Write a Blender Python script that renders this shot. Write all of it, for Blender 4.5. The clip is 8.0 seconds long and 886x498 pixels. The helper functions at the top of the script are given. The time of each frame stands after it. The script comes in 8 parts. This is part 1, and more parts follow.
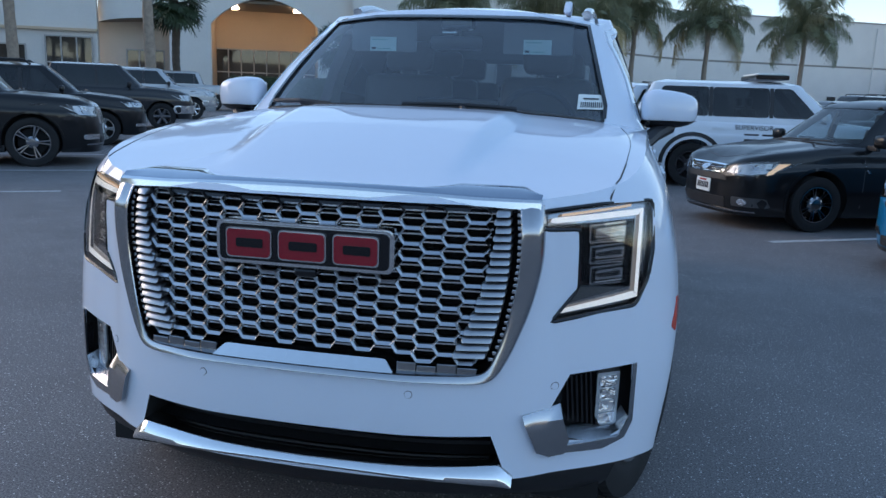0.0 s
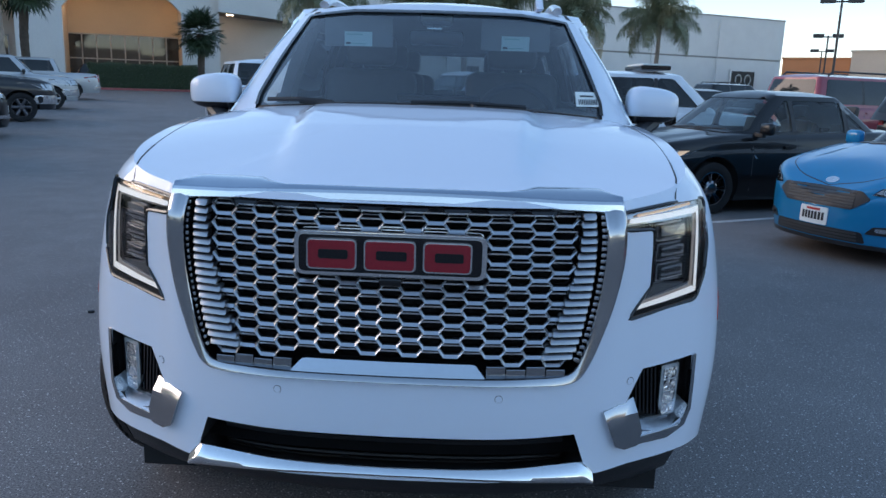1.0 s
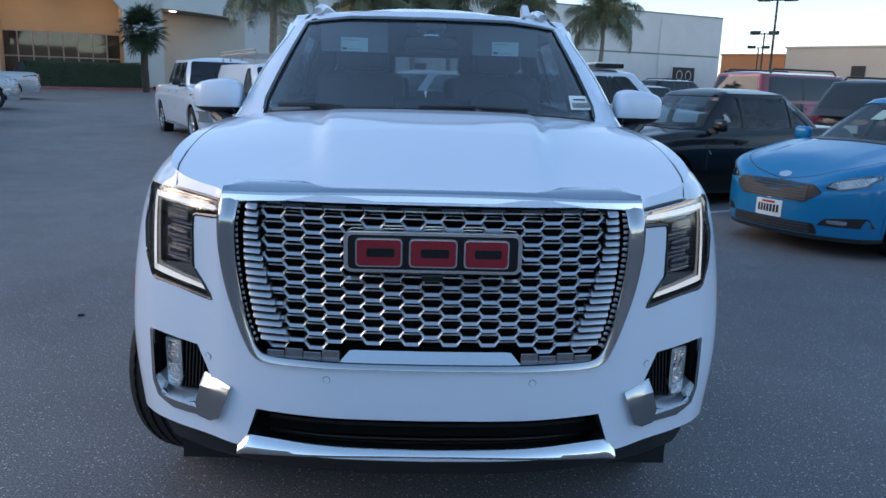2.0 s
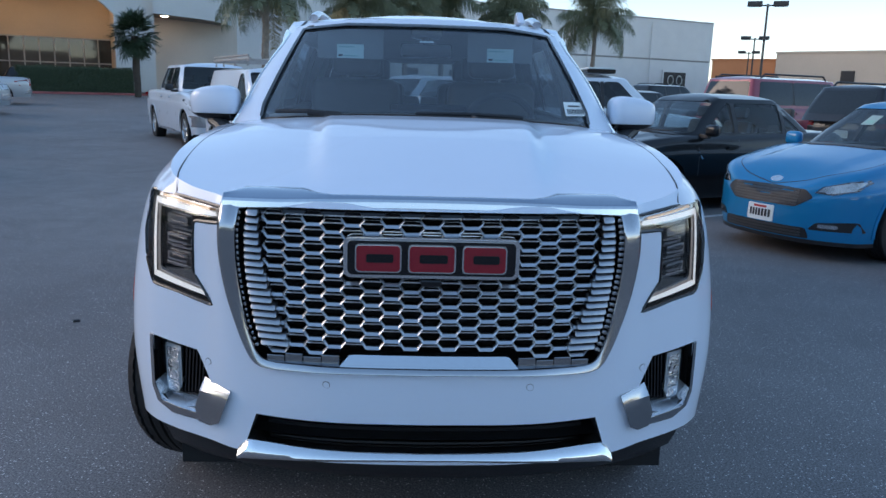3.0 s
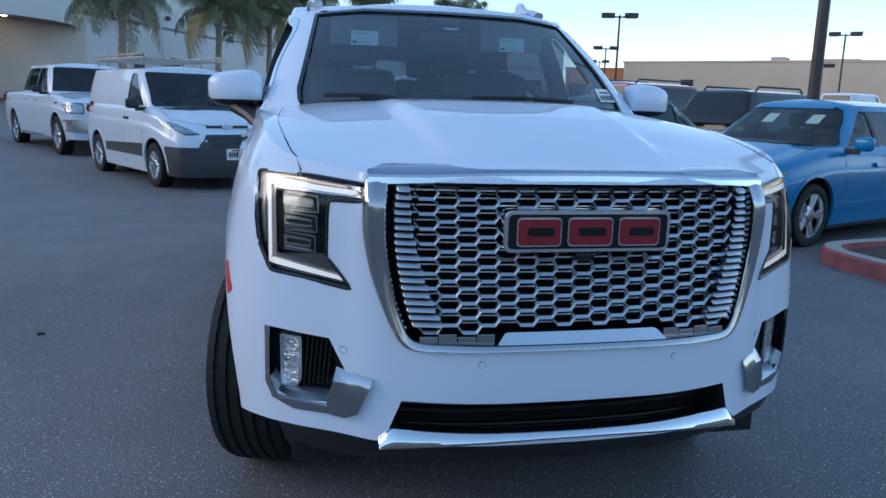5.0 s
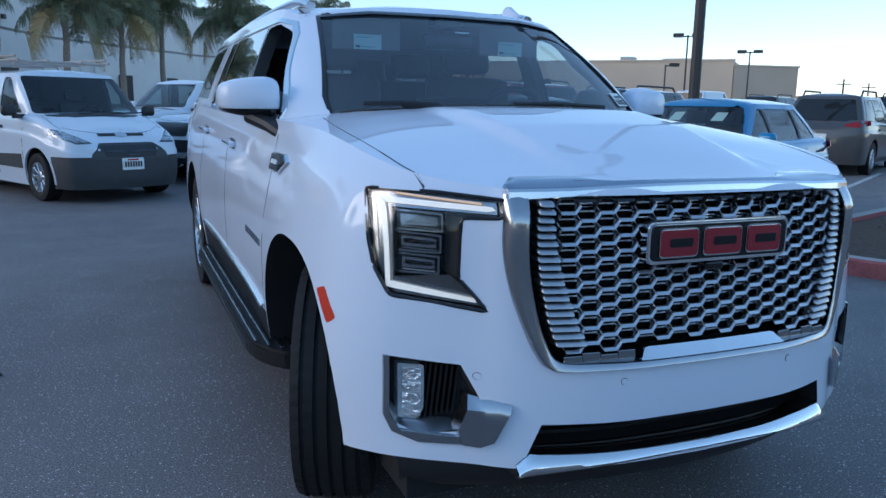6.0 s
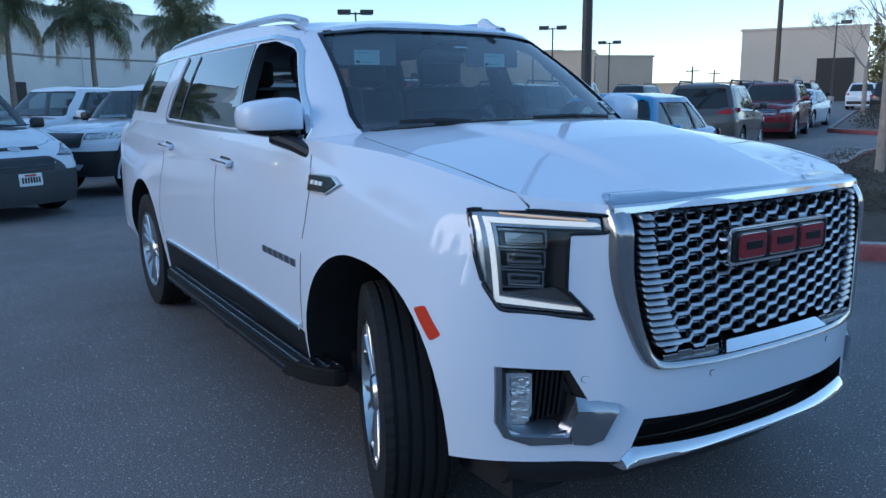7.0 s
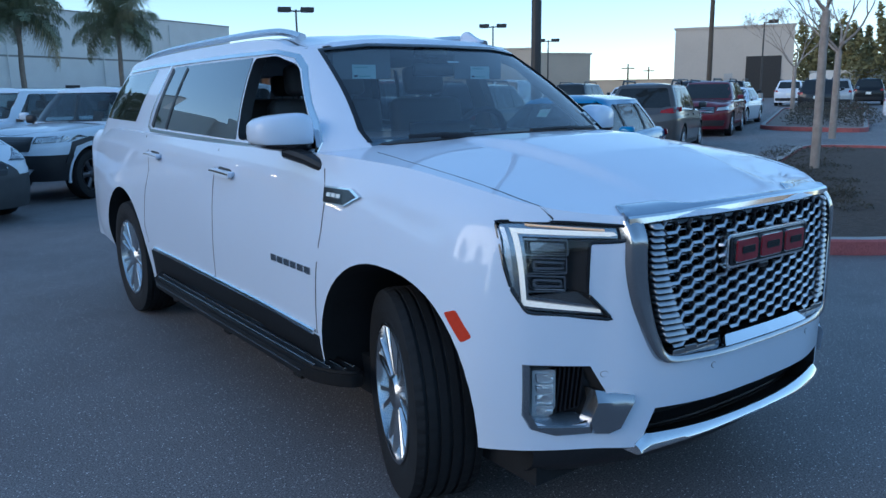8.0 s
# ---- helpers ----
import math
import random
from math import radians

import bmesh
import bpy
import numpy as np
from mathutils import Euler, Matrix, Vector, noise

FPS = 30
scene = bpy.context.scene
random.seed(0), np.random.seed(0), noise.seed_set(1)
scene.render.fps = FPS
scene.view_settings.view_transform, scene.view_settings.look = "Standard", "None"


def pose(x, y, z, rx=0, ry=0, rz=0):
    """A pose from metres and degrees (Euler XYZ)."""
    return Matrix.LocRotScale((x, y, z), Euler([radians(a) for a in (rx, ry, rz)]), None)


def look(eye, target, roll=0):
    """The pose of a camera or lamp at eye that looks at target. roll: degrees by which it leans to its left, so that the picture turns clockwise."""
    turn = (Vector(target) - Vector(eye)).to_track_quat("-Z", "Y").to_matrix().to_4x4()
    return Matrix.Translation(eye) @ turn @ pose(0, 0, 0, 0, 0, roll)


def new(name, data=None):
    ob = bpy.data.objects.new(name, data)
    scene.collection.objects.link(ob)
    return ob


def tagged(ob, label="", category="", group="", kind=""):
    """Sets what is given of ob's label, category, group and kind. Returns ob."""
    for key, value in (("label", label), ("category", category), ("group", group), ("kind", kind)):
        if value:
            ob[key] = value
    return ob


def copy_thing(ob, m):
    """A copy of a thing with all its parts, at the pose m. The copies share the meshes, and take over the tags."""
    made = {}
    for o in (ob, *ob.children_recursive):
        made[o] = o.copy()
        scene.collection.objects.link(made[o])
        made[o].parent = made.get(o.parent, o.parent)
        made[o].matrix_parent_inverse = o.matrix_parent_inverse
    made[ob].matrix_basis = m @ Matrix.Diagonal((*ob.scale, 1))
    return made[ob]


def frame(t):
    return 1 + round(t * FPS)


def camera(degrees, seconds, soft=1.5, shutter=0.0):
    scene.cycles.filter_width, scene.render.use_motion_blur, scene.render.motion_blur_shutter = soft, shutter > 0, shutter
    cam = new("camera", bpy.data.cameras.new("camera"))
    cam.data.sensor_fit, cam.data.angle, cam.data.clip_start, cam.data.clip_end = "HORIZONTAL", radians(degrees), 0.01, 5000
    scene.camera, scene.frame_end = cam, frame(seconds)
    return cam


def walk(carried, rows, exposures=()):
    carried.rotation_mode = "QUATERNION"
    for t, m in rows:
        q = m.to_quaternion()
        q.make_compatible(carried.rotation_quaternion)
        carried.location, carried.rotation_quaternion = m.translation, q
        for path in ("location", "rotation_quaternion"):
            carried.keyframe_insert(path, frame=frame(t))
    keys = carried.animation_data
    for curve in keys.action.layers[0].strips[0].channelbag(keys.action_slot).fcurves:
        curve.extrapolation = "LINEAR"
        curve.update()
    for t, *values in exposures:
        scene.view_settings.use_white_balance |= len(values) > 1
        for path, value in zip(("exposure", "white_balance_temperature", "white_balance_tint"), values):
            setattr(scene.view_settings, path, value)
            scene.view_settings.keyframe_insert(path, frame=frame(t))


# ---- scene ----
from mathutils.bvhtree import BVHTree

# ---- camera ----
cam = camera(60.05, 8.0)
PATH = [
    (0.0, (0.751, -1.723, 1.418), (78.72, -1.94, 12.08)),
    (0.5, (0.439, -1.690, 1.415), (78.28, -1.95, 6.69)),
    (1.0, (0.199, -1.777, 1.444), (78.11, -1.86, 2.38)),
    (1.5, (-0.002, -1.891, 1.464), (77.95, -1.75, -0.48)),
    (3.0, (-0.060, -1.960, 1.480), (78.34, -1.61, -2.15)),
    (3.5, (-0.063, -1.971, 1.483), (78.74, -1.83, -2.82)),
    (4.0, (-0.136, -1.960, 1.457), (79.01, -2.06, -4.59)),
    (4.5, (-0.495, -1.967, 1.416), (79.24, -2.11, -7.96)),
    (5.0, (-0.857, -1.837, 1.362), (79.16, -1.70, -12.52)),
    (5.2, (-1.004, -1.774, 1.375), (79.09, -1.39, -14.70)),
    (6.3, (-1.696, -1.420, 1.373), (79.34, -0.46, -26.01)),
    (6.5, (-1.820, -1.373, 1.406), (79.13, 0.12, -28.30)),
    (7.0, (-2.126, -1.300, 1.458), (79.02, 0.68, -32.39)),
    (7.5, (-2.391, -1.280, 1.530), (79.17, 0.73, -35.18)),
    (8.0, (-2.454, -1.298, 1.538), (78.74, 0.85, -36.84)),
]
walk(cam, [(t, pose(*eye, *turn)) for t, eye, turn in PATH], exposures=[(0.0, 2.13, 6650, 18), (3.5, 2.13, 6600, 18), (5.0, 2.04, 6200, 16), (6.5, 1.90, 5850, 13), (8.0, 1.80, 5550, 10)])

# ---- sky and sun ----
SUN_AZ, SUN_EL = -79.0, 10.0      # degrees clockwise from +y, and above the horizon
world = bpy.data.worlds.new("sky")
scene.world = world
world.use_nodes = True
_n = world.node_tree.nodes
_sky = _n.new("ShaderNodeTexSky")
_sky.sky_type = "NISHITA"
_sky.sun_disc = False
_sky.sun_elevation = radians(SUN_EL)
_sky.sun_rotation = radians(SUN_AZ)
_sky.air_density, _sky.dust_density, _sky.ozone_density = 0.70, 0.0, 1.2
# thin high haze evens out the sky's brightness from the horizon to the zenith
_haze = _n.new("ShaderNodeGamma")
_haze.inputs[1].default_value = 0.55
_deep = _n.new("ShaderNodeHueSaturation")
_deep.inputs["Saturation"].default_value = 1.46
world.node_tree.links.new(_sky.outputs[0], _haze.inputs[0])
world.node_tree.links.new(_haze.outputs[0], _deep.inputs["Color"])
world.node_tree.links.new(_deep.outputs[0], _n["Background"].inputs[0])
_n["Background"].inputs[1].default_value = 0.15
_sun = new("sun", bpy.data.lights.new("sun", "SUN"))
_sun.data.energy, _sun.data.angle, _sun.data.color = 0.56, radians(45.0), (1.0, 0.82, 0.62)
_to = Vector((math.sin(radians(SUN_AZ)) * math.cos(radians(SUN_EL)), math.cos(radians(SUN_AZ)) * math.cos(radians(SUN_EL)), math.sin(radians(SUN_EL))))
_sun.matrix_world = look(_to * 50, (0, 0, 0))

# ---- materials ----


def material(name, color, rough=0.5, metal=0.0, coat=0.0, vary=0.12, scale=8.0, bump=0.0, bump_scale=60.0, fine=None, spec=0.5, emit=0.0, dark=None):
    """A surface with colour variation at two scales and fine relief, in metres."""
    m = bpy.data.materials.new(name)
    m.use_nodes = True
    nt = m.node_tree
    b = nt.nodes["Principled BSDF"]
    b.inputs["Roughness"].default_value = rough
    b.inputs["Metallic"].default_value = metal
    b.inputs["Coat Weight"].default_value = coat
    b.inputs["Coat Roughness"].default_value = 0.02
    b.inputs["Specular IOR Level"].default_value = spec
    geo = nt.nodes.new("ShaderNodeNewGeometry")
    if vary > 0:
        n1 = nt.nodes.new("ShaderNodeTexNoise")
        n1.inputs["Scale"].default_value = scale
        n1.inputs["Detail"].default_value = 6
        n2 = nt.nodes.new("ShaderNodeTexNoise")
        n2.inputs["Scale"].default_value = fine or scale * 14
        n2.inputs["Detail"].default_value = 3
        nt.links.new(geo.outputs["Position"], n1.inputs["Vector"])
        nt.links.new(geo.outputs["Position"], n2.inputs["Vector"])
        add = nt.nodes.new("ShaderNodeMath")
        add.operation = "MULTIPLY_ADD"
        add.inputs[1].default_value = 0.5
        nt.links.new(n2.outputs["Fac"], add.inputs[0])
        half = nt.nodes.new("ShaderNodeMath")
        half.operation = "MULTIPLY"
        half.inputs[1].default_value = 0.5
        nt.links.new(n1.outputs["Fac"], half.inputs[0])
        nt.links.new(half.outputs[0], add.inputs[2])
        ramp = nt.nodes.new("ShaderNodeValToRGB")
        lo = dark or tuple(c * (1 - vary) for c in color)
        hi = tuple(min(1, c * (1 + vary)) for c in color)
        ramp.color_ramp.elements[0].position, ramp.color_ramp.elements[1].position = 0.3, 0.7
        ramp.color_ramp.elements[0].color, ramp.color_ramp.elements[1].color = (*lo, 1), (*hi, 1)
        nt.links.new(add.outputs[0], ramp.inputs[0])
        nt.links.new(ramp.outputs[0], b.inputs["Base Color"])
    else:
        b.inputs["Base Color"].default_value = (*color, 1)
    if bump > 0:
        n3 = nt.nodes.new("ShaderNodeTexNoise")
        n3.inputs["Scale"].default_value = bump_scale
        n3.inputs["Detail"].default_value = 4
        nt.links.new(geo.outputs["Position"], n3.inputs["Vector"])
        bp = nt.nodes.new("ShaderNodeBump")
        bp.inputs["Strength"].default_value = bump
        bp.inputs["Distance"].default_value = 0.01
        nt.links.new(n3.outputs["Fac"], bp.inputs["Height"])
        nt.links.new(bp.outputs[0], b.inputs["Normal"])
    if emit > 0:
        b.inputs["Emission Color"].default_value = (*color, 1)
        b.inputs["Emission Strength"].default_value = emit
    return m


def glass(name, tint=(0.8, 0.85, 0.85), rough=0.0, film=0.0, ior=1.5):
    """A thin pane: clear with a mirror-like sheen that grows at a slant."""
    m = bpy.data.materials.new(name)
    m.use_nodes = True
    nt = m.node_tree
    nt.nodes.remove(nt.nodes["Principled BSDF"])
    tr = nt.nodes.new("ShaderNodeBsdfTransparent")
    tr.inputs[0].default_value = (*tint, 1)
    gl = nt.nodes.new("ShaderNodeBsdfGlossy")
    gl.inputs["Roughness"].default_value = rough
    # sheen of a pane, alike from both sides
    face = nt.nodes.new("ShaderNodeLayerWeight")
    face.inputs["Blend"].default_value = 0.5
    base = ((ior - 1) / (ior + 1)) ** 2
    steep = nt.nodes.new("ShaderNodeMath")
    steep.operation = "POWER"
    steep.inputs[1].default_value = 4.5
    nt.links.new(face.outputs["Facing"], steep.inputs[0])
    fr = nt.nodes.new("ShaderNodeMath")
    fr.operation = "MULTIPLY_ADD"
    fr.inputs[1].default_value, fr.inputs[2].default_value = 1 - base, base
    nt.links.new(steep.outputs[0], fr.inputs[0])
    mix = nt.nodes.new("ShaderNodeMixShader")
    nt.links.new(fr.outputs[0], mix.inputs[0])
    nt.links.new(tr.outputs[0], mix.inputs[1])
    nt.links.new(gl.outputs[0], mix.inputs[2])
    last = mix.outputs[0]
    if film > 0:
        # a thin dusty film, its pale blue standing in for reflected sky
        dusty_sheen = nt.nodes.new("ShaderNodeBsdfDiffuse")
        dusty_sheen.inputs[0].default_value = (0.36, 0.46, 0.58, 1)
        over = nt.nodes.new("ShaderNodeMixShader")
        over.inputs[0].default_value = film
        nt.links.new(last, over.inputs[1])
        nt.links.new(dusty_sheen.outputs[0], over.inputs[2])
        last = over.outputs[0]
    nt.links.new(last, nt.nodes["Material Output"].inputs[0])
    return m


def car_paint(name, color, flake=0.0, rough=0.35, coat=0.9):
    return material(name, color, rough=rough, metal=flake, coat=coat, vary=0.03, scale=1.5, fine=900, spec=0.15)


M = {}
M["white_paint"] = car_paint("white_paint", (0.69, 0.755, 0.86), rough=0.45)
M["van_white"] = car_paint("van_white", (0.68, 0.73, 0.79), rough=0.45)
M["black_paint"] = car_paint("black_paint", (0.007, 0.0075, 0.009), rough=0.3, coat=0.6)
M["charcoal_paint"] = car_paint("charcoal_paint", (0.020, 0.022, 0.026), flake=0.2, coat=0.7)
M["blue_paint"] = car_paint("blue_paint", (0.001, 0.19, 0.40), flake=0.1, rough=0.3, coat=0.8)
M["maroon_paint"] = car_paint("maroon_paint", (0.30, 0.055, 0.075), flake=0.2)
M["red_paint"] = car_paint("red_paint", (0.13, 0.008, 0.018), flake=0.2)
M["grey_paint"] = car_paint("grey_paint", (0.085, 0.082, 0.082), flake=0.3)
M["silver_paint"] = car_paint("silver_paint", (0.45, 0.46, 0.47), flake=0.5)
M["chrome"] = material("chrome", (0.78, 0.79, 0.80), rough=0.10, metal=1.0, vary=0.04, scale=6)
M["grille_chrome"] = material("grille_chrome", (0.50, 0.51, 0.53), rough=0.28, metal=1.0, vary=0.05, scale=6)
M["satin_chrome"] = material("satin_chrome", (0.66, 0.67, 0.69), rough=0.26, metal=1.0, vary=0.05, scale=6)
# chrome tinted blue and darker, as if the lip's top mirrored the sky
M["lip_sky_chrome"] = material("lip_sky_chrome", (0.36, 0.41, 0.48), rough=0.10, metal=1.0, vary=0.04, scale=6)
M["surround_chrome"] = material("surround_chrome", (0.44, 0.45, 0.47), rough=0.16, metal=1.0, vary=0.05, scale=6)
M["rib_metal"] = material("rib_metal", (0.42, 0.43, 0.45), rough=0.34, metal=1.0, vary=0.05, scale=6)
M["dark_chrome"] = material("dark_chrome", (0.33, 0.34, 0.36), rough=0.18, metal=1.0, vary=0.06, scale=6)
M["alloy"] = material("alloy", (0.60, 0.61, 0.62), rough=0.25, metal=1.0, vary=0.06, scale=10)
M["dark_alloy"] = material("dark_alloy", (0.10, 0.10, 0.11), rough=0.3, metal=0.8, vary=0.1, scale=10)
M["black_plastic"] = material("black_plastic", (0.016, 0.016, 0.018), rough=0.45, vary=0.2, scale=12, bump=0.08, bump_scale=500)
M["gloss_black"] = material("gloss_black", (0.008, 0.008, 0.010), rough=0.12, vary=0.1)
M["grey_plastic"] = material("grey_plastic", (0.05, 0.052, 0.055), rough=0.55, vary=0.15, bump=0.1, bump_scale=400)
M["tyre"] = material("tyre", (0.013, 0.013, 0.014), rough=0.72, vary=0.3, scale=10, bump=0.15, bump_scale=250, spec=0.35)
M["step_black"] = material("step_black", (0.007, 0.007, 0.008), rough=0.55, vary=0.25, scale=14, bump=0.1, bump_scale=300, spec=0.3)
M["well"] = material("wheel_well_lining", (0.010, 0.010, 0.011), rough=0.9, vary=0.3)
M["lens"] = glass("lamp_lens", (0.93, 0.94, 0.95))
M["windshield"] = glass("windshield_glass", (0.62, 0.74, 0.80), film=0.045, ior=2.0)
M["cabin_glass"] = glass("car_cabin_glass", (0.55, 0.63, 0.64), film=0.02, ior=1.6)
M["dark_cabin_glass"] = glass("dark_cabin_glass", (0.16, 0.18, 0.19), film=0.01, ior=1.6)
M["rear_glass"] = glass("rear_privacy_glass", (0.34, 0.37, 0.38), ior=1.6)
M["side_glass"] = glass("side_glass", (0.62, 0.66, 0.66))
M["privacy_glass"] = material("privacy_glass", (0.010, 0.011, 0.012), rough=0.02, vary=0.0, coat=1.0, spec=1.0)
M["car_glass"] = material("tinted_car_glass", (0.022, 0.027, 0.030), rough=0.03, vary=0.2, scale=1.2, spec=0.42)
M["led"] = material("led_strip", (1.0, 0.97, 0.88), rough=0.3, vary=0, emit=0.085)
M["amber_strip"] = material("amber_light_strip", (0.95, 0.62, 0.36), rough=0.3, vary=0, emit=0.08)
M["lamp_pale"] = material("pale_lamp_glass", (0.50, 0.53, 0.55), rough=0.18, metal=0.35, coat=1.0, vary=0.25, scale=14, bump=0.25, bump_scale=60)
M["lamp_bezel"] = material("lamp_bezel", (0.06, 0.062, 0.066), rough=0.25, metal=0.4, coat=0.6, vary=0.2, scale=20)
M["faceted"] = material("faceted_reflector", (0.82, 0.83, 0.85), rough=0.14, metal=1.0, vary=0.1, scale=30, bump=1.0, bump_scale=55)
M["stucco_drum"] = material("stucco_pale_beige", (0.70, 0.61, 0.52), rough=0.9, vary=0.07, scale=0.5, fine=14, bump=0.25, bump_scale=25)
M["amber"] = material("amber_lens", (0.75, 0.28, 0.10), rough=0.15, vary=0.05)
M["marker_red"] = material("side_marker_orange_red", (0.60, 0.045, 0.015), rough=0.15, vary=0.1, scale=80)
M["tail_red"] = material("tail_lamp_red", (0.30, 0.010, 0.014), rough=0.10, vary=0.25, scale=20)
M["badge_red"] = material("badge_red", (0.25, 0.008, 0.018), rough=0.22, coat=0.6, vary=0.08)
M["paper"] = material("card_paper", (0.80, 0.83, 0.80), rough=0.7, vary=0.04)
M["card"] = material("window_card_paper", (0.62, 0.76, 0.70), rough=0.6, vary=0.05)
M["price_paper"] = material("price_card_paper", (0.36, 0.46, 0.42), rough=0.6, vary=0.06)
M["rack_paint"] = material("rack_paint_weathered", (0.42, 0.37, 0.33), rough=0.65, vary=0.25, scale=12)
M["paper_green"] = material("card_print_green", (0.30, 0.50, 0.42), rough=0.7, vary=0.1)
M["ink"] = material("dark_ink", (0.03, 0.03, 0.035), rough=0.6, vary=0.1)
M["red_ink"] = material("red_print", (0.5, 0.03, 0.03), rough=0.5, vary=0.1)
M["seat"] = material("seat_leather", (0.055, 0.052, 0.050), rough=0.55, vary=0.15, bump=0.2, bump_scale=200)
M["cabin"] = material("cabin_trim", (0.035, 0.035, 0.036), rough=0.8, vary=0.2)
M["headliner"] = material("headliner_cloth", (0.22, 0.22, 0.215), rough=0.9, vary=0.1)
M["stucco_white"] = material("stucco_white", (0.72, 0.69, 0.65), rough=0.9, vary=0.07, scale=0.5, fine=14, bump=0.25, bump_scale=25)
M["stucco_beige"] = material("stucco_beige", (0.62, 0.47, 0.33), rough=0.9, vary=0.07, scale=0.5, fine=14, bump=0.25, bump_scale=25)
M["stucco_tan"] = material("stucco_tan", (0.58, 0.46, 0.35), rough=0.9, vary=0.09, scale=0.3, fine=9, bump=0.2, bump_scale=20)
M["stucco_grey"] = material("stucco_grey_tan", (0.54, 0.46, 0.385), rough=0.9, vary=0.09, scale=0.3, fine=9, bump=0.2, bump_scale=20)
M["stucco_orange"] = material("stucco_orange", (0.62, 0.24, 0.10), rough=0.9, vary=0.08, scale=0.4, fine=9)
M["groove"] = material("wall_groove_paint", (0.33, 0.31, 0.29), rough=0.9, vary=0.1)
M["dark_door"] = material("dark_door", (0.03, 0.025, 0.022), rough=0.6, vary=0.3)
M["window_far"] = material("shop_window_glass", (0.035, 0.035, 0.035), rough=0.03, vary=0.3, scale=0.6, spec=0.9)
M["mullion"] = material("window_mullion", (0.42, 0.40, 0.38), rough=0.5, vary=0.1)
# brown for undersides: the shade below canopy and ceiling is in the colour
M["soffit"] = material("soffit_shade", (0.30, 0.25, 0.20), rough=0.9, vary=0.1)
M["lamp_glow"] = material("porch_lamp", (1.0, 0.80, 0.55), rough=0.4, vary=0, emit=6.0)
M["lamp_metal"] = material("lamp_metal_bronze", (0.055, 0.050, 0.047), rough=0.5, metal=0.3, vary=0.2)
M["kerb_red"] = material("kerb_red_paint", (0.40, 0.115, 0.11), rough=0.85, vary=0.35, scale=5, bump=0.4, bump_scale=60)
M["concrete"] = material("concrete", (0.36, 0.345, 0.32), rough=0.9, vary=0.18, scale=3, bump=0.4, bump_scale=60)
M["line_paint"] = material("stall_line_paint", (0.62, 0.62, 0.60), rough=0.8, vary=0.25, scale=12, dark=(0.25, 0.25, 0.26))
M["mulch"] = material("mulch_soil", (0.075, 0.052, 0.038), rough=1.0, vary=0.5, scale=14, bump=1.0, bump_scale=35)
M["gravel"] = material("pale_gravel", (0.24, 0.20, 0.17), rough=1.0, vary=0.45, scale=20, bump=1.0, bump_scale=40)
M["hedge"] = material("hedge_leaf", (0.030, 0.055, 0.022), rough=0.6, vary=0.5, scale=9)
M["palm_leaf"] = material("palm_leaf", (0.150, 0.165, 0.090), rough=0.55, vary=0.45, scale=2.0)
M["palm_dry"] = material("palm_leaf_dry", (0.36, 0.27, 0.12), rough=0.7, vary=0.35, scale=2.0)
M["fan_leaf"] = material("fan_palm_leaf", (0.035, 0.060, 0.028), rough=0.55, vary=0.4, scale=3.0)
M["palm_trunk"] = material("palm_trunk", (0.30, 0.24, 0.19), rough=0.95, vary=0.35, scale=6, bump=0.8, bump_scale=14)
M["fan_trunk"] = material("fan_palm_trunk", (0.085, 0.065, 0.05), rough=0.95, vary=0.4, scale=6, bump=0.9, bump_scale=14)
M["bark"] = material("pale_bark", (0.36, 0.29, 0.24), rough=0.9, vary=0.3, scale=9, bump=0.5, bump_scale=30)
M["dry_leaf"] = material("autumn_leaf", (0.20, 0.085, 0.035), rough=0.8, vary=0.5, scale=6)
M["shrub"] = material("shrub_leaf", (0.060, 0.050, 0.032), rough=0.8, vary=0.5, scale=6)
M["conifer"] = material("conifer_leaf", (0.17, 0.145, 0.055), rough=0.8, vary=0.5, scale=1.0)
M["wood_post"] = material("utility_pole_wood", (0.10, 0.075, 0.055), rough=0.9, vary=0.3)
M["wreath"] = material("pale_wreath", (0.55, 0.52, 0.46), rough=0.9, vary=0.3)


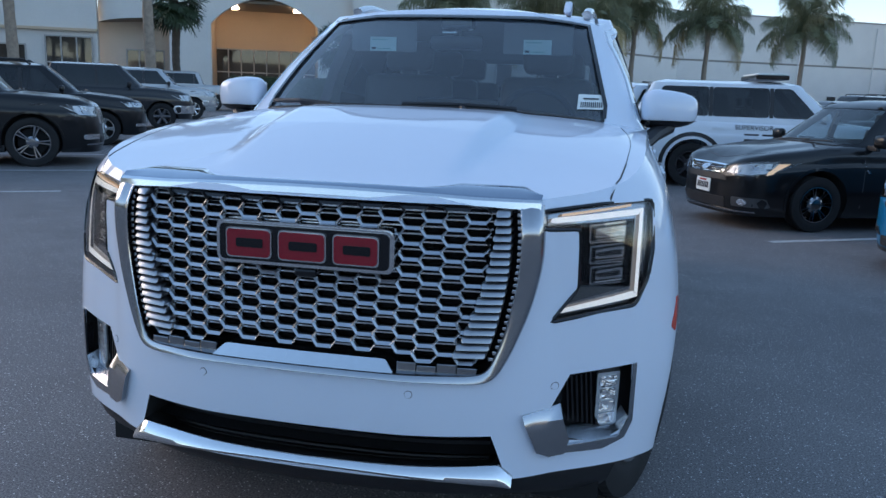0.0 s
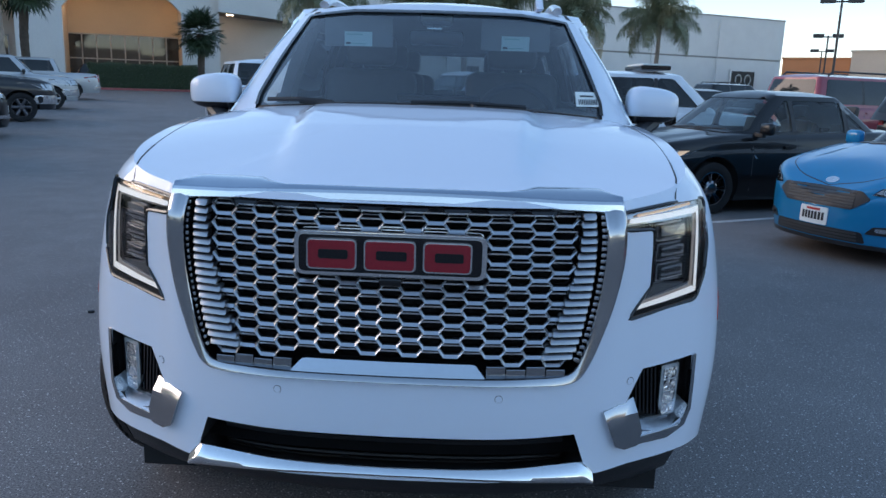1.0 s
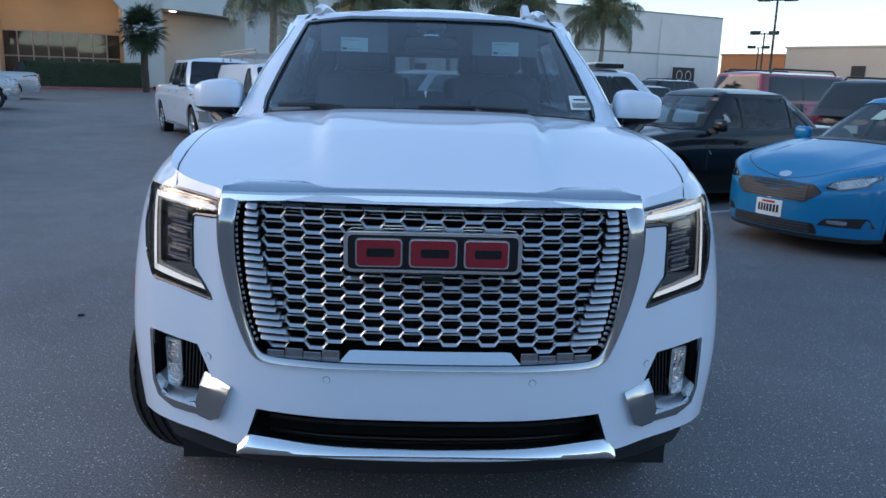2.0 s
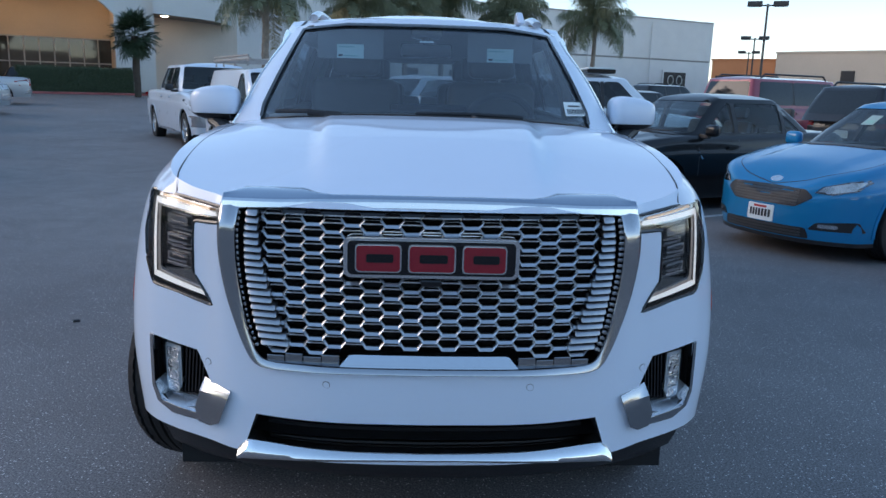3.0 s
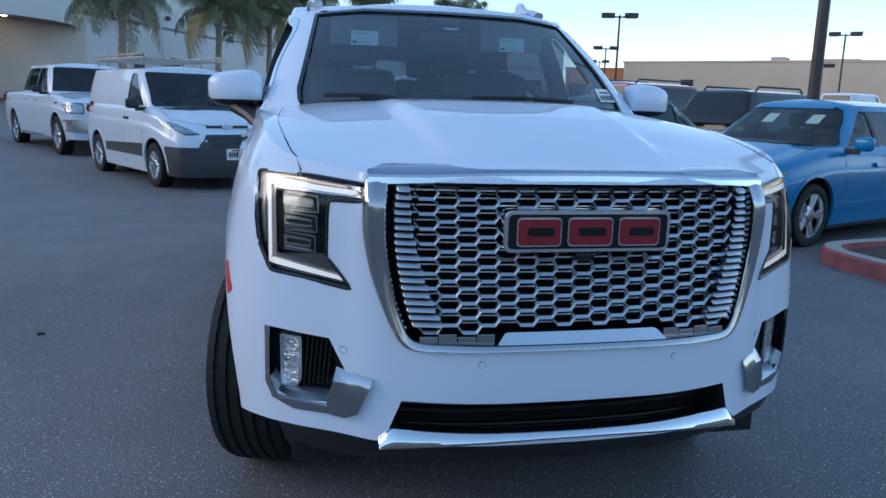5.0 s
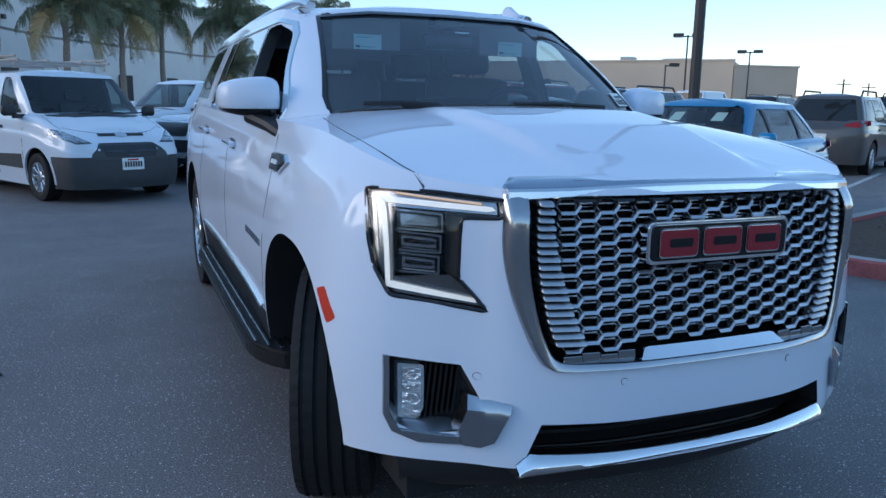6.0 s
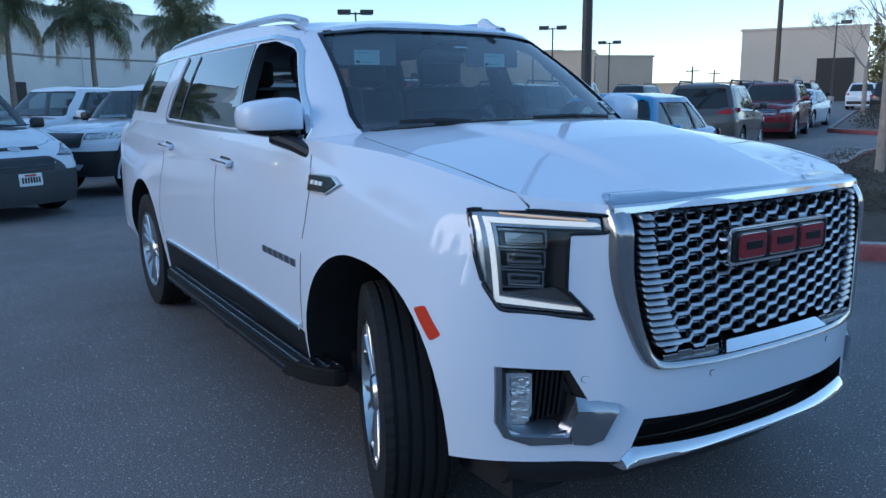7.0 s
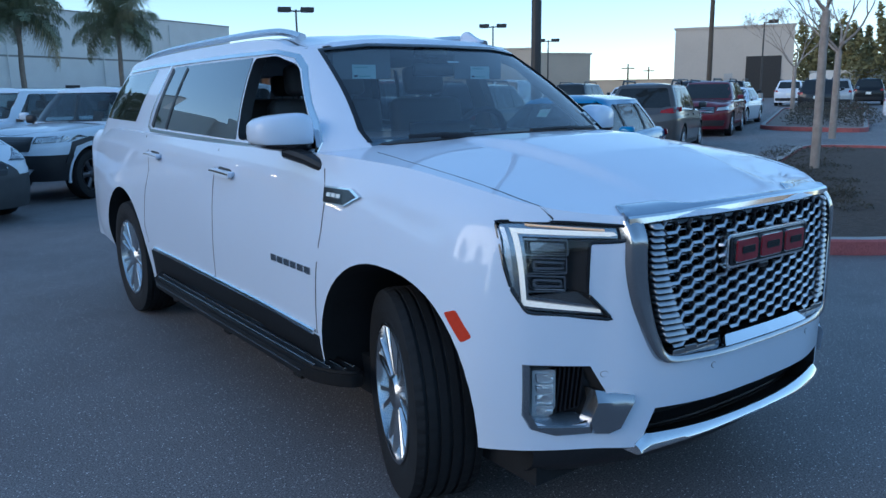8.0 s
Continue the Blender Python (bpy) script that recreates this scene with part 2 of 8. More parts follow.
def asphalt():
    """Worn asphalt: aggregate grain, broad tone changes, faint cracks and pale smears."""
    m = bpy.data.materials.new("asphalt")
    m.use_nodes = True
    nt = m.node_tree
    b = nt.nodes["Principled BSDF"]
    geo = nt.nodes.new("ShaderNodeNewGeometry")

    def tex(scale, detail=5.0):
        n = nt.nodes.new("ShaderNodeTexNoise")
        n.inputs["Scale"].default_value, n.inputs["Detail"].default_value = scale, detail
        nt.links.new(geo.outputs["Position"], n.inputs["Vector"])
        return n.outputs["Fac"]

    def ramp(src, a, ca, z, cz):
        r = nt.nodes.new("ShaderNodeValToRGB")
        e = r.color_ramp.elements
        e[0].position, e[1].position = a, z
        e[0].color, e[1].color = (*ca, 1), (*cz, 1)
        nt.links.new(src, r.inputs[0])
        return r.outputs[0]

    def mix(kind, fac, a, c):
        x = nt.nodes.new("ShaderNodeMix")
        x.data_type, x.blend_type = "RGBA", kind
        if isinstance(fac, float):
            x.inputs[0].default_value = fac
        else:
            nt.links.new(fac, x.inputs[0])
        nt.links.new(a, x.inputs[6])
        nt.links.new(c, x.inputs[7])
        return x.outputs[2]

    base = ramp(tex(0.45, 6), 0.3, (0.150, 0.137, 0.137), 0.72, (0.204, 0.187, 0.183))
    grain = ramp(tex(130, 5), 0.36, (0.36, 0.36, 0.37), 0.66, (1.6, 1.58, 1.56))
    col = mix("MULTIPLY", 0.85, base, grain)
    vor = nt.nodes.new("ShaderNodeTexVoronoi")
    vor.inputs["Scale"].default_value = 85
    nt.links.new(geo.outputs["Position"], vor.inputs["Vector"])
    stone = ramp(vor.outputs["Distance"], 0.18, (0.62, 0.60, 0.57), 0.34, (0, 0, 0))
    pick = ramp(tex(55, 2), 0.52, (0, 0, 0), 0.60, (1, 1, 1))
    stones = mix("MULTIPLY", 1.0, stone, pick)
    col = mix("ADD", 0.9, col, stones)
    smear = ramp(tex(1.6, 8), 0.62, (0, 0, 0), 0.80, (0.035, 0.034, 0.032))
    col = mix("ADD", 1.0, col, smear)
    nt.links.new(col, b.inputs["Base Color"])
    rr = ramp(tex(2.5), 0.3, (0.62, 0.62, 0.62), 0.7, (0.80, 0.80, 0.80))
    nt.links.new(rr, b.inputs["Roughness"])
    b.inputs["Specular IOR Level"].default_value = 0.45
    bp = nt.nodes.new("ShaderNodeBump")
    bp.inputs["Strength"].default_value, bp.inputs["Distance"].default_value = 0.30, 0.003
    nt.links.new(tex(260, 4), bp.inputs["Height"])
    nt.links.new(bp.outputs[0], b.inputs["Normal"])
    return m


M["asphalt"] = asphalt()

# ---- building blocks ----


def part(name, bm, mat, parent=None, label="", smooth=False, angle=35):
    """Link a bmesh as one mesh object under a thing or a part."""
    me = bpy.data.meshes.new(name)
    bm.to_mesh(me)
    bm.free()
    for x in mat if isinstance(mat, (list, tuple)) else (mat,):
        me.materials.append(M[x] if isinstance(x, str) else x)
    if smooth:
        me.polygons.foreach_set("use_smooth", [True] * len(me.polygons))
        me.set_sharp_from_angle(angle=radians(angle))
    ob = new(name, me)
    if parent is not None:
        ob.parent = parent
    if label:
        tagged(ob, label)
    return ob


def thing(name, label, category, group="", kind="", at=None):
    ob = tagged(new(name), label, category, group, kind)
    if at is not None:
        ob.matrix_world = at
    return ob


def box(bm, x0, x1, y0, y1, z0, z1, bevel=0.0, seg=2):
    vs = [bm.verts.new((x, y, z)) for z in (z0, z1) for x, y in ((x0, y0), (x1, y0), (x1, y1), (x0, y1))]
    fs = [(3, 2, 1, 0), (4, 5, 6, 7), (0, 1, 5, 4), (1, 2, 6, 5), (2, 3, 7, 6), (3, 0, 4, 7)]
    made = [bm.faces.new([vs[i] for i in f]) for f in fs]
    if bevel > 0:
        es = list({e for f in made for e in f.edges})
        bmesh.ops.bevel(bm, geom=es, offset=bevel, segments=seg, affect="EDGES", profile=0.5)
    return bm


def boxed(*args, **kw):
    return box(bmesh.new(), *args, **kw)


def prism(pts, d0, d1, axis="y", bevel=0.0, mat_index=0):
    """A polygon given in the two other axes, drawn out along axis from d0 to d1."""
    bm = bmesh.new()

    def p3(a, b, d):
        return {"y": (a, d, b), "x": (d, a, b), "z": (a, b, d)}[axis]
    lo = [bm.verts.new(p3(a, b, d0)) for a, b in pts]
    hi = [bm.verts.new(p3(a, b, d1)) for a, b in pts]
    n = len(pts)
    bm.faces.new(lo)
    bm.faces.new(hi[::-1])
    for i in range(n):
        bm.faces.new((lo[i], hi[i], hi[(i + 1) % n], lo[(i + 1) % n]))
    bmesh.ops.recalc_face_normals(bm, faces=bm.faces)
    if bevel > 0:
        bmesh.ops.bevel(bm, geom=list(bm.edges), offset=bevel, segments=2, affect="EDGES")
    for f in bm.faces:
        f.material_index = mat_index
    return bm


def lathe(profile, steps=40, axis="y", caps=True, notch=None):
    """Turn (along, radius) pairs round an axis."""
    bm = bmesh.new()
    rings = []
    for a, r in profile:
        ring = []
        for k in range(steps):
            q = r - (notch[2] if notch and notch[0] < abs(a) and r > notch[1] and k % 4 == (0 if a > 0 else 2) else 0)
            c, s = math.cos(2 * math.pi * k / steps) * q, math.sin(2 * math.pi * k / steps) * q
            ring.append(bm.verts.new({"y": (c, a, s), "x": (a, c, s), "z": (c, s, a)}[axis]))
        rings.append(ring)
    for r0, r1 in zip(rings, rings[1:]):
        for k in range(steps):
            bm.faces.new((r0[k], r0[(k + 1) % steps], r1[(k + 1) % steps], r1[k]))
    for ring in (rings[0], rings[-1]) if caps else ():
        bm.faces.new(ring)
    bmesh.ops.recalc_face_normals(bm, faces=bm.faces)
    return bm


def tube(pts, r, sides=8, closed=False, r_end=None, flat=1.0):
    """A round bar through points."""
    bm = bmesh.new()
    ps = [Vector(p) for p in pts]
    n = len(ps)
    rings = []
    for i, p in enumerate(ps):
        if closed:
            d = ps[(i + 1) % n] - ps[i - 1]
        else:
            d = ps[min(i + 1, n - 1)] - ps[max(i - 1, 0)]
        d.normalize()
        up = Vector((0, 0, 1)) if abs(d.z) < 0.92 else Vector((0, 1, 0))
        a = d.cross(up).normalized()
        b = a.cross(d).normalized()
        rr = r if r_end is None else r + (r_end - r) * i / max(1, n - 1)
        rings.append([bm.verts.new(p + a * math.cos(2 * math.pi * k / sides) * rr + b * math.sin(2 * math.pi * k / sides) * rr * flat) for k in range(sides)])
    for i in range(n if closed else n - 1):
        r0, r1 = rings[i], rings[(i + 1) % n]
        for k in range(sides):
            bm.faces.new((r0[k], r0[(k + 1) % sides], r1[(k + 1) % sides], r1[k]))
    if not closed:
        bm.faces.new(rings[0])
        bm.faces.new(rings[-1])
    bmesh.ops.recalc_face_normals(bm, faces=bm.faces)
    return bm


def merged(*bms):
    """Several bmeshes as one."""
    out = bmesh.new()
    for b in bms:
        me = bpy.data.meshes.new("tmp")
        b.to_mesh(me)
        b.free()
        out.from_mesh(me)
        bpy.data.meshes.remove(me)
    return out


def moved(bm, m):
    bm.transform(m)
    return bm


def spline(ctrl, per):
    """Catmull-Rom through the rows of ctrl (open), per steps a piece."""
    c = np.asarray(ctrl, float)
    out = []
    for i in range(len(c) - 1):
        p0, p1, p2, p3 = c[max(i - 1, 0)], c[i], c[i + 1], c[min(i + 2, len(c) - 1)]
        for k in range(per):
            t = k / per
            out.append(0.5 * (2 * p1 + (p2 - p0) * t + (2 * p0 - 5 * p1 + 4 * p2 - p3) * t * t + (3 * p1 - p0 - 3 * p2 + p3) * t ** 3))
    out.append(c[-1])
    return np.array(out)


def cut(bm, cutters, keep="DIFFERENCE", strict=False):
    """bm with the cutters (bmeshes) taken away; faces of the cuts keep the cutter's material index."""
    me = bpy.data.meshes.new("tmp")
    bm.to_mesh(me)
    bm.free()
    mats = [bpy.data.materials.new("slot") for _ in range(4)]
    for x in mats:
        me.materials.append(x)
    ob = new("tmp", me)
    used = []
    for c in cutters:
        cm = bpy.data.meshes.new("tmp")
        c.to_mesh(cm)
        c.free()
        for x in mats:
            cm.materials.append(x)
        co = new("tmp", cm)
        used.append(co)
        mod = ob.modifiers.new("cut", "BOOLEAN")
        mod.operation, mod.solver, mod.object = keep, "EXACT", co
        mod.use_self, mod.use_hole_tolerant = strict, strict
    bpy.context.view_layer.update()
    res = bpy.data.meshes.new_from_object(ob.evaluated_get(bpy.context.evaluated_depsgraph_get()))
    out = bmesh.new()
    out.from_mesh(res)
    bpy.data.meshes.remove(res)
    for o in used + [ob]:
        d = o.data
        bpy.data.objects.remove(o)
        bpy.data.meshes.remove(d)
    for x in mats:
        bpy.data.materials.remove(x)
    return out


def skin(bm):
    """A tree to throw things onto the surface of bm."""
    return BVHTree.FromBMesh(bm)


def conform(tree, pts, view, lift=0.004, thick=0.01, grid=0.06, start=4.0, side=1):
    """A sheet whose outline pts is thrown onto a surface: view 'x' (pts are y, z; side -1 or 1 is the flank), 'y' (pts x, z; from the front, or the back with side -1)
    or 'z' (pts x, y; from above). It lies lift proud of the surface and is thick deep."""
    bm = bmesh.new()
    bm.faces.new([bm.verts.new((a, b, 0)) for a, b in pts])
    for ax in (0, 1):
        lo, hi = min(p[ax] for p in pts), max(p[ax] for p in pts)
        k = max(1, int((hi - lo) / grid))
        for i in range(1, k):
            co = [0, 0, 0]
            co[ax] = lo + (hi - lo) * i / k
            no = [0, 0, 0]
            no[ax] = 1
            bmesh.ops.bisect_plane(bm, geom=list(bm.verts) + list(bm.edges) + list(bm.faces), plane_co=co, plane_no=no)
    if view == "x":
        way, put = Vector((-side, 0, 0)), lambda a, b: Vector((start * side, a, b))
    elif view == "y":
        way, put = Vector((0, side, 0)), lambda a, b: Vector((a, -start * side + (2.8 if side < 0 else 0), b))
    else:
        way, put = Vector((0, 0, -1)), lambda a, b: Vector((a, b, start))
    cast = []
    for v in bm.verts:
        o = put(v.co.x, v.co.y)
        hit, nor, _, dist = tree.ray_cast(o, way)
        if hit is None:
            hit, nor, _, dist = tree.ray_cast(o + Vector((0.0007, 0.0009, 0.0011)), way)
        cast.append((v, o, dist if hit is not None else None))
    known = sorted(d for _, _, d in cast if d is not None)
    limit = known[len(known) // 2] + 0.9 if known else start
    good = [(o, d) for _, o, d in cast if d is not None and d < limit]
    for v, o, d in cast:
        if d is None or d >= limit:
            # off the edge of the surface: take the depth of the nearest point on it
            d = min(good, key=lambda g: (g[0] - o).length_squared)[1] if good else start
        v.co = o + way * (d - lift)
    bmesh.ops.recalc_face_normals(bm, faces=bm.faces)
    if sum((f.normal.dot(way) for f in bm.faces)) > 0:
        bmesh.ops.reverse_faces(bm, faces=bm.faces)
    if thick > 0:
        top = list(bm.faces)
        got = bmesh.ops.extrude_face_region(bm, geom=top)
        vs = [g for g in got["geom"] if isinstance(g, bmesh.types.BMVert)]
        for v in vs:
            v.co += way * thick
        bmesh.ops.recalc_face_normals(bm, faces=bm.faces)
    return bm


def strip_pts(path, w):
    """An outline of width w along a path in a plane."""
    ps = [Vector((*p, 0)) for p in path]
    left, right = [], []
    for i, p in enumerate(ps):
        d = (ps[min(i + 1, len(ps) - 1)] - ps[max(i - 1, 0)]).normalized()
        nrm = Vector((-d.y, d.x, 0)) * (w / 2)
        left.append((p + nrm)[:2])
        right.append((p - nrm)[:2])
    return left + right[::-1]


def rounded(pts, r, seg=4):
    """A polygon with its corners rounded."""
    out = []
    n = len(pts)
    for i in range(n):
        p, a, b = Vector(pts[i]), Vector(pts[i - 1]), Vector(pts[(i + 1) % n])
        u, v = (a - p), (b - p)
        k = min(r, u.length * 0.45, v.length * 0.45)
        s, e = p + u.normalized() * k, p + v.normalized() * k
        for j in range(seg + 1):
            t = j / seg
            out.append(tuple((1 - t) ** 2 * s + 2 * t * (1 - t) * p + t * t * e))
    return out


def rise(x, y):
    """The lot climbs gently away from the parked cars."""
    return 0.011 * max(0.0, math.hypot(x, y) - 12.0)

# ---- ground ----


def polar(az, d, z=0.0):
    """A place d metres off in the direction az, clockwise from +y, seen from the middle of the walk."""
    return Vector((-0.5 + d * math.sin(radians(az)), -1.7 + d * math.cos(radians(az)), z))


def ground_sheet():
    bm = bmesh.new()
    radii = [0.0, 2, 4, 6, 8, 10, 12, 14, 17, 20, 25, 32, 42, 55, 75, 110, 200, 500, 1500, 4000]
    n = 72
    rings = []
    for r in radii:
        ring = []
        for k in range(n if r else 1):
            a = 2 * math.pi * k / n
            x, y = r * math.cos(a), r * math.sin(a)
            ring.append(bm.verts.new((x, y, rise(min(r, 110), 0) if r > 12 else 0.0)))
        rings.append(ring)
    for k in range(n):
        bm.faces.new((rings[0][0], rings[1][k], rings[1][(k + 1) % n]))
    for r0, r1 in zip(rings[1:], rings[2:]):
        for k in range(n):
            bm.faces.new((r0[k], r1[k], r1[(k + 1) % n], r0[(k + 1) % n]))
    tagged(part("ground", bm, "asphalt", smooth=True), "worn dark grey asphalt parking lot", "asphalt", kind="structure")


ground_sheet()


def stall_line(x0, y0, x1, y1, w=0.10):
    d = Vector((x1 - x0, y1 - y0, 0)).normalized()
    s = Vector((-d.y, d.x, 0)) * w / 2
    bm = bmesh.new()
    n = max(1, int(math.hypot(x1 - x0, y1 - y0) / 0.8))
    rows = []
    for i in range(n + 1):
        p = Vector((x0 + (x1 - x0) * i / n, y0 + (y1 - y0) * i / n, 0))
        p.z = rise(p.x, p.y) + 0.004
        rows.append([bm.verts.new(p + s), bm.verts.new(p - s)])
    for a, b in zip(rows, rows[1:]):
        bm.faces.new((a[0], a[1], b[1], b[0]))
    tagged(part("stall_line", bm, "line_paint"), "worn white painted parking stall line", "road marking", "stall lines", "structure")


LOT = 30.0      # the way the stalls run, degrees from +x
for x0, y0, x1, y1 in ((-6.33, 7.18, -9.6, 5.1), (-7.45, 9.7, -10.9, 7.5), (2.55, 6.93, 6.6, 9.2), (0.0, 12.27, 1.6, 12.55), (3.9, 9.4, 7.9, 11.7), (-9.1, 12.0, -12.5, 9.9),
                       (9.6, 7.9, 14.0, 10.4), (8.3, 12.4, 12.6, 14.9)):
    stall_line(x0, y0, x1, y1)

pebble = bmesh.new()
box(pebble, -0.02, 0.02, -0.012, 0.012, 0, 0.014, bevel=0.005)
tagged(part("wood_chip", moved(pebble, pose(-2.14, 2.73, 0, 0, 0, 25)), "ink"), "small dark chip lying on the asphalt", "debris")

# ---- planting islands ----


def island(name, outline, label, kerb="kerb_red", cover="mulch", h=0.15, w=0.16):
    """A kerbed bed: red kerb, a pale top, mulch inside."""
    top = thing(name, label, "planter", kind="structure")
    ring = rounded(outline, 1.2, 6)
    cx = sum(p[0] for p in ring) / len(ring)
    cy = sum(p[1] for p in ring) / len(ring)
    inner = []
    n = len(ring)
    for i in range(n):
        d = (Vector(ring[(i + 1) % n]) - Vector(ring[i - 1])).normalized()
        nrm = Vector((-d.y, d.x))
        if nrm.dot(Vector((cx, cy)) - Vector(ring[i])) < 0:
            nrm = -nrm
        inner.append(tuple(Vector(ring[i]) + nrm * w))
    bm = bmesh.new()
    lv = []
    for pts, dz, sh in ((ring, 0, 0), (ring, h - 0.02, 0), (ring, h, 0.02), (inner, h, 0), (inner, h - 0.08, 0)):
        lv.append([bm.verts.new((p[0] + (q[0] - p[0]) * (sh / w), p[1] + (q[1] - p[1]) * (sh / w), rise(*p) + dz)) for p, q in zip(pts, inner)])
    for a, b in zip(lv, lv[1:]):
        for i in range(n):
            f = bm.faces.new((a[i], a[(i + 1) % n], b[(i + 1) % n], b[i]))
            f.material_index = 1 if (a is lv[2]) else 0
    bmesh.ops.recalc_face_normals(bm, faces=bm.faces)
    part("kerb", bm, (kerb, "concrete"), top, "painted concrete kerb")
    bm = bmesh.new()
    mid = bm.verts.new((cx, cy, rise(cx, cy) + h + 0.05))
    lay = [bm.verts.new((p[0], p[1], rise(*p) + h - 0.06)) for p in inner]
    hump = [bm.verts.new((p[0] * 0.55 + cx * 0.45, p[1] * 0.55 + cy * 0.45, rise(*p) + h + 0.03 + 0.03 * noise.noise((p[0], p[1], 0)))) for p in inner]
    for i in range(n):
        bm.faces.new((lay[i], lay[(i + 1) % n], hump[(i + 1) % n], hump[i]))
        bm.faces.new((hump[i], hump[(i + 1) % n], mid))
    bmesh.ops.recalc_face_normals(bm, faces=bm.faces)
    part("mulch_bed", bm, cover, top, "dark mulch", smooth=True)
    return top


def along(x, y, a, u, v):
    """The place u ahead and v to the left of (x, y) when facing a degrees from +x."""
    c, s = math.cos(radians(a)), math.sin(radians(a))
    return (x + u * c - v * s, y + u * s + v * c)


island("planter_near", [(4.05, 4.45), (4.15, 2.9), (5.4, 1.55), (9.0, 2.1), (17.5, 6.6), (16.6, 9.0), (10.0, 6.3), (5.4, 4.7)], "red-kerbed planting bed with mulch and bare trees")
island("planter_far", [(23.6, 14.4), (23.8, 10.6), (44, 20.0), (43.0, 24.6)], "red-kerbed far planting bed with low shrubs", cover="gravel")
_k = [along(-20.9, 55.0, 25, u, v) for u, v in ((-9, 0), (11, 0), (11, 3.2), (-9, 3.2))]
island("planter_hedge", _k, "red-kerbed bed with a clipped hedge in front of the showroom")

# ---- buildings ----


def wall_box(name, mat, parent, x0, x1, y0, y1, z0, z1, label=""):
    return part(name, boxed(x0, x1, y0, y1, z0, z1), mat, parent, label)


def showroom():
    """The showroom front in its own axes: u to the right along the facade, depth away from the lot."""
    D, AZ = 62.0, -24.1
    at = polar(AZ, D, rise(0, 60))
    top = thing("showroom_building", "white stucco car showroom with an arched porch and lit windows", "building", at=pose(at.x, at.y, at.z, 0, 0, -AZ))
    H = 10.0
    s = D / 50.0
    a0, a1 = -2.97 * s, 3.5 * s
    # front wall with the arched opening
    arch = [(a0, 0.02), (a0, 5.7)] + [(a0 + (a1 - a0) * t, 5.7 + 2.0 * math.sin(math.pi * t) ** 0.8) for t in [i / 14 for i in range(1, 14)]] + [(a1, 5.7), (a1, 0.02)]
    wall = boxed(-5.4 * s, 5.7 * s, -0.0, 0.6, -0.5, H)
    wall = cut(wall, [prism([(p[0], p[1] - (0.6 if p[1] < 0.1 else 0)) for p in arch], -1, 1.5, "y")])
    part("wall", wall, "stucco_white", top, "white stucco front with an arched opening")
    # porch behind the arch
    wall_box("porch_wall", "stucco_beige", top, a0 - 1.5, a1 + 1.5, 7.0, 7.4, -0.5, 8.5, "warm beige porch wall")
    wall_box("porch_side", "stucco_beige", top, a0 - 0.4, a0 - 0.1, 0.6, 7.0, -0.5, 8.4)
    wall_box("porch_side", "stucco_beige", top, a1 + 0.1, a1 + 0.4, 0.6, 7.0, -0.5, 8.4)
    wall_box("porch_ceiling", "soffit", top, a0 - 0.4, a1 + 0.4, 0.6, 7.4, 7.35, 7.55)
    for u in (a0 + 1.6, a1 - 1.5):
        for k in range(3):
            part("porch_lamp", boxed(u - 0.28, u + 0.28, 1.8 + k * 1.4, 2.1 + k * 1.4, 7.25, 7.34, bevel=0.02), "lamp_glow", top, "glowing recessed porch lamp")
    shop_window(top, a0 - 0.2, a1 + 0.2, 6.9, 0.4, 4.2, 8, 2)
    # curved canopies and recessed walls to both sides
    for x0, x1, sg in ((-9.7 * s, -5.3 * s, -1), (5.6 * s, 10.6 * s, 1)):
        wall_box("recess_wall", "stucco_drum", top, x0 - 0.5, x1 + 0.5, 2.6, 3.0, -0.5, 6.6, "beige recessed wall")
        bm = bmesh.new()
        lo, hi, lo2, hi2 = [], [], [], []
        for i in range(25):
            t = i / 24
            u = x0 + (x1 - x0) * t
            q = t if sg > 0 else 1 - t
            y = 0.1 - 0.9 * math.sin(math.pi * (0.35 + 0.65 * q)) + 2.5 * max(0, q - 0.55) ** 2 * 4
            zl = 5.9 - 0.35 * q
            for lst, yy, zz in ((lo, y, zl), (hi, y, H - 0.0), (lo2, 2.8, zl), (hi2, 2.8, H)):
                lst.append(bm.verts.new((u, yy, zz)))
        for i in range(24):
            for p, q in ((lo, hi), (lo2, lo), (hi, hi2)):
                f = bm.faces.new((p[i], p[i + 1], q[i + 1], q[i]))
                # the underside of the white canopy gets the shade colour
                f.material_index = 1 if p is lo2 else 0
        bmesh.ops.recalc_face_normals(bm, faces=bm.faces)
        part("canopy", bm, ("stucco_white", "soffit"), top, "curved white canopy with a soffit coloured as shade", smooth=True)
    part("canopy_lamp", boxed(6.2 * s, 6.6 * s, 0.5, 0.8, 5.82, 5.9), "lamp_glow", top)
    shop_window(top, -8.2 * s, -6.0 * s, 2.5, 0.6, 3.6, 3, 2)
    # wing to the far left, with a corner window
    wall_box("wing_wall", "stucco_white", top, -22 * s, -9.6 * s, 0.8, 1.4, -0.5, H, "white stucco wing")
    shop_window(top, -12.5 * s, -9.9 * s, 0.75, 0.5, 4.3, 3, 2)
    shop_window(top, -15.5 * s, -13.6 * s, 0.75, 0.5, 3.6, 2, 2)
    part("eave", boxed(-22 * s, -9.6 * s, 0.5, 0.8, 4.7, 4.9), "stucco_beige", top)
    part("roof", boxed(-22 * s, 10.6 * s, 0.7, 22, H - 0.4, H - 0.1), "soffit", top, "flat roof")
    return top


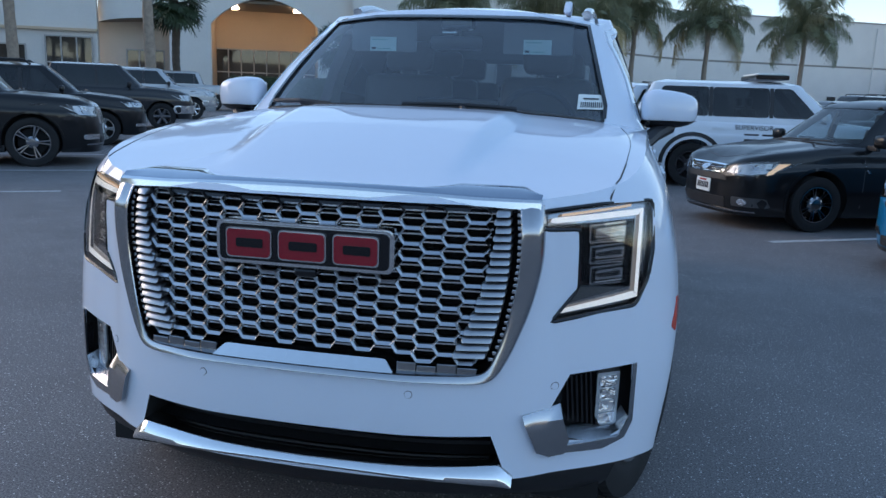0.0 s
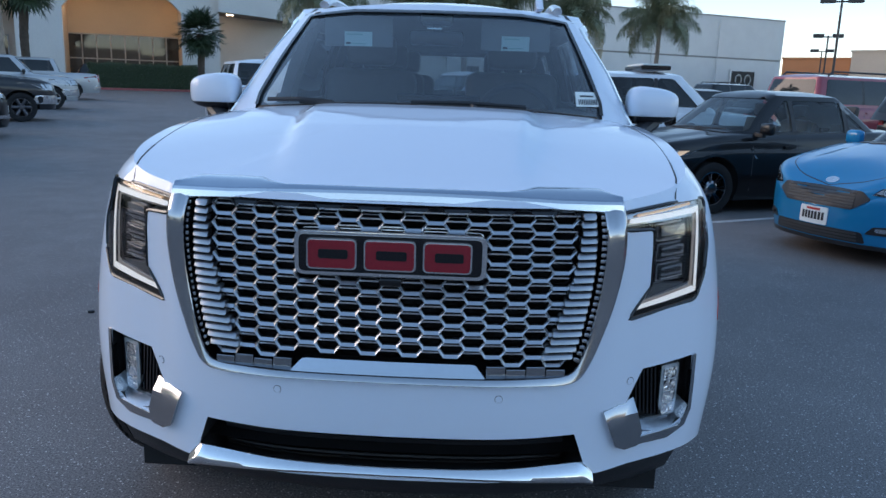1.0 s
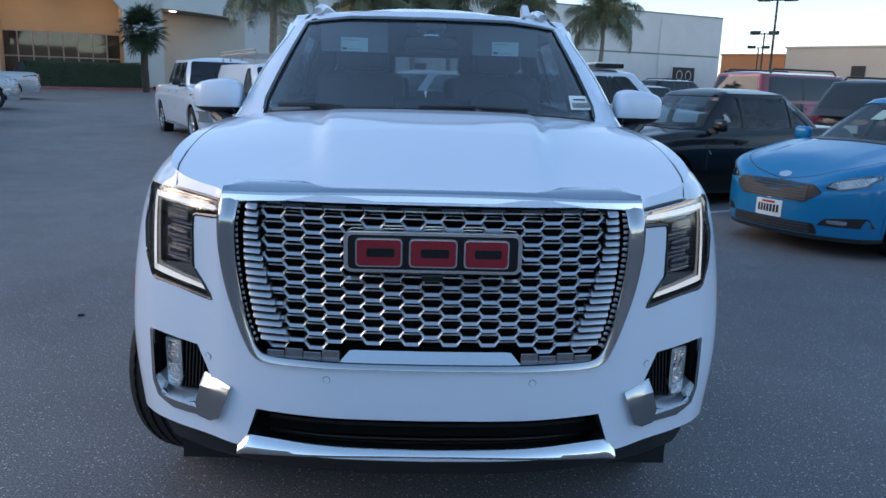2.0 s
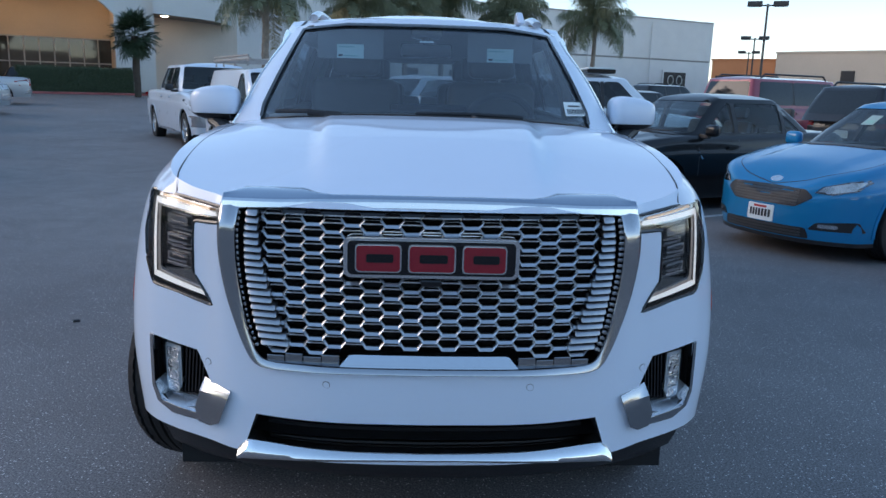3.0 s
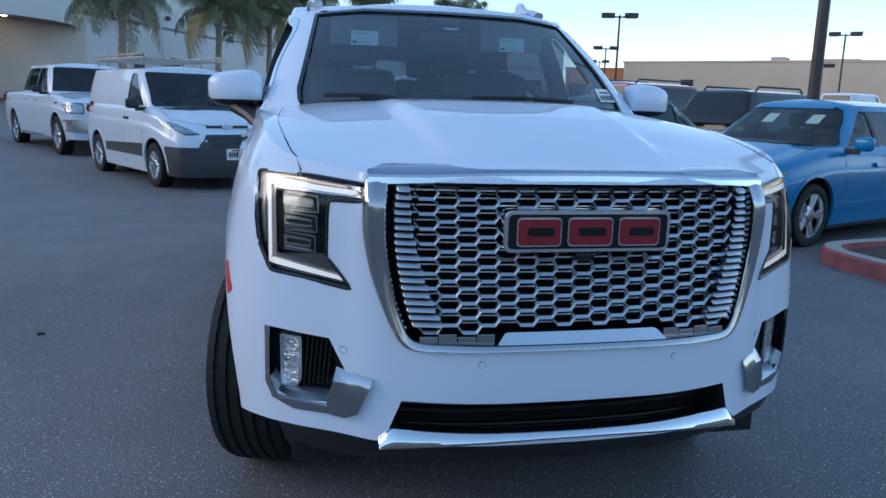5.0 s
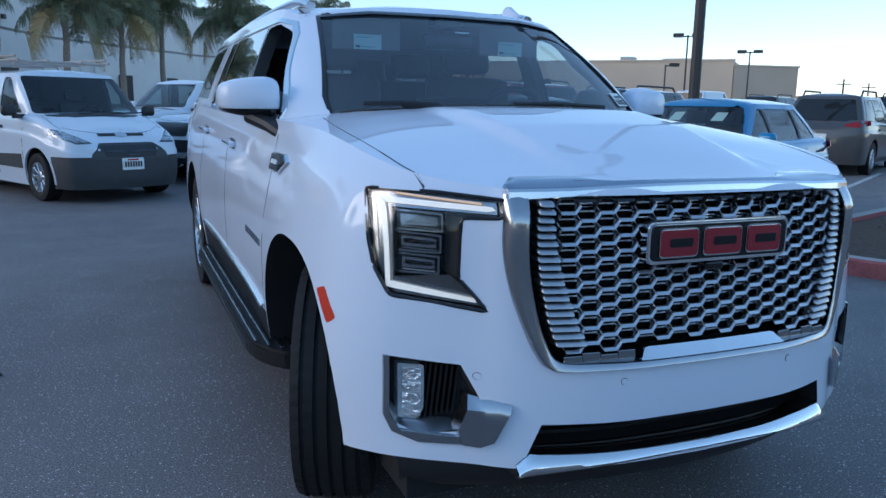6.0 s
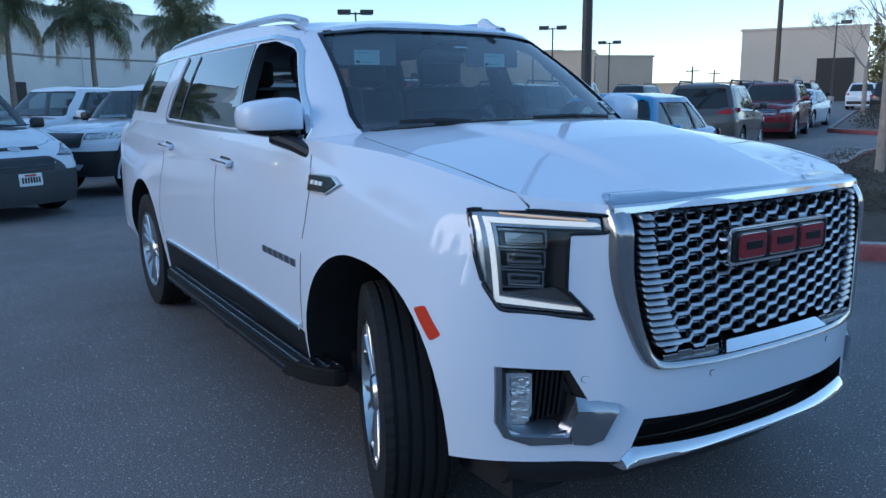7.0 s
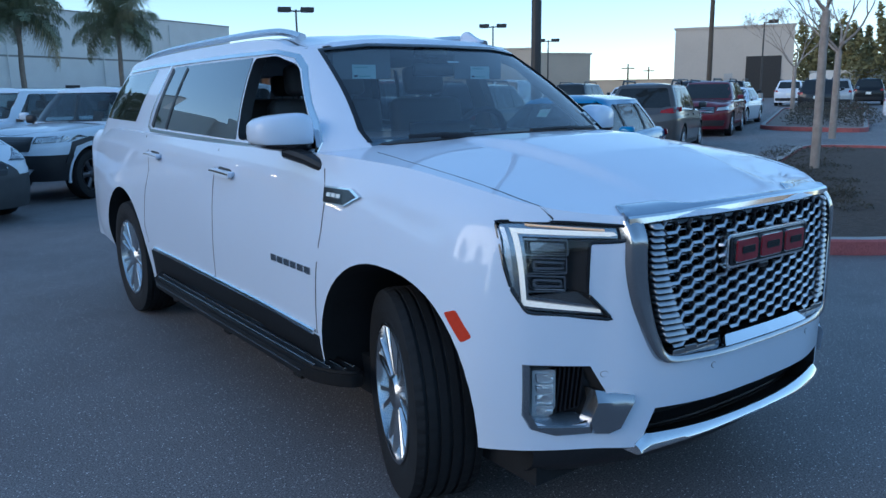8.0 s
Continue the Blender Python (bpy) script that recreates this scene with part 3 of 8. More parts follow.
def shop_window(top, x0, x1, y, z0, z1, nx, nz):
    win = part("window", boxed(x0, x1, y - 0.02, y + 0.04, z0, z1), "window_far", top, "shop window with reflections")
    bm = bmesh.new()
    for i in range(nx + 1):
        x = x0 + (x1 - x0) * i / nx
        box(bm, x - 0.05, x + 0.05, y - 0.09, y - 0.02, z0, z1)
        part("mullion", bm, "mullion", win)
        bm = bmesh.new()
    for i in range(nz + 1):
        z = z0 + (z1 - z0) * i / nz
        part("transom", boxed(x0 - 0.05, x1 + 0.05, y - 0.075, y - 0.021, z - 0.05, z + 0.05), "mullion", win)


def long_building():
    """The long white building beyond the lot: receding wing, then the long front with a roll-up door."""
    top = thing("long_white_building", "long white stucco building with a grooved band and roll-up doors", "building")
    path = [polar(-13.5, 66), polar(-4.0, 90), polar(5.0, 112), polar(21.0, 140)]
    back = [p + Vector((6, 25, 0)) for p in path]
    for i, (p, q) in enumerate(zip(path, path[1:])):
        for z0, z1, mat, off in ((0, 7.3, "stucco_white", 0.0), (7.3, 7.55, "groove", -0.12), (7.55, 13.6, "stucco_white", 0.05), (13.6, 13.8, "groove", 0.12)):
            d = (q - p).normalized()
            nrm = Vector((d.y, -d.x, 0))
            bm = bmesh.new()
            ext = d * 0.1
            lo = [bm.verts.new(v) for v in (p + nrm * off, q + nrm * off, q - nrm * 0.8 + ext, p - nrm * 0.8)]
            hi = []
            for v in lo:
                v.co.z = z0
                hi.append(bm.verts.new((v.co.x, v.co.y, z1)))
            bm.faces.new(lo[::-1])
            bm.faces.new(hi)
            for k in range(4):
                bm.faces.new((lo[k], lo[(k + 1) % 4], hi[(k + 1) % 4], hi[k]))
            part("wall" if mat == "stucco_white" else "trim_band", bm, mat, top)
    q = path[-1]
    bm = bmesh.new()
    e = q + Vector((9, 26, 0))
    n = Vector((e.y - q.y, q.x - e.x, 0)).normalized()
    lo = [bm.verts.new(v) for v in (q, e, e - n * 0.6, q - n * 0.6)]
    hi = [bm.verts.new((v.co.x, v.co.y, 13.6)) for v in lo]
    bm.faces.new(lo)
    bm.faces.new(hi)
    for k in range(4):
        bm.faces.new((lo[k], lo[(k + 1) % 4], hi[(k + 1) % 4], hi[k]))
    bmesh.ops.recalc_face_normals(bm, faces=bm.faces)
    part("end_wall", bm, "stucco_white", top)

    def on_wall(i, t, z, out=0.15):
        p, q2 = path[i], path[i + 1]
        d = (q2 - p).normalized()
        v = p.lerp(q2, t) + Vector((d.y, -d.x, 0)) * out
        return pose(v.x, v.y, z, 0, 0, math.degrees(math.atan2(d.y, d.x)))
    door = part("roll_up_door", moved(boxed(-2.4, 2.4, -0.06, 0.05, 0, 4.6), on_wall(2, 0.825, 0.9)), "dark_door", top, "dark doorway with two pale wreaths")
    part("door_frame", moved(merged(boxed(-2.65, -2.4, -0.1, 0.05, 0, 4.85), boxed(2.4, 2.65, -0.1, 0.05, 0, 4.85), boxed(-2.4, 2.4, -0.1, 0.05, 4.6, 4.85)), on_wall(2, 0.825, 0.9)), "stucco_white", door)
    for u in (-0.9, 1.0):
        ring = [(u + 0.6 * math.cos(a), -0.12, 3.3 + 0.75 * math.sin(a)) for a in [i * math.pi / 8 for i in range(16)]]
        part("wreath", moved(tube(ring, 0.10, 6, closed=True), on_wall(2, 0.825, 0.9)), "wreath", door, "pale ring wreath")
    for i, t, w, h in ((2, 0.30, 2.2, 3.2), (2, 0.56, 1.4, 2.6), (1, 0.4, 2.4, 3.6), (1, 0.75, 2.2, 3.6), (0, 0.40, 1.6, 4.2), (0, 0.62, 3.4, 4.2)):
        part("door", moved(boxed(-w / 2, w / 2, -0.05, 0.05, 0, h), on_wall(i, t, 0.6)), "dark_door", top, "dark service door")
    for i, t in ((2, 0.1), (2, 0.42), (2, 0.7), (1, 0.2), (0, 0.55)):
        part("wall_pipe", moved(tube([(0, -0.1, 0.5), (0, -0.1, 13)], 0.09, 6), on_wall(i, t, 0)), "stucco_white", top)
    part("wall_light", moved(boxed(-0.25, 0.25, -0.3, 0.0, 0, 0.4, bevel=0.05), on_wall(0, 0.60, 8.2)), "lamp_metal", top)
    bm = bmesh.new()
    vs = [bm.verts.new((p.x, p.y, 13.3)) for p in path] + [bm.verts.new((p.x, p.y, 13.3)) for p in back[::-1]]
    bm.faces.new(vs)
    part("roof", bm, "soffit", top)


def plain_building(name, label, az0, d0, az1, d1, h, mat, deep=14.0, openings=(), cap=True):
    top = thing(name, label, "building")
    p, q = polar(az0, d0), polar(az1, d1)
    d = (q - p).normalized()
    w = (q - p).length
    m = pose(p.x, p.y, rise(min(110, p.length), 0) - 0.6, 0, 0, math.degrees(math.atan2(d.y, d.x)))
    part("wall", moved(boxed(0, w, 0, deep, 0, h + 0.4), m), mat, top)
    if cap:
        part("parapet_cap", moved(boxed(-0.15, w + 0.15, -0.12, 0.5, h + 0.4, h + 0.62), m), mat, top)
    for u, z0, ww, hh, name2, mat2 in openings:
        part(name2, moved(boxed(u * w - ww / 2, u * w + ww / 2, -0.08, 0.06, z0 + 0.4, z0 + hh + 0.4), m), mat2, top)
    return m, w, top


showroom()
long_building()
plain_building("orange_building", "low building painted orange", 21.2, 118, 25.2, 116, 5.9, "stucco_orange", openings=((0.25, 0.2, 3.0, 3.6, "doorway", "dark_door"),))
m, w, t = plain_building("tan_store_building", "long low tan stucco store", 25.25, 112, 42.5, 104, 6.6, "stucco_tan", openings=((0.27, 2.9, 1.6, 1.5, "vent_window", "dark_door"),))
part("roof_unit", moved(boxed(w * 0.55, w * 0.60, 4, 7, 7.0, 7.9), m), "mullion", t)
part("roof_unit", moved(boxed(w * 0.72, w * 0.86, 4, 7, 7.0, 7.6), m), "mullion", t)
plain_building("grey_store_building", "low grey-tan block building", 42.6, 104, 46.6, 108, 6.0, "stucco_tan")
plain_building("far_shed_building", "low pale far building", 46.5, 160, 53.0, 160, 3.2, "stucco_beige")
plain_building("tan_block_building", "tan block building with a dark bay opening", 52.3, 92, 60.0, 92, 7.8, "stucco_grey",
               openings=((0.76, 0.0, 3.6, 4.7, "bay_opening", "dark_door"), (0.47, 2.2, 0.9, 0.7, "wall_vent", "mullion")))
plain_building("far_white_building", "long low white far building", 61.3, 130, 80.0, 130, 3.4, "stucco_white")

# ---- lamp posts ----


def lamp_post(x, y, h, heads, turn, r=0.09, label="dark bronze parking lot lamp post with box heads"):
    top = thing("lamp_post", label, "street lamp", "parking lot lamp posts", at=pose(x, y, rise(x, y), 0, 0, turn))
    part("base", lathe([(0, 0.28), (0.55, 0.28), (0.6, 0.22)], 16, "z"), "concrete", top, "round concrete base", smooth=True)
    part("pole", tube([(0, 0, 0.5), (0, 0, h)], r, 10, r_end=r * 0.75), "lamp_metal", top, smooth=True)
    for s in heads:
        arm = part("arm", boxed(min(0, s * 0.7), max(0, s * 0.7), -0.04, 0.04, h - 0.16, h - 0.06), "lamp_metal", top)
        head = part("lamp_head", boxed(min(s * 0.35, s * 1.3), max(s * 0.35, s * 1.3), -0.28, 0.28, h - 0.16, h + 0.16, bevel=0.03), "lamp_metal", top, "box lamp head")
        part("lens", boxed(min(s * 0.45, s * 1.2), max(s * 0.45, s * 1.2), -0.2, 0.2, h - 0.19, h - 0.155), "concrete", head)


lamp_post(23.9, 51.6, 7.4, (-1, 1), -22)
lamp_post(33.0, 74.0, 6.6, (-1, 1), -22)
lamp_post(42.0, 96.0, 6.3, (-1, 1), -22)
lamp_post(8.5, 10.2, 10.5, (-1, 1), -40, r=0.105)
lamp_post(47.0, 56.6, 7.4, (-1, 1), -40)
lamp_post(62.8, 65.2, 6.9, (-1, 1), -45)
lamp_post(49.0, 62.0, 5.0, (1,), -30)
lamp_post(71.0, 43.0, 7.6, (1,), -60)


def utility_pole(az, d, h):
    p = polar(az, d)
    top = thing("utility_pole", "tall brown wooden utility pole", "utility pole", at=pose(p.x, p.y, rise(min(110, p.length), 0) - 0.1, 0, 0, -az))
    part("pole", tube([(0, 0, 0), (0, 0, h)], 0.19, 10, r_end=0.13), "wood_post", top, smooth=True)
    part("crossarm", boxed(-1.2, 1.2, -0.06, 0.06, h - 0.9, h - 0.72), "wood_post", top)


utility_pole(54.2, 60, 13)
utility_pole(49.5, 150, 6)
utility_pole(51.0, 170, 6)

# ---- vehicles: shared forms ----
# A vehicle's own axes: front at y = 0 facing -y, x to its left, z up from the ground.


def shell(levels, crown, per=5, vper=4, rings=7, power=2.4, swell=None, inset=(0.5, 0.4)):
    """A closed body from half-loops (front middle, round the left flank, to the rear middle) stacked from bottom to top, with a crowned lid.
    crown: z of the middle line along y. swell(x, y): extra height of the lid."""
    lv = np.array([spline(l, per) for l in levels])
    n = lv.shape[1]
    cols = np.array([spline(lv[:, i], vper) for i in range(n)])
    rows = [cols[:, k] for k in range(cols.shape[1])]
    edge = rows[-1]
    y0, y1 = edge[0][1], edge[-1][1]
    for k in range(1, rings + 1):
        t = k / rings
        row = []
        for p in edge:
            ys = y0 + inset[0] + (y1 - inset[1] - y0 - inset[0]) * (p[1] - y0) / (y1 - y0)
            x, y = p[0] * (1 - t), p[1] + (ys - p[1]) * t
            z = p[2] + (crown(y) - p[2]) * (1 - (1 - t) ** power)
            if swell:
                z += swell(x, y) * min(1, t * 5)
            row.append((x, y, z))
        rows.append(np.array(row))
    bm = bmesh.new()
    left = [[bm.verts.new(p) for p in r] for r in rows]
    right = [[bm.verts.new((-p[0], p[1], p[2])) for p in r] for r in rows]
    for a, flip in ((left, False), (right, True)):
        for r0, r1 in zip(a, a[1:]):
            for i in range(n - 1):
                q = (r0[i], r0[i + 1], r1[i + 1], r1[i])
                bm.faces.new(q[::-1] if flip else q)
    for i in range(n - 1):
        bm.faces.new((left[0][i + 1], left[0][i], right[0][i], right[0][i + 1]))
    bmesh.ops.remove_doubles(bm, verts=bm.verts, dist=0.0004)
    bmesh.ops.dissolve_degenerate(bm, dist=0.0001, edges=bm.edges)
    bmesh.ops.recalc_face_normals(bm, faces=bm.faces)
    return bm


def line(points):
    xs, zs = [p[0] for p in points], [p[1] for p in points]
    return lambda y: float(np.interp(y, xs, zs))


WHEELS = {}


def wheel(car, x, y, r, rim, width, style, side, steer=0.0, metal="alloy"):
    """A wheel of the car at (x, y): tyre and rim. side: 1 left, -1 right."""
    key = (r, rim, width, style, metal)
    if key not in WHEELS:
        h = width / 2
        prof = [(-h * 0.7, rim * 0.94), (-h * 0.86, rim * 1.02), (-h, rim + (r - rim) * 0.45), (-h * 0.93, r * 0.975), (-h * 0.80, r * 0.993)]
        for k in range(-2, 3):     # tread grooves
            c = k * h * 0.33
            prof += [(c - 0.007, r), (c - 0.006, r - 0.010), (c + 0.006, r - 0.010), (c + 0.007, r)]
        prof += [(h * 0.80, r * 0.993), (h * 0.93, r * 0.975), (h, rim + (r - rim) * 0.45), (h * 0.86, rim * 1.02), (h * 0.7, rim * 0.94)]
        ty = lathe(prof, 208, "x", caps=False, notch=(h * 0.40, r * 0.985, 0.006)) if style == "multi" else lathe(prof, 48, "x", caps=False)
        ri = []
        ri.append(lathe([(h * 0.80, rim * 1.03), (h * 0.93, rim * 1.02), (h * 0.93, rim * 0.97), (h * 0.72, rim * 0.94), (-h * 0.5, rim * 0.90), (-h * 0.5, rim * 0.86), (h * 0.62, rim * 0.90)], 48, "x", caps=False))
        ri.append(lathe([(h * 0.30, 0.11), (h * 0.66, 0.10), (h * 0.72, 0.075), (h * 0.88, 0.06), (h * 0.90, 0.02)], 20, "x"))
        count = {"multi": 7, "seven": 7, "five": 5, "ten": 10, "six": 6}[style]
        for k in range(count):
            a = 2 * math.pi * k / count
            if style == "multi":
                offs = (-0.17, 0.17)
            elif style in ("five", "seven"):
                offs = (-0.13, 0.13)
            else:
                offs = (0.0,)
            for o in offs:
                bm = bmesh.new()
                w0, w1 = (0.008, 0.009) if style == "seven" else (0.018, 0.026) if len(offs) > 1 else ((0.022, 0.03) if style == "ten" else (0.04, 0.055))
                p0, p1 = Vector((0.07, 0)), Vector((rim * 0.95, 0))
                q0 = Matrix.Rotation(o * 0.8, 2) @ p0
                q1 = Matrix.Rotation(o, 2) @ p1
                d = (q1 - q0).normalized()
                s = Vector((-d.y, d.x))
                vs = []
                for xx, sc in ((h * 0.42, 1.0), (h * 0.70, 0.8), (h * 0.78, 0.4)):
                    for q, w, dx in ((q0, w0, 0.0), (q1, w1, 0.012)):
                        for sg in (-1, 1):
                            v = q + s * sg * w * sc
                            vs.append(bm.verts.new((xx + dx, v.x, v.y)))
                for i in (0, 4):
                    bm.faces.new((vs[i], vs[i + 2], vs[i + 6], vs[i + 4]))
                    bm.faces.new((vs[i + 1], vs[i + 5], vs[i + 7], vs[i + 3]))
                bm.faces.new((vs[8], vs[9], vs[11], vs[10]))
                bm.faces.new((vs[0], vs[2], vs[3], vs[1]))
                bmesh.ops.recalc_face_normals(bm, faces=bm.faces)
                ri.append(moved(bm, Matrix.Rotation(a, 4, "X")))
        disc = lathe([(-h * 0.1, rim * 0.80), (0.0, rim * 0.80)], 32, "x")
        WHEELS[key] = []
        for nm, bm, mt in (("tyre", ty, "tyre"), ("rim", merged(*ri), metal if style != "multi" else "alloy"), ("brake_disc", disc, "well" if style != "multi" else "dark_alloy")):
            ob = part(nm, bm, mt, None, smooth=True, angle=40)
            WHEELS[key].append((nm, ob.data))
            bpy.data.objects.remove(ob)
    hub = new("wheel")
    hub.parent = car
    hub.matrix_basis = pose(x, y, r, 0, 0, steer + (0 if side > 0 else 180))
    for nm, me in WHEELS[key]:
        ob = new(nm, me)
        ob.parent = hub
    return hub


def plate_on(car, tree, y_view, z, w=0.31, h=0.16, tilt=0.0, x=0.0):
    """A number plate with plain bars for its characters."""
    pl = part("number_plate", conform(tree, rounded([(x - w / 2, z - h / 2), (x + w / 2, z - h / 2), (x + w / 2, z + h / 2), (x - w / 2, z + h / 2)], 0.012, 2), "y", lift=0.012, thick=0.01, side=y_view), "paper", car, "white number plate with plain bars")
    bm = []
    for k in range(7):
        u = x - w * 0.36 + k * w * 0.12
        part("plate_bar", conform(tree, [(u - w * 0.04, z - h * 0.25), (u + w * 0.04, z - h * 0.25), (u + w * 0.04, z + h * 0.2), (u - w * 0.04, z + h * 0.2)], "y", lift=0.015, thick=0.002, side=y_view), "ink", pl)
    part("plate_band", conform(tree, [(x - w * 0.25, z + h * 0.29), (x + w * 0.25, z + h * 0.29), (x + w * 0.25, z + h * 0.42), (x - w * 0.25, z + h * 0.42)], "y", lift=0.015, thick=0.002, side=y_view), "red_ink", pl)


def vehicle(name, label, category, s, at, group="parked vehicles"):
    """A parked car, van or pickup from its measures s."""
    car = thing(name, label, category, group, at=at)
    L, W, H, fo, wb, r = s["L"], s["W"] / 2, s["H"], s["fo"], s["wb"], s["r"]
    paint = s["paint"]
    gc = s.get("gc", 0.20)
    top = line(s["top"])
    nose = s.get("nose", 0.30)
    k = s.get("round", 0.0)
    ys = [0.0, 0.02 + 0.03 * k, 0.08 + 0.08 * k, 0.2 + 0.10 * k, nose + 0.1 + 0.08 * k, nose + 0.45, fo + 0.3]
    xs = [0.0, 0.42 * W, 0.68 * W, 0.86 * W, 0.945 * W, 0.985 * W, W]
    mid = np.linspace(fo + 0.9, L - 1.1, 5)
    ys += list(mid) + [L - 0.5, L - 0.22, L - 0.07, L - 0.01, L]
    xs += [W] * 5 + [0.985 * W, 0.95 * W, 0.85 * W, 0.5 * W, 0]
    lv = []
    for dz, ins, dy in ((0.0, 0.05, 0.03), (0.22, 0.018, 0.004), (0.42, 0.004, 0.0), (0.70, 0.004, 0.004), (0.77, 0.022, 0.012), (0.93, 0.05, 0.03), (1.0, 0.12, 0.08)):
        row = []
        for x, y in zip(xs, ys):
            zt = top(y) - 0.02
            sgn = 1 if y < L / 2 else -1
            edge = max(0.0, 1 - min(y, L - y) / 0.6)
            row.append((x * (1 - ins), y + sgn * dy * edge, gc + (zt - gc) * dz))
        lv.append(row)
    b_y = s["cab"]["y"][0]

    def swell(x, y):
        # raised middle of the bonnet between two creases
        t = min(1.0, max(0.0, (0.56 * W - abs(x)) / 0.05))
        f = min(1.0, max(0.0, (y - 0.18) / 0.25)) * min(1.0, max(0.0, (b_y + 0.25 - y) / 0.2))
        return 0.016 * t * f
    body = shell(lv, lambda y: top(y) + 0.015, per=4, vper=3, rings=12 if s.get("clear") else 6, power=2.6, swell=swell)
    tree = skin(body)
    wells = []
    rw = r + 0.06
    for y in (fo, fo + wb):
        for sd in (-1, 1):
            c = lathe([(0.0, rw), (0.34, rw)], 28, "x")
            wells.append(moved(c, pose(W - 0.30 if sd > 0 else -W - 0.04, y, r + 0.02)))
    if s.get("bed"):
        b0, b1 = s["bed"]
        wells.append(boxed(-W + 0.12, W - 0.12, b0, b1, gc + 0.45, H))
    if s.get("clear"):
        q = s["cab"]["y"]
        wells.append(boxed(-W + 0.14, W - 0.14, q[0] + 0.42, q[3] - 0.35, gc + 0.30, H))
    skirt = s.get("skirt")
    if skirt:
        # lower body of another stuff: cut a clean line first
        for co, no in (((0, 0, skirt[0]), (0, 0, 1)), ((0, skirt[1], 0), (0, 1, 0))):
            bmesh.ops.bisect_plane(body, geom=list(body.verts) + list(body.edges) + list(body.faces), plane_co=co, plane_no=no)
        for f in body.faces:
            c = f.calc_center_median()
            if c.z < skirt[0] and c.y < skirt[1]:
                f.material_index = 2
    for c in wells:
        for f in c.faces:
            f.material_index = 1
    body = cut(body, wells)
    bo = part("body", body, (paint, "well") + ((skirt[2],) if skirt else ()), car, smooth=True, angle=38)
    # greenhouse
    g = s["cab"]
    belt, wr, wbelt = g["belt"], g["roof_w"] / 2, W * 0.93
    b0, t0, t1, b1 = g["y"]
    bulge = s.get("bulge", 0.0)
    gy = [b0, b0 + 0.03, b0 + 0.14, b0 + 0.32] + list(np.linspace(b0 + 0.9, b1 - 0.7, 3)) + [b1 - 0.2, b1 - 0.06, b1 - 0.01, b1]
    gx = [0, 0.55, 0.86, 0.97, 1, 1, 1, 0.97, 0.9, 0.55, 0]
    ty = [t0, t0 + 0.015, t0 + 0.06, t0 + 0.16] + list(np.linspace(t0 + 0.5, t1 - 0.4, 3)) + [t1 - 0.12, t1 - 0.04, t1 - 0.01, t1]
    base = [(x * wbelt, y, belt - 0.12) for x, y in zip(gx, gy)]
    ze = H - 0.07
    topl = [(x * wr, y, ze - (0.02 if i in (0, 1, 9, 10) else 0)) for i, (x, y) in enumerate(zip(gx, ty))]
    midl = [(0.5 * (a[0] + c[0]) + 0.025 * (1 if a[0] > 0.3 else 0), 0.5 * (a[1] + c[1]) - (0.02 if i < 3 else -0.02 if i > 7 else 0), 0.5 * (a[2] + c[2])) for i, (a, c) in enumerate(zip(base, topl))]
    cab = shell([base, midl, topl], lambda y: H, per=3, vper=4, rings=4, power=2.0, inset=(0.35, 0.35))
    ctree = skin(cab)
    zt, zb = H - 0.13, belt + 0.03
    clear = s.get("clear")
    glassm = s.get("clear_glass", "cabin_glass") if clear else s.get("glass", "car_glass")
    screen = rounded([(-wbelt * 0.91, zb), (wbelt * 0.91, zb), (wr * 0.95, zt + 0.02), (-wr * 0.95, zt + 0.02)], 0.05)
    if not clear:
        part("cabin", cab, s.get("roof_paint", paint), car, smooth=True, angle=40)
    part("windshield", conform(ctree, screen, "y", lift=-0.008 if clear else 0.006, thick=0 if clear else 0.012, grid=0.09), glassm, car, "reflecting windshield", smooth=True)
    if not s.get("no_rear"):
        zr = s.get("rear_glass_z", zb)
        part("rear_window", conform(ctree, rounded([(-wbelt * 0.80, zr), (wbelt * 0.80, zr), (wr * 0.85, zt), (-wr * 0.85, zt)], 0.06), "y", lift=0.006, thick=0.012, grid=0.09, side=-1, start=L + 3), s.get("rear_glass", glassm), car, "dark rear window", smooth=True)

    def edge_y(z, front):
        t = (z - belt + 0.12) / (ze - belt + 0.12)
        return (b0 + (t0 - b0) * t + 0.40 - 0.12 * t) if front else (b1 + (t1 - b1) * t - 0.22)
    cuts = [None] + list(g["pillars"]) + [None]
    holes = [prism(screen, b0 - 1.0, t0 + 0.42, "y", mat_index=2)]
    for sd in (-1, 1):
        for k, (a, b) in enumerate(zip(cuts, cuts[1:])):
            if (a, b) in s.get("blank", ()):
                continue
            lo0 = edge_y(zb, True) if a is None else a + 0.035
            hi0 = edge_y(zt, True) if a is None else a + 0.035
            lo1 = edge_y(zb, False) if b is None else b - 0.035
            hi1 = edge_y(zt, False) if b is None else b - 0.035
            if s.get("solid_from") and lo1 > s["solid_from"]:
                continue
            pts = rounded([(lo0, zb), (lo1, zb), (hi1, zt), (hi0, zt)], 0.06)
            if clear:
                holes.append(prism(pts, sd * wr * 0.5, sd * (W + 0.3), "x", mat_index=2))
            part("side_window", conform(ctree, pts, "x", lift=-0.008 if clear else 0.006, thick=0 if clear else 0.012, grid=0.12, side=sd), glassm if k == 0 or clear else s.get("rear_glass", glassm), car, smooth=True)
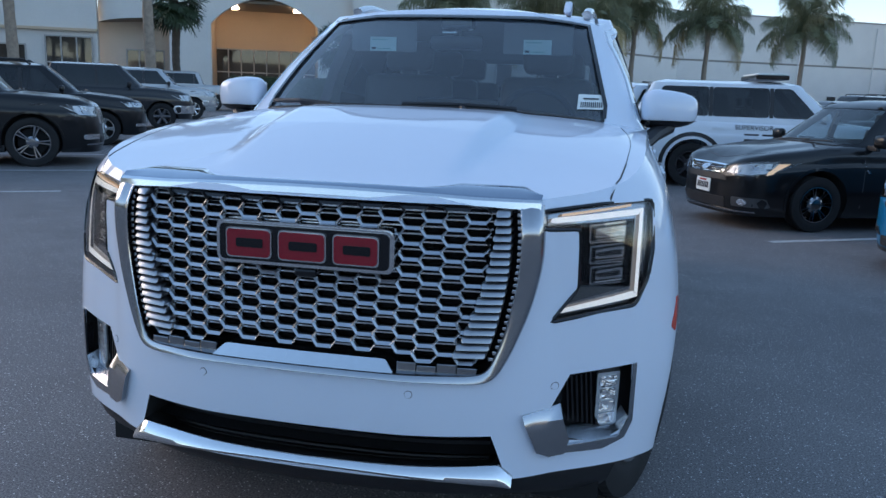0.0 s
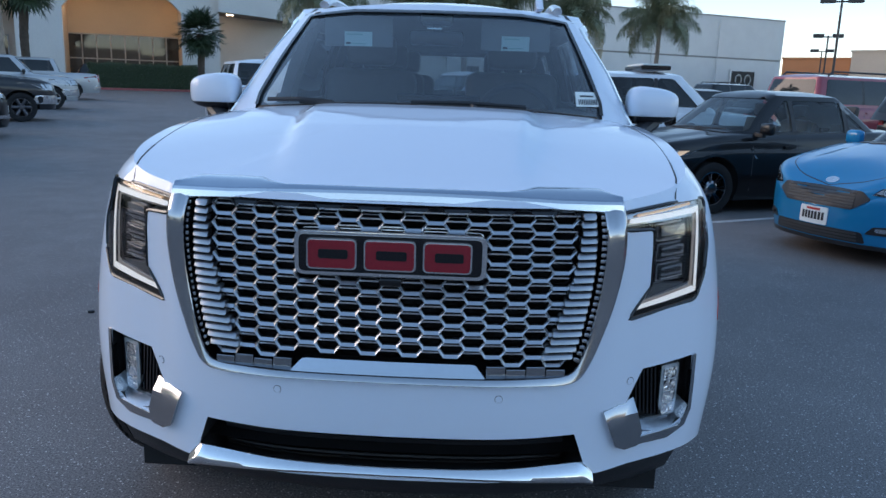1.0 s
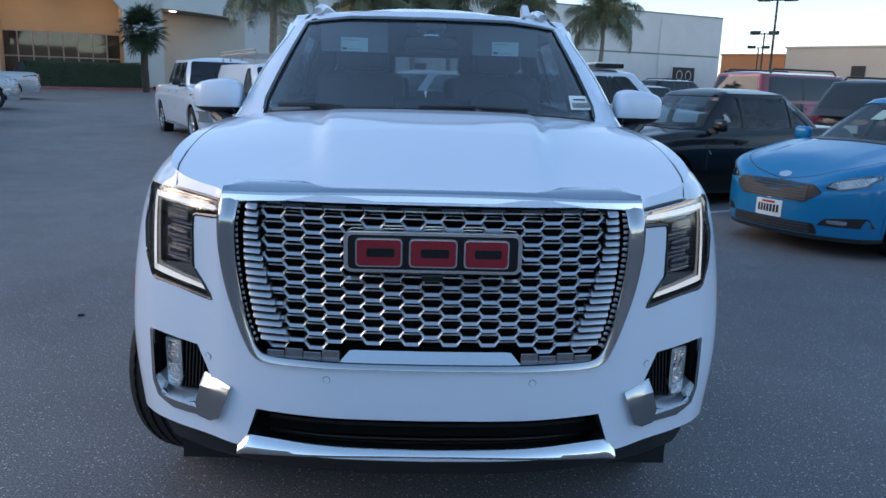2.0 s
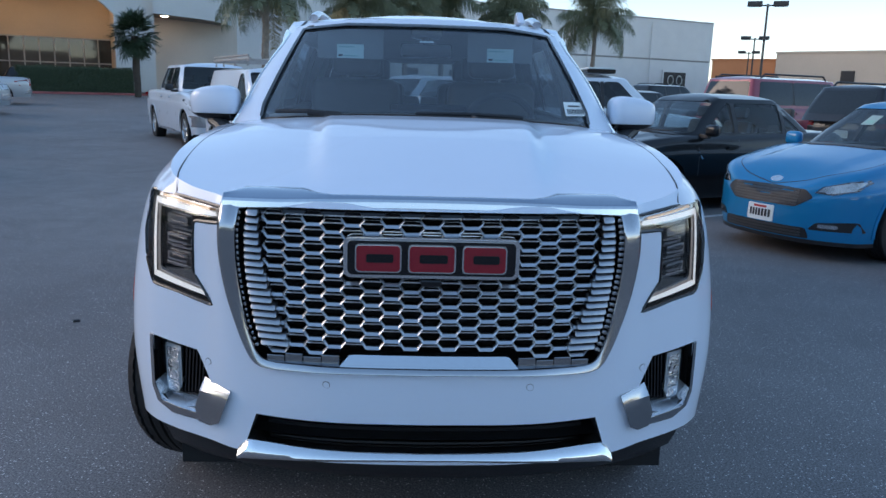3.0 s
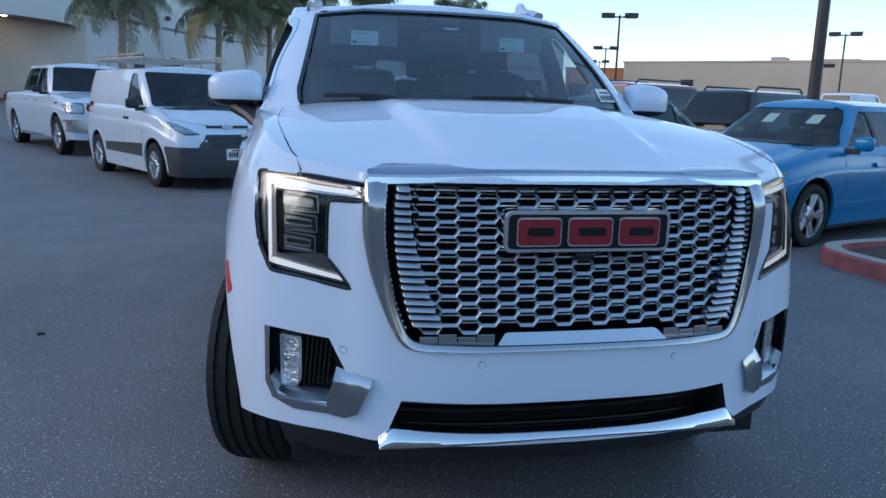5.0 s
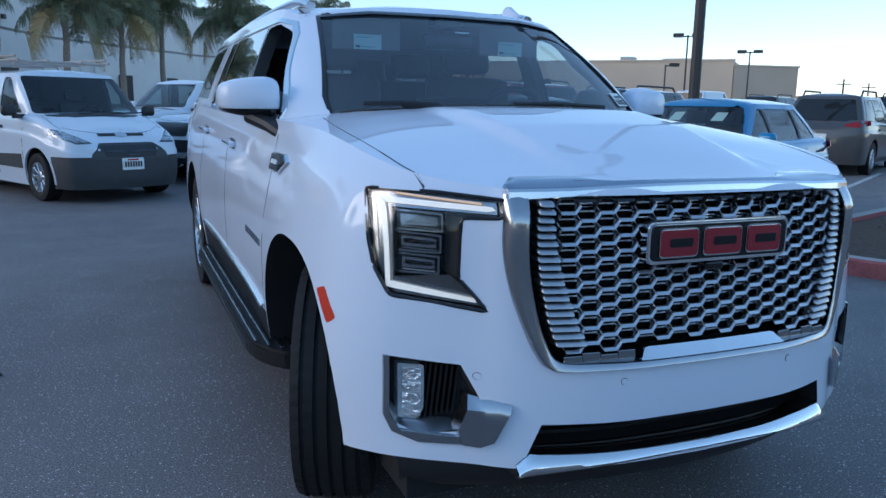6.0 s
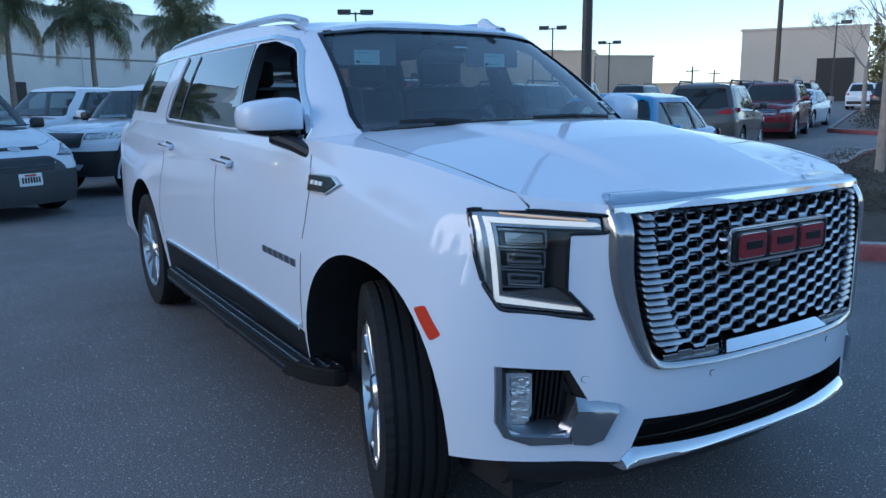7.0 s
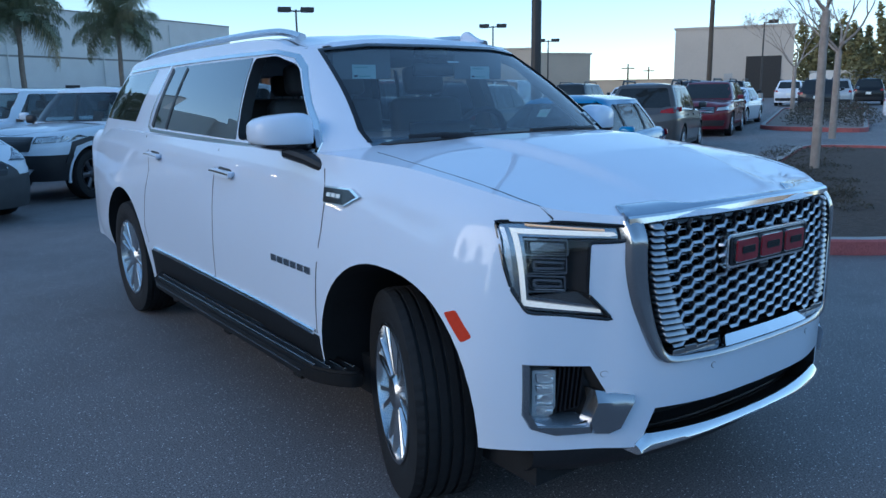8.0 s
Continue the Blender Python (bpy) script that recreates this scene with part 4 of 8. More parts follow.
    if clear:
        # hollow cabin with seats, dashboard and steering wheel
        inner = [[(p[0] * 0.94, p[1] + (0.05 if p[1] < (b0 + b1) / 2 else -0.05), p[2] - (0.2 if i == 0 else 0.03)) for p in l] for i, l in enumerate((base, midl, topl))]
        hollow = shell(inner, lambda y: H - 0.05, per=3, vper=3, rings=4, power=2.0, inset=(0.35, 0.35))
        for f in hollow.faces:
            f.material_index = 1
        part("cabin", cut(cab, [hollow] + holes, strict=True), (s.get("roof_paint", paint), "headliner", "black_plastic"), car, smooth=True, angle=40)
        part("dashboard", boxed(-W + 0.16, W - 0.16, b0 + 0.40, b0 + 0.85, belt - 0.14, belt - 0.01, bevel=0.04), "cabin", car, smooth=True)
        hub = Vector((0.38 * W, b0 + 1.02, belt - 0.02))
        part("steering_wheel", tube([tuple(hub + Vector((0.18 * math.cos(a), -0.06 * math.sin(a), 0.165 * math.sin(a)))) for a in [i * math.pi / 10 for i in range(20)]], 0.017, 6, closed=True), "cabin", car, smooth=True)
        for y in [b0 + 1.55] + ([b0 + 2.45] if not s.get("solid_from") else []):
            for u in (-0.40 * W, 0.40 * W):
                seat = part("seat_back", moved(boxed(-0.24, 0.24, -0.06, 0.06, -0.32, 0.20, bevel=0.05), pose(u, y, belt - 0.02, -12)), "seat", car, smooth=True)
                part("headrest", moved(boxed(-0.13, 0.13, -0.045, 0.045, -0.08, 0.08, bevel=0.035), pose(u, y + 0.06, belt + 0.29, -8)), "seat", seat, smooth=True)
    # black pillar covers, cowl and bonnet gap
    for sd in (-1, 1):
        for y in g["pillars"]:
            if s.get("solid_from") and y > s["solid_from"] - 0.6:
                continue
            part("pillar_cover", conform(ctree, [(y - 0.034, zb), (y + 0.034, zb), (y + 0.034, zt), (y - 0.034, zt)], "x", lift=0.005, thick=0.006, side=sd, grid=0.12), "black_plastic", car, smooth=True)
        if clear:
            path = [(sd * 0.80 * W, b0 + 0.20), (sd * 0.80 * W, b0 - 0.3), (sd * 0.72 * W, nose + 0.16), (sd * 0.45 * W, nose - 0.04), (0.0, nose - 0.10)]
            part("bonnet_gap", conform(tree, strip_pts([tuple(q) for q in spline(path, 5)], 0.007), "z", lift=0.0012, thick=0.004, grid=0.08), "ink", bo)
            for fy in (fo, fo + wb):
                ring = [(fy + (rw + 0.012) * math.cos(q), r + 0.02 + (rw + 0.012) * math.sin(q)) for q in [math.pi * (i / 20 * 1.16 - 0.08) for i in range(21)]]
                part("arch_lip", conform(tree, strip_pts(ring, 0.035), "x", lift=0.008, thick=0.03, side=sd, grid=0.06), s.get("lip", paint), car, smooth=True)
    if clear:
        part("cowl", conform(tree, [(-0.72 * W, b0 + 0.16), (-0.4 * W, b0 - 0.01), (0.4 * W, b0 - 0.01), (0.72 * W, b0 + 0.16), (0.72 * W, b0 + 0.24), (-0.72 * W, b0 + 0.24)], "z", lift=0.008, thick=0.01, grid=0.1), "black_plastic", car, smooth=True)
        for u in (-0.30, 0.22):
            part("wiper", tube([(u * W - 0.02, b0 + 0.03, belt + 0.035), (u * W + 0.25, b0 + 0.05, belt + 0.05), (u * W + 0.50, b0 + 0.10, belt + 0.055)], 0.009, 6), "black_plastic", car)
    # doors: shut lines and handles
    dz = gc + 0.12
    for sd in (-1, 1):
        for y in [b0 + 0.42] + list(g["pillars"])[:2]:
            part("door_gap", conform(tree, strip_pts([(y, dz), (y, belt - 0.06)], 0.012), "x", lift=0.0015, thick=0.004, side=sd, grid=0.2), "ink", bo)
        for y in list(g["pillars"])[:2]:
            hz = belt - 0.16
            part("door_handle", conform(tree, rounded([(y - 0.22, hz - 0.018), (y - 0.05, hz - 0.018), (y - 0.05, hz + 0.018), (y - 0.22, hz + 0.018)], 0.015, 2), "x", lift=0.03, thick=0.03, side=sd, grid=0.1), s.get("handle", paint), car)
        # mirror
        mb = boxed(-0.10, 0.10, -0.05, 0.06, -0.075, 0.075, bevel=0.045, seg=3)
        part("wing_mirror", moved(mb, pose(sd * (W + 0.10), b0 + 0.50, belt + 0.07)), s.get("mirror", paint), car, smooth=True)
        part("mirror_stalk", moved(boxed(-0.08, 0.08, -0.03, 0.03, -0.03, 0.03, bevel=0.01), pose(sd * (W - 0.02), b0 + 0.50, belt - 0.01)), "black_plastic", car)
        # wheels
        for y in (fo, fo + wb):
            wheel(car, sd * (W - s.get("tyre_w", 0.22) / 2 - 0.015), y, r, s["rim"], s.get("tyre_w", 0.22), s.get("wheel", "five"), sd, metal=s.get("wheel_mat", "alloy"))
    # front
    hl = s["headlamp"]
    for sd in (-1, 1):
        pts = [(sd * a * W, z) for a, z in hl]
        lamp = part("headlamp", conform(tree, pts, "y", lift=0.006, thick=0.02, grid=0.035), "lamp_bezel", car, "clear headlamp with a dark bezel", smooth=True)
        cx, cz = sum(a for a, _ in pts) / len(pts), sum(z for _, z in pts) / len(pts)
        part("reflector", conform(tree, [(cx + (a - cx) * 0.86, cz + (z - cz) * 0.74) for a, z in pts], "y", lift=0.009, thick=0.004, grid=0.03), "lamp_pale", lamp, smooth=True)
        if s.get("clear"):
            high = max(z for _, z in pts) - min(z for _, z in pts)
            wide = max(a for a, _ in pts) - min(a for a, _ in pts)
            for k in (-1, 1):
                q = min(0.034, high * 0.24)
                mx, mz = cx + k * 0.20 * wide, cz + k * sd * 0.14 * high
                part("projector", conform(tree, [(mx + q * math.cos(a), mz + q * math.sin(a)) for a in [i * math.pi / 7 for i in range(14)]], "y", lift=0.0115, thick=0.004), "dark_chrome", lamp)
        part("lens", conform(tree, pts, "y", lift=0.015, thick=0.003, grid=0.035), "lens", lamp, smooth=True)
    for nm, pts, mt, lift in s.get("front", ()):
        part(nm, conform(tree, rounded([(a * W, z) for a, z in pts], 0.025, 3), "y", lift=lift + 0.004, thick=0.025, grid=0.045), mt, car, smooth=True)
    for nm, z0, z1, half, count, mt in s.get("slats", ()):
        for k in range(count):
            z = z0 + (z1 - z0) * (k + 0.5) / count
            part(nm, conform(tree, [(-half * W, z - 0.008), (half * W, z - 0.008), (half * W, z + 0.008), (-half * W, z + 0.008)], "y", lift=0.014, thick=0.012, grid=0.05), mt, car)
    for nm, pts, mt, lift in s.get("back", ()):
        for sd in ((-1, 1) if nm == "tail_lamp" else (1,)):
            part(nm, conform(tree, rounded([(sd * a * W, z) for a, z in pts], 0.02, 3), "y", lift=lift, thick=0.025, grid=0.05, side=-1, start=L + 3), mt, car, smooth=True)
    for nm, pts, mt, lift in s.get("flank", ()):
        for sd in (-1, 1):
            part(nm, conform(tree, pts, "x", lift=lift, thick=0.015, grid=0.15, side=sd), mt, car, smooth=True)
    if s.get("plate"):
        plate_on(car, tree, 1, s["plate"])
    if s.get("rear_plate"):
        pl = part("number_plate", conform(tree, [(-0.16, s["rear_plate"] - 0.08), (0.16, s["rear_plate"] - 0.08), (0.16, s["rear_plate"] + 0.08), (-0.16, s["rear_plate"] + 0.08)], "y", lift=0.012, thick=0.01, side=-1, start=L + 3), "paper", car)
    if s.get("rails"):
        for sd in (-1, 1):
            y0, y1 = t0 + 0.35, t1 - 0.3
            part("roof_rail", tube([(sd * (wr - 0.06), y0, H - 0.05), (sd * (wr - 0.06), y0 + 0.12, H + 0.05), (sd * (wr - 0.06), y1 - 0.12, H + 0.05), (sd * (wr - 0.06), y1, H - 0.05)], 0.022, 8), s["rails"], car, smooth=True)
    return car, tree, ctree


def park(x, y, heading, local):
    """The pose that sets the vehicle's own point local = (x, y) on the ground at (x, y), its nose to heading (degrees from +x)."""
    rz = heading + 90
    c, s = math.cos(radians(rz)), math.sin(radians(rz))
    ox, oy = x - (local[0] * c - local[1] * s), y - (local[0] * s + local[1] * c)
    return pose(ox, oy, rise(x, y), 0, 0, rz)


def spec(kind, paint, **over):
    if kind == "suv":
        s = dict(L=5.0, W=2.0, H=1.79, fo=0.95, wb=2.87, r=0.38, rim=0.245, paint=paint, gc=0.24,
                 top=[(0, 0.86), (0.08, 1.0), (0.3, 1.06), (1.25, 1.16), (2.0, 1.17), (4.6, 1.20), (4.95, 1.15), (5.0, 1.05)],
                 cab=dict(belt=1.17, roof_w=1.42, y=(1.22, 2.0, 4.55, 4.92), pillars=(2.55, 3.55)), headlamp=[(0.56, 0.80), (0.95, 0.84), (0.97, 0.97), (0.6, 0.93)],
                 front=[("grille", [(-0.52, 0.74), (0.52, 0.74), (0.55, 0.95), (-0.55, 0.95)], "gloss_black", 0.004), ("bumper", [(-0.8, 0.34), (0.8, 0.34), (0.84, 0.52), (-0.84, 0.52)], "black_plastic", 0.006)],
                 slats=[("grille_bar", 0.76, 0.94, 0.5, 3, "satin_chrome")], back=[("tail_lamp", [(0.70, 0.95), (0.99, 0.95), (0.97, 1.12), (0.72, 1.08)], "tail_red", 0.008), ("bumper", [(-0.85, 0.34), (0.85, 0.34), (0.85, 0.55), (-0.85, 0.55)], "black_plastic", 0.006)],
                 flank=[("sill_trim", [(1.5, 0.27), (3.3, 0.27), (3.3, 0.36), (1.5, 0.36)], "black_plastic", 0.006)], plate=0.62, rear_plate=0.80, rails="black_plastic")
    elif kind == "sedan":
        s = dict(L=4.45, W=1.74, H=1.55, fo=0.88, wb=2.61, r=0.31, rim=0.20, paint=paint, gc=0.17,
                 top=[(0, 0.66), (0.1, 0.80), (0.35, 0.88), (1.2, 1.01), (2.0, 1.01), (3.6, 1.06), (4.3, 1.05), (4.43, 0.9), (4.45, 0.8)],
                 cab=dict(belt=1.0, roof_w=1.18, y=(1.12, 1.95, 3.15, 3.95), pillars=(2.25, 3.15)), headlamp=[(0.48, 0.61), (0.88, 0.63), (0.935, 0.77), (0.80, 0.775), (0.56, 0.70)],
                 front=[("grille", [(-0.42, 0.56), (0.42, 0.56), (0.46, 0.66), (-0.46, 0.66)], "gloss_black", 0.004), ("air_intake", [(-0.5, 0.24), (0.5, 0.24), (0.56, 0.40), (-0.56, 0.40)], "black_plastic", 0.004)],
                 slats=[("grille_bar", 0.57, 0.65, 0.42, 2, "chrome")], back=[("tail_lamp", [(0.66, 0.76), (0.98, 0.78), (0.97, 0.92), (0.7, 0.92)], "tail_red", 0.008)], plate=0.47, rear_plate=0.72, round=0.5)
    elif kind == "hatch":
        s = dict(L=4.36, W=1.84, H=1.53, fo=0.90, wb=2.65, r=0.325, rim=0.225, paint=paint, gc=0.16, nose=0.24,
                 top=[(0, 0.64), (0.08, 0.78), (0.3, 0.86), (1.15, 1.03), (2.0, 1.03), (3.4, 1.05), (4.2, 1.05), (4.34, 0.95), (4.36, 0.85)],
                 cab=dict(belt=0.99, roof_w=1.16, y=(1.05, 1.95, 3.55, 4.15), pillars=(2.30, 3.20)), headlamp=[(0.56, 0.645), (0.72, 0.635), (0.88, 0.685), (0.945, 0.80), (0.80, 0.765), (0.62, 0.705)], skirt=(0.20, 9.0, "black_plastic"),
                 front=[("grille", [(-0.40, 0.50), (0.40, 0.50), (0.56, 0.60), (0.47, 0.67), (-0.47, 0.67), (-0.56, 0.60)], "black_plastic", 0.004), ("air_intake", [(-0.55, 0.21), (0.55, 0.21), (0.52, 0.31), (-0.52, 0.31)], "black_plastic", 0.004)],
                 slats=[("grille_bar", 0.51, 0.67, 0.42, 6, "grey_plastic"), ("intake_bar", 0.215, 0.305, 0.48, 3, "grey_plastic")], back=[("tail_lamp", [(0.64, 0.85), (0.99, 0.85), (0.97, 1.0), (0.66, 0.98)], "tail_red", 0.008)], plate=0.40, rear_plate=0.7, wheel="five", round=0.8)
    elif kind == "van":
        s = dict(L=4.42, W=1.84, H=1.80, fo=0.88, wb=2.66, r=0.325, rim=0.205, paint=paint, gc=0.19, nose=0.40,
                 top=[(0, 0.72), (0.10, 0.86), (0.45, 0.98), (1.0, 1.16), (1.6, 1.20), (4.2, 1.22), (4.40, 1.2), (4.42, 1.1)],
                 cab=dict(belt=1.14, roof_w=1.44, y=(0.85, 1.70, 4.25, 4.38), pillars=(2.15,)), headlamp=[(0.52, 0.80), (0.76, 0.79), (0.93, 0.89), (0.935, 0.99), (0.80, 0.95)], skirt=(0.62, 0.52, "grey_plastic"),
                 front=[("bumper", [(-0.60, 0.58), (0.60, 0.58), (0.58, 0.66), (0.42, 0.80), (-0.42, 0.80), (-0.58, 0.66)], "grey_plastic", 0.005), ("grille", [(-0.38, 0.62), (0.38, 0.62), (0.44, 0.77), (-0.44, 0.77)], "black_plastic", 0.012), ("vent", [(-0.36, 0.885), (0.36, 0.885), (0.36, 0.925), (-0.36, 0.925)], "black_plastic", 0.004)],
                 slats=[("grille_bar", 0.62, 0.77, 0.38, 3, "grey_plastic")], back=[("tail_lamp", [(0.86, 0.8), (0.98, 0.8), (0.96, 1.2), (0.86, 1.2)], "tail_red", 0.008)],
                 flank=[("side_moulding", [(1.32, 0.42), (3.05, 0.42), (3.05, 0.56), (1.32, 0.62)], "grey_plastic", 0.012)], plate=0.52, solid_from=2.6, wheel="ten", mirror="black_plastic", handle="black_plastic")
    else:  # pickup
        s = dict(L=5.9, W=2.0, H=1.93, fo=0.95, wb=3.68, r=0.40, rim=0.25, paint=paint, gc=0.34, bed=(4.28, 5.80),
                 top=[(0, 1.0), (0.06, 1.10), (0.3, 1.16), (1.3, 1.25), (2.0, 1.26), (4.1, 1.28), (5.8, 1.28), (5.9, 1.25)],
                 cab=dict(belt=1.27, roof_w=1.45, y=(1.32, 2.0, 3.95, 4.22), pillars=(2.72, 3.7)), headlamp=[(0.66, 0.86), (0.96, 0.86), (0.97, 1.08), (0.66, 1.08)],
                 front=[("grille", [(-0.60, 0.80), (0.60, 0.80), (0.60, 1.08), (-0.60, 1.08)], "dark_chrome", 0.008), ("bumper", [(-0.97, 0.50), (0.97, 0.50), (0.97, 0.74), (-0.97, 0.74)], "satin_chrome", 0.03)],
                 slats=[("grille_bar", 0.82, 1.06, 0.55, 3, "satin_chrome")], back=[("tail_lamp", [(0.84, 0.85), (0.985, 0.85), (0.985, 1.18), (0.84, 1.18)], "tail_red", 0.01), ("bumper", [(-0.95, 0.5), (0.95, 0.5), (0.95, 0.7), (-0.95, 0.7)], "satin_chrome", 0.03)],
                 flank=[("side_step", [(1.75, 0.33), (3.6, 0.33), (3.6, 0.39), (1.75, 0.39)], "satin_chrome", 0.08)], plate=0.62, wheel="six", mirror="black_plastic", tyre_w=0.26)
    s.update(over)
    return s


# ---- parked vehicles ----
# beside the big white car
HATCH = spec("hatch", "blue_paint", clear=True)
blue, blue_tree, blue_cab = vehicle("blue_hatchback", "bright blue hatchback parked in an angled stall", "car", HATCH, park(4.58, 5.03, -157, (0.84, 0.93)))
for sd in (-1, 1):
    fog = part("fog_lamp_bezel", conform(blue_tree, rounded([(sd * 0.50, 0.30), (sd * 0.86, 0.30), (sd * 0.84, 0.40), (sd * 0.56, 0.37)], 0.02), "y", lift=0.006, thick=0.02), "black_plastic", blue)
    part("fog_lamp", conform(blue_tree, rounded([(sd * 0.58, 0.325), (sd * 0.72, 0.325), (sd * 0.72, 0.36), (sd * 0.58, 0.36)], 0.015), "y", lift=0.012, thick=0.01), "satin_chrome", fog)
part("oval_badge", conform(blue_tree, [(0.07 * math.cos(a), 0.725 + 0.028 * math.sin(a)) for a in [i * math.pi / 10 for i in range(20)]], "y", lift=0.006, thick=0.01), "satin_chrome", blue)
for u in (-0.18, 0.36):
    card = part("price_card", conform(blue_cab, [(u - 0.075, 1.25), (u + 0.075, 1.25), (u + 0.07, 1.35), (u - 0.07, 1.35)], "y", lift=0.001, thick=0.001), "price_paper", blue, "pale price card behind the windshield")
    part("card_print", conform(blue_cab, [(u - 0.05, 1.265), (u + 0.05, 1.265), (u + 0.05, 1.30), (u - 0.05, 1.30)], "y", lift=0.0022, thick=0.0005), "paper_green", card)

SEDAN = spec("sedan", "black_paint", L=4.54, fo=0.97, r=0.325, rim=0.205, wheel="seven", wheel_mat="dark_chrome", clear=True, round=0.15,
             top=[(0, 0.74), (0.06, 0.83), (0.3, 0.90), (1.25, 1.01), (2.0, 1.02), (3.6, 1.06), (4.38, 1.05), (4.52, 0.9), (4.54, 0.8)],
             headlamp=[(0.46, 0.635), (0.84, 0.625), (0.945, 0.66), (0.955, 0.815), (0.80, 0.80), (0.54, 0.735)],
             front=[("grille", [(-0.42, 0.635), (0.42, 0.635), (0.47, 0.745), (-0.47, 0.745)], "chrome", 0.006), ("bumper_gap", [(-0.52, 0.56), (0.52, 0.56), (0.46, 0.625), (-0.46, 0.625)], "black_plastic", 0.006), ("air_intake", [(-0.5, 0.24), (0.5, 0.24), (0.50, 0.36), (-0.50, 0.36)], "black_plastic", 0.004)],
             slats=[("grille_slot", 0.650, 0.735, 0.38, 3, "ink")], flank=[("fender_vent", [(1.50, 0.82), (1.53, 0.82), (1.61, 0.70), (1.58, 0.70)], "chrome", 0.006)])
sedan, sedan_tree, sedan_cab = vehicle("black_sedan", "black compact sedan with a chrome grille in an angled stall", "car", SEDAN, park(3.16, 7.86, -157, (0.80, 0.97)))
part("grille_emblem", conform(sedan_tree, [(0.075 * math.cos(a), 0.692 + 0.034 * math.sin(a)) for a in [i * math.pi / 8 for i in range(16)]], "y", lift=0.030, thick=0.016), "satin_chrome", sedan)
for sd in (-1, 1):
    part("corner_indicator", conform(sedan_tree, [(sd * 0.800, 0.650), (sd * 0.818, 0.668), (sd * 0.822, 0.79), (sd * 0.806, 0.785)], "y", lift=0.020, thick=0.004, grid=0.03), "amber_strip", sedan, "amber outer corner of the headlamp")
    bay = part("fog_lamp_bay", conform(sedan_tree, rounded([(sd * 0.53, 0.27), (sd * 0.80, 0.27), (sd * 0.80, 0.38), (sd * 0.53, 0.38)], 0.02), "y", lift=0.006, thick=0.02, grid=0.04), "grey_plastic", sedan)
    part("fog_lamp", conform(sedan_tree, [(sd * 0.65 + 0.045 * math.cos(a), 0.325 + 0.038 * math.sin(a)) for a in [i * math.pi / 7 for i in range(14)]], "y", lift=0.012, thick=0.008), "faceted", bay)
part("bumper_lip", conform(sedan_tree, [(-0.74, 0.205), (0.74, 0.205), (0.74, 0.222), (-0.74, 0.222)], "y", lift=0.016, thick=0.02, grid=0.05), "dark_chrome", sedan, smooth=True)
police, ptree, pcab = vehicle("patrol_suv", "white security patrol SUV with a roof light bar", "car", spec("suv", "van_white", H=1.86, round=0.4, clear=True, clear_glass="dark_cabin_glass", cab=dict(belt=1.20, roof_w=1.46, y=(1.22, 2.0, 4.55, 4.92), pillars=(2.55, 3.55)), wheel_mat="dark_alloy", rails=None, back=[("tail_lamp", [(0.80, 0.98), (0.99, 0.98), (0.97, 1.16), (0.80, 1.12)], "tail_red", 0.008), ("bumper", [(-0.85, 0.34), (0.85, 0.34), (0.85, 0.55), (-0.85, 0.55)], "black_plastic", 0.006)]), park(2.2, 12.3, 3, (-0.98, 3.82)))
bar = part("light_bar", boxed(-0.62, 0.62, 2.25, 2.80, 1.88, 1.96, bevel=0.02), "gloss_black", police)
part("light_bar_lens", boxed(-0.60, 0.60, 2.28, 2.77, 1.96, 1.99, bevel=0.01), "paper", bar)


def flank_text(car, tree, words, y, z, size, side, mat="ink"):
    """Lettering on a flank, laid on as a thin plate of glyphs."""
    cu = bpy.data.curves.new("lettering", "FONT")
    cu.body, cu.size, cu.extrude, cu.align_x = words, size, 0.002, "CENTER"
    hit, _, _, _ = tree.ray_cast(Vector((4.0 * side, y, z)), Vector((-side, 0, 0)))
    ob = new("lettering", cu)
    bpy.context.view_layer.update()
    me = bpy.data.meshes.new_from_object(ob.evaluated_get(bpy.context.evaluated_depsgraph_get()))
    bpy.data.objects.remove(ob)
    bpy.data.curves.remove(cu)
    me.materials.clear()
    me.materials.append(M[mat])
    word = tagged(new("lettering", me), "dark block lettering")
    word.parent = car
    word.matrix_basis = pose(hit.x + side * 0.006, y, z, 90, 0, 90 * side)
    return word


flank_text(police, ptree, "SUPERVISOR", 2.82, 1.02, 0.115, -1)
for k in range(4):
    y = 2.98 - k * 0.30
    part("side_bar", conform(ptree, [(y, 0.83), (y - 0.24, 0.83), (y - 0.24, 0.955), (y, 0.955)], "x", lift=0.005, thick=0.004, side=-1, grid=0.1), "ink", police, "dark bar of company lettering")
for sd in (-1, 1):
    ring = [(3.82 + 0.52 * math.cos(a), 0.40 + 0.52 * math.sin(a)) for a in [math.pi * i / 14 for i in range(15)]]
    part("arch_trim", conform(ptree, strip_pts(ring, 0.07), "x", lift=0.006, thick=0.02, side=sd, grid=0.08), "black_plastic", police)
part("red_stripe", conform(ptree, [(4.45, 1.00), (4.92, 1.00), (4.92, 1.09), (4.45, 1.09)], "x", lift=0.004, thick=0.003, side=-1, grid=0.1), "red_ink", police)

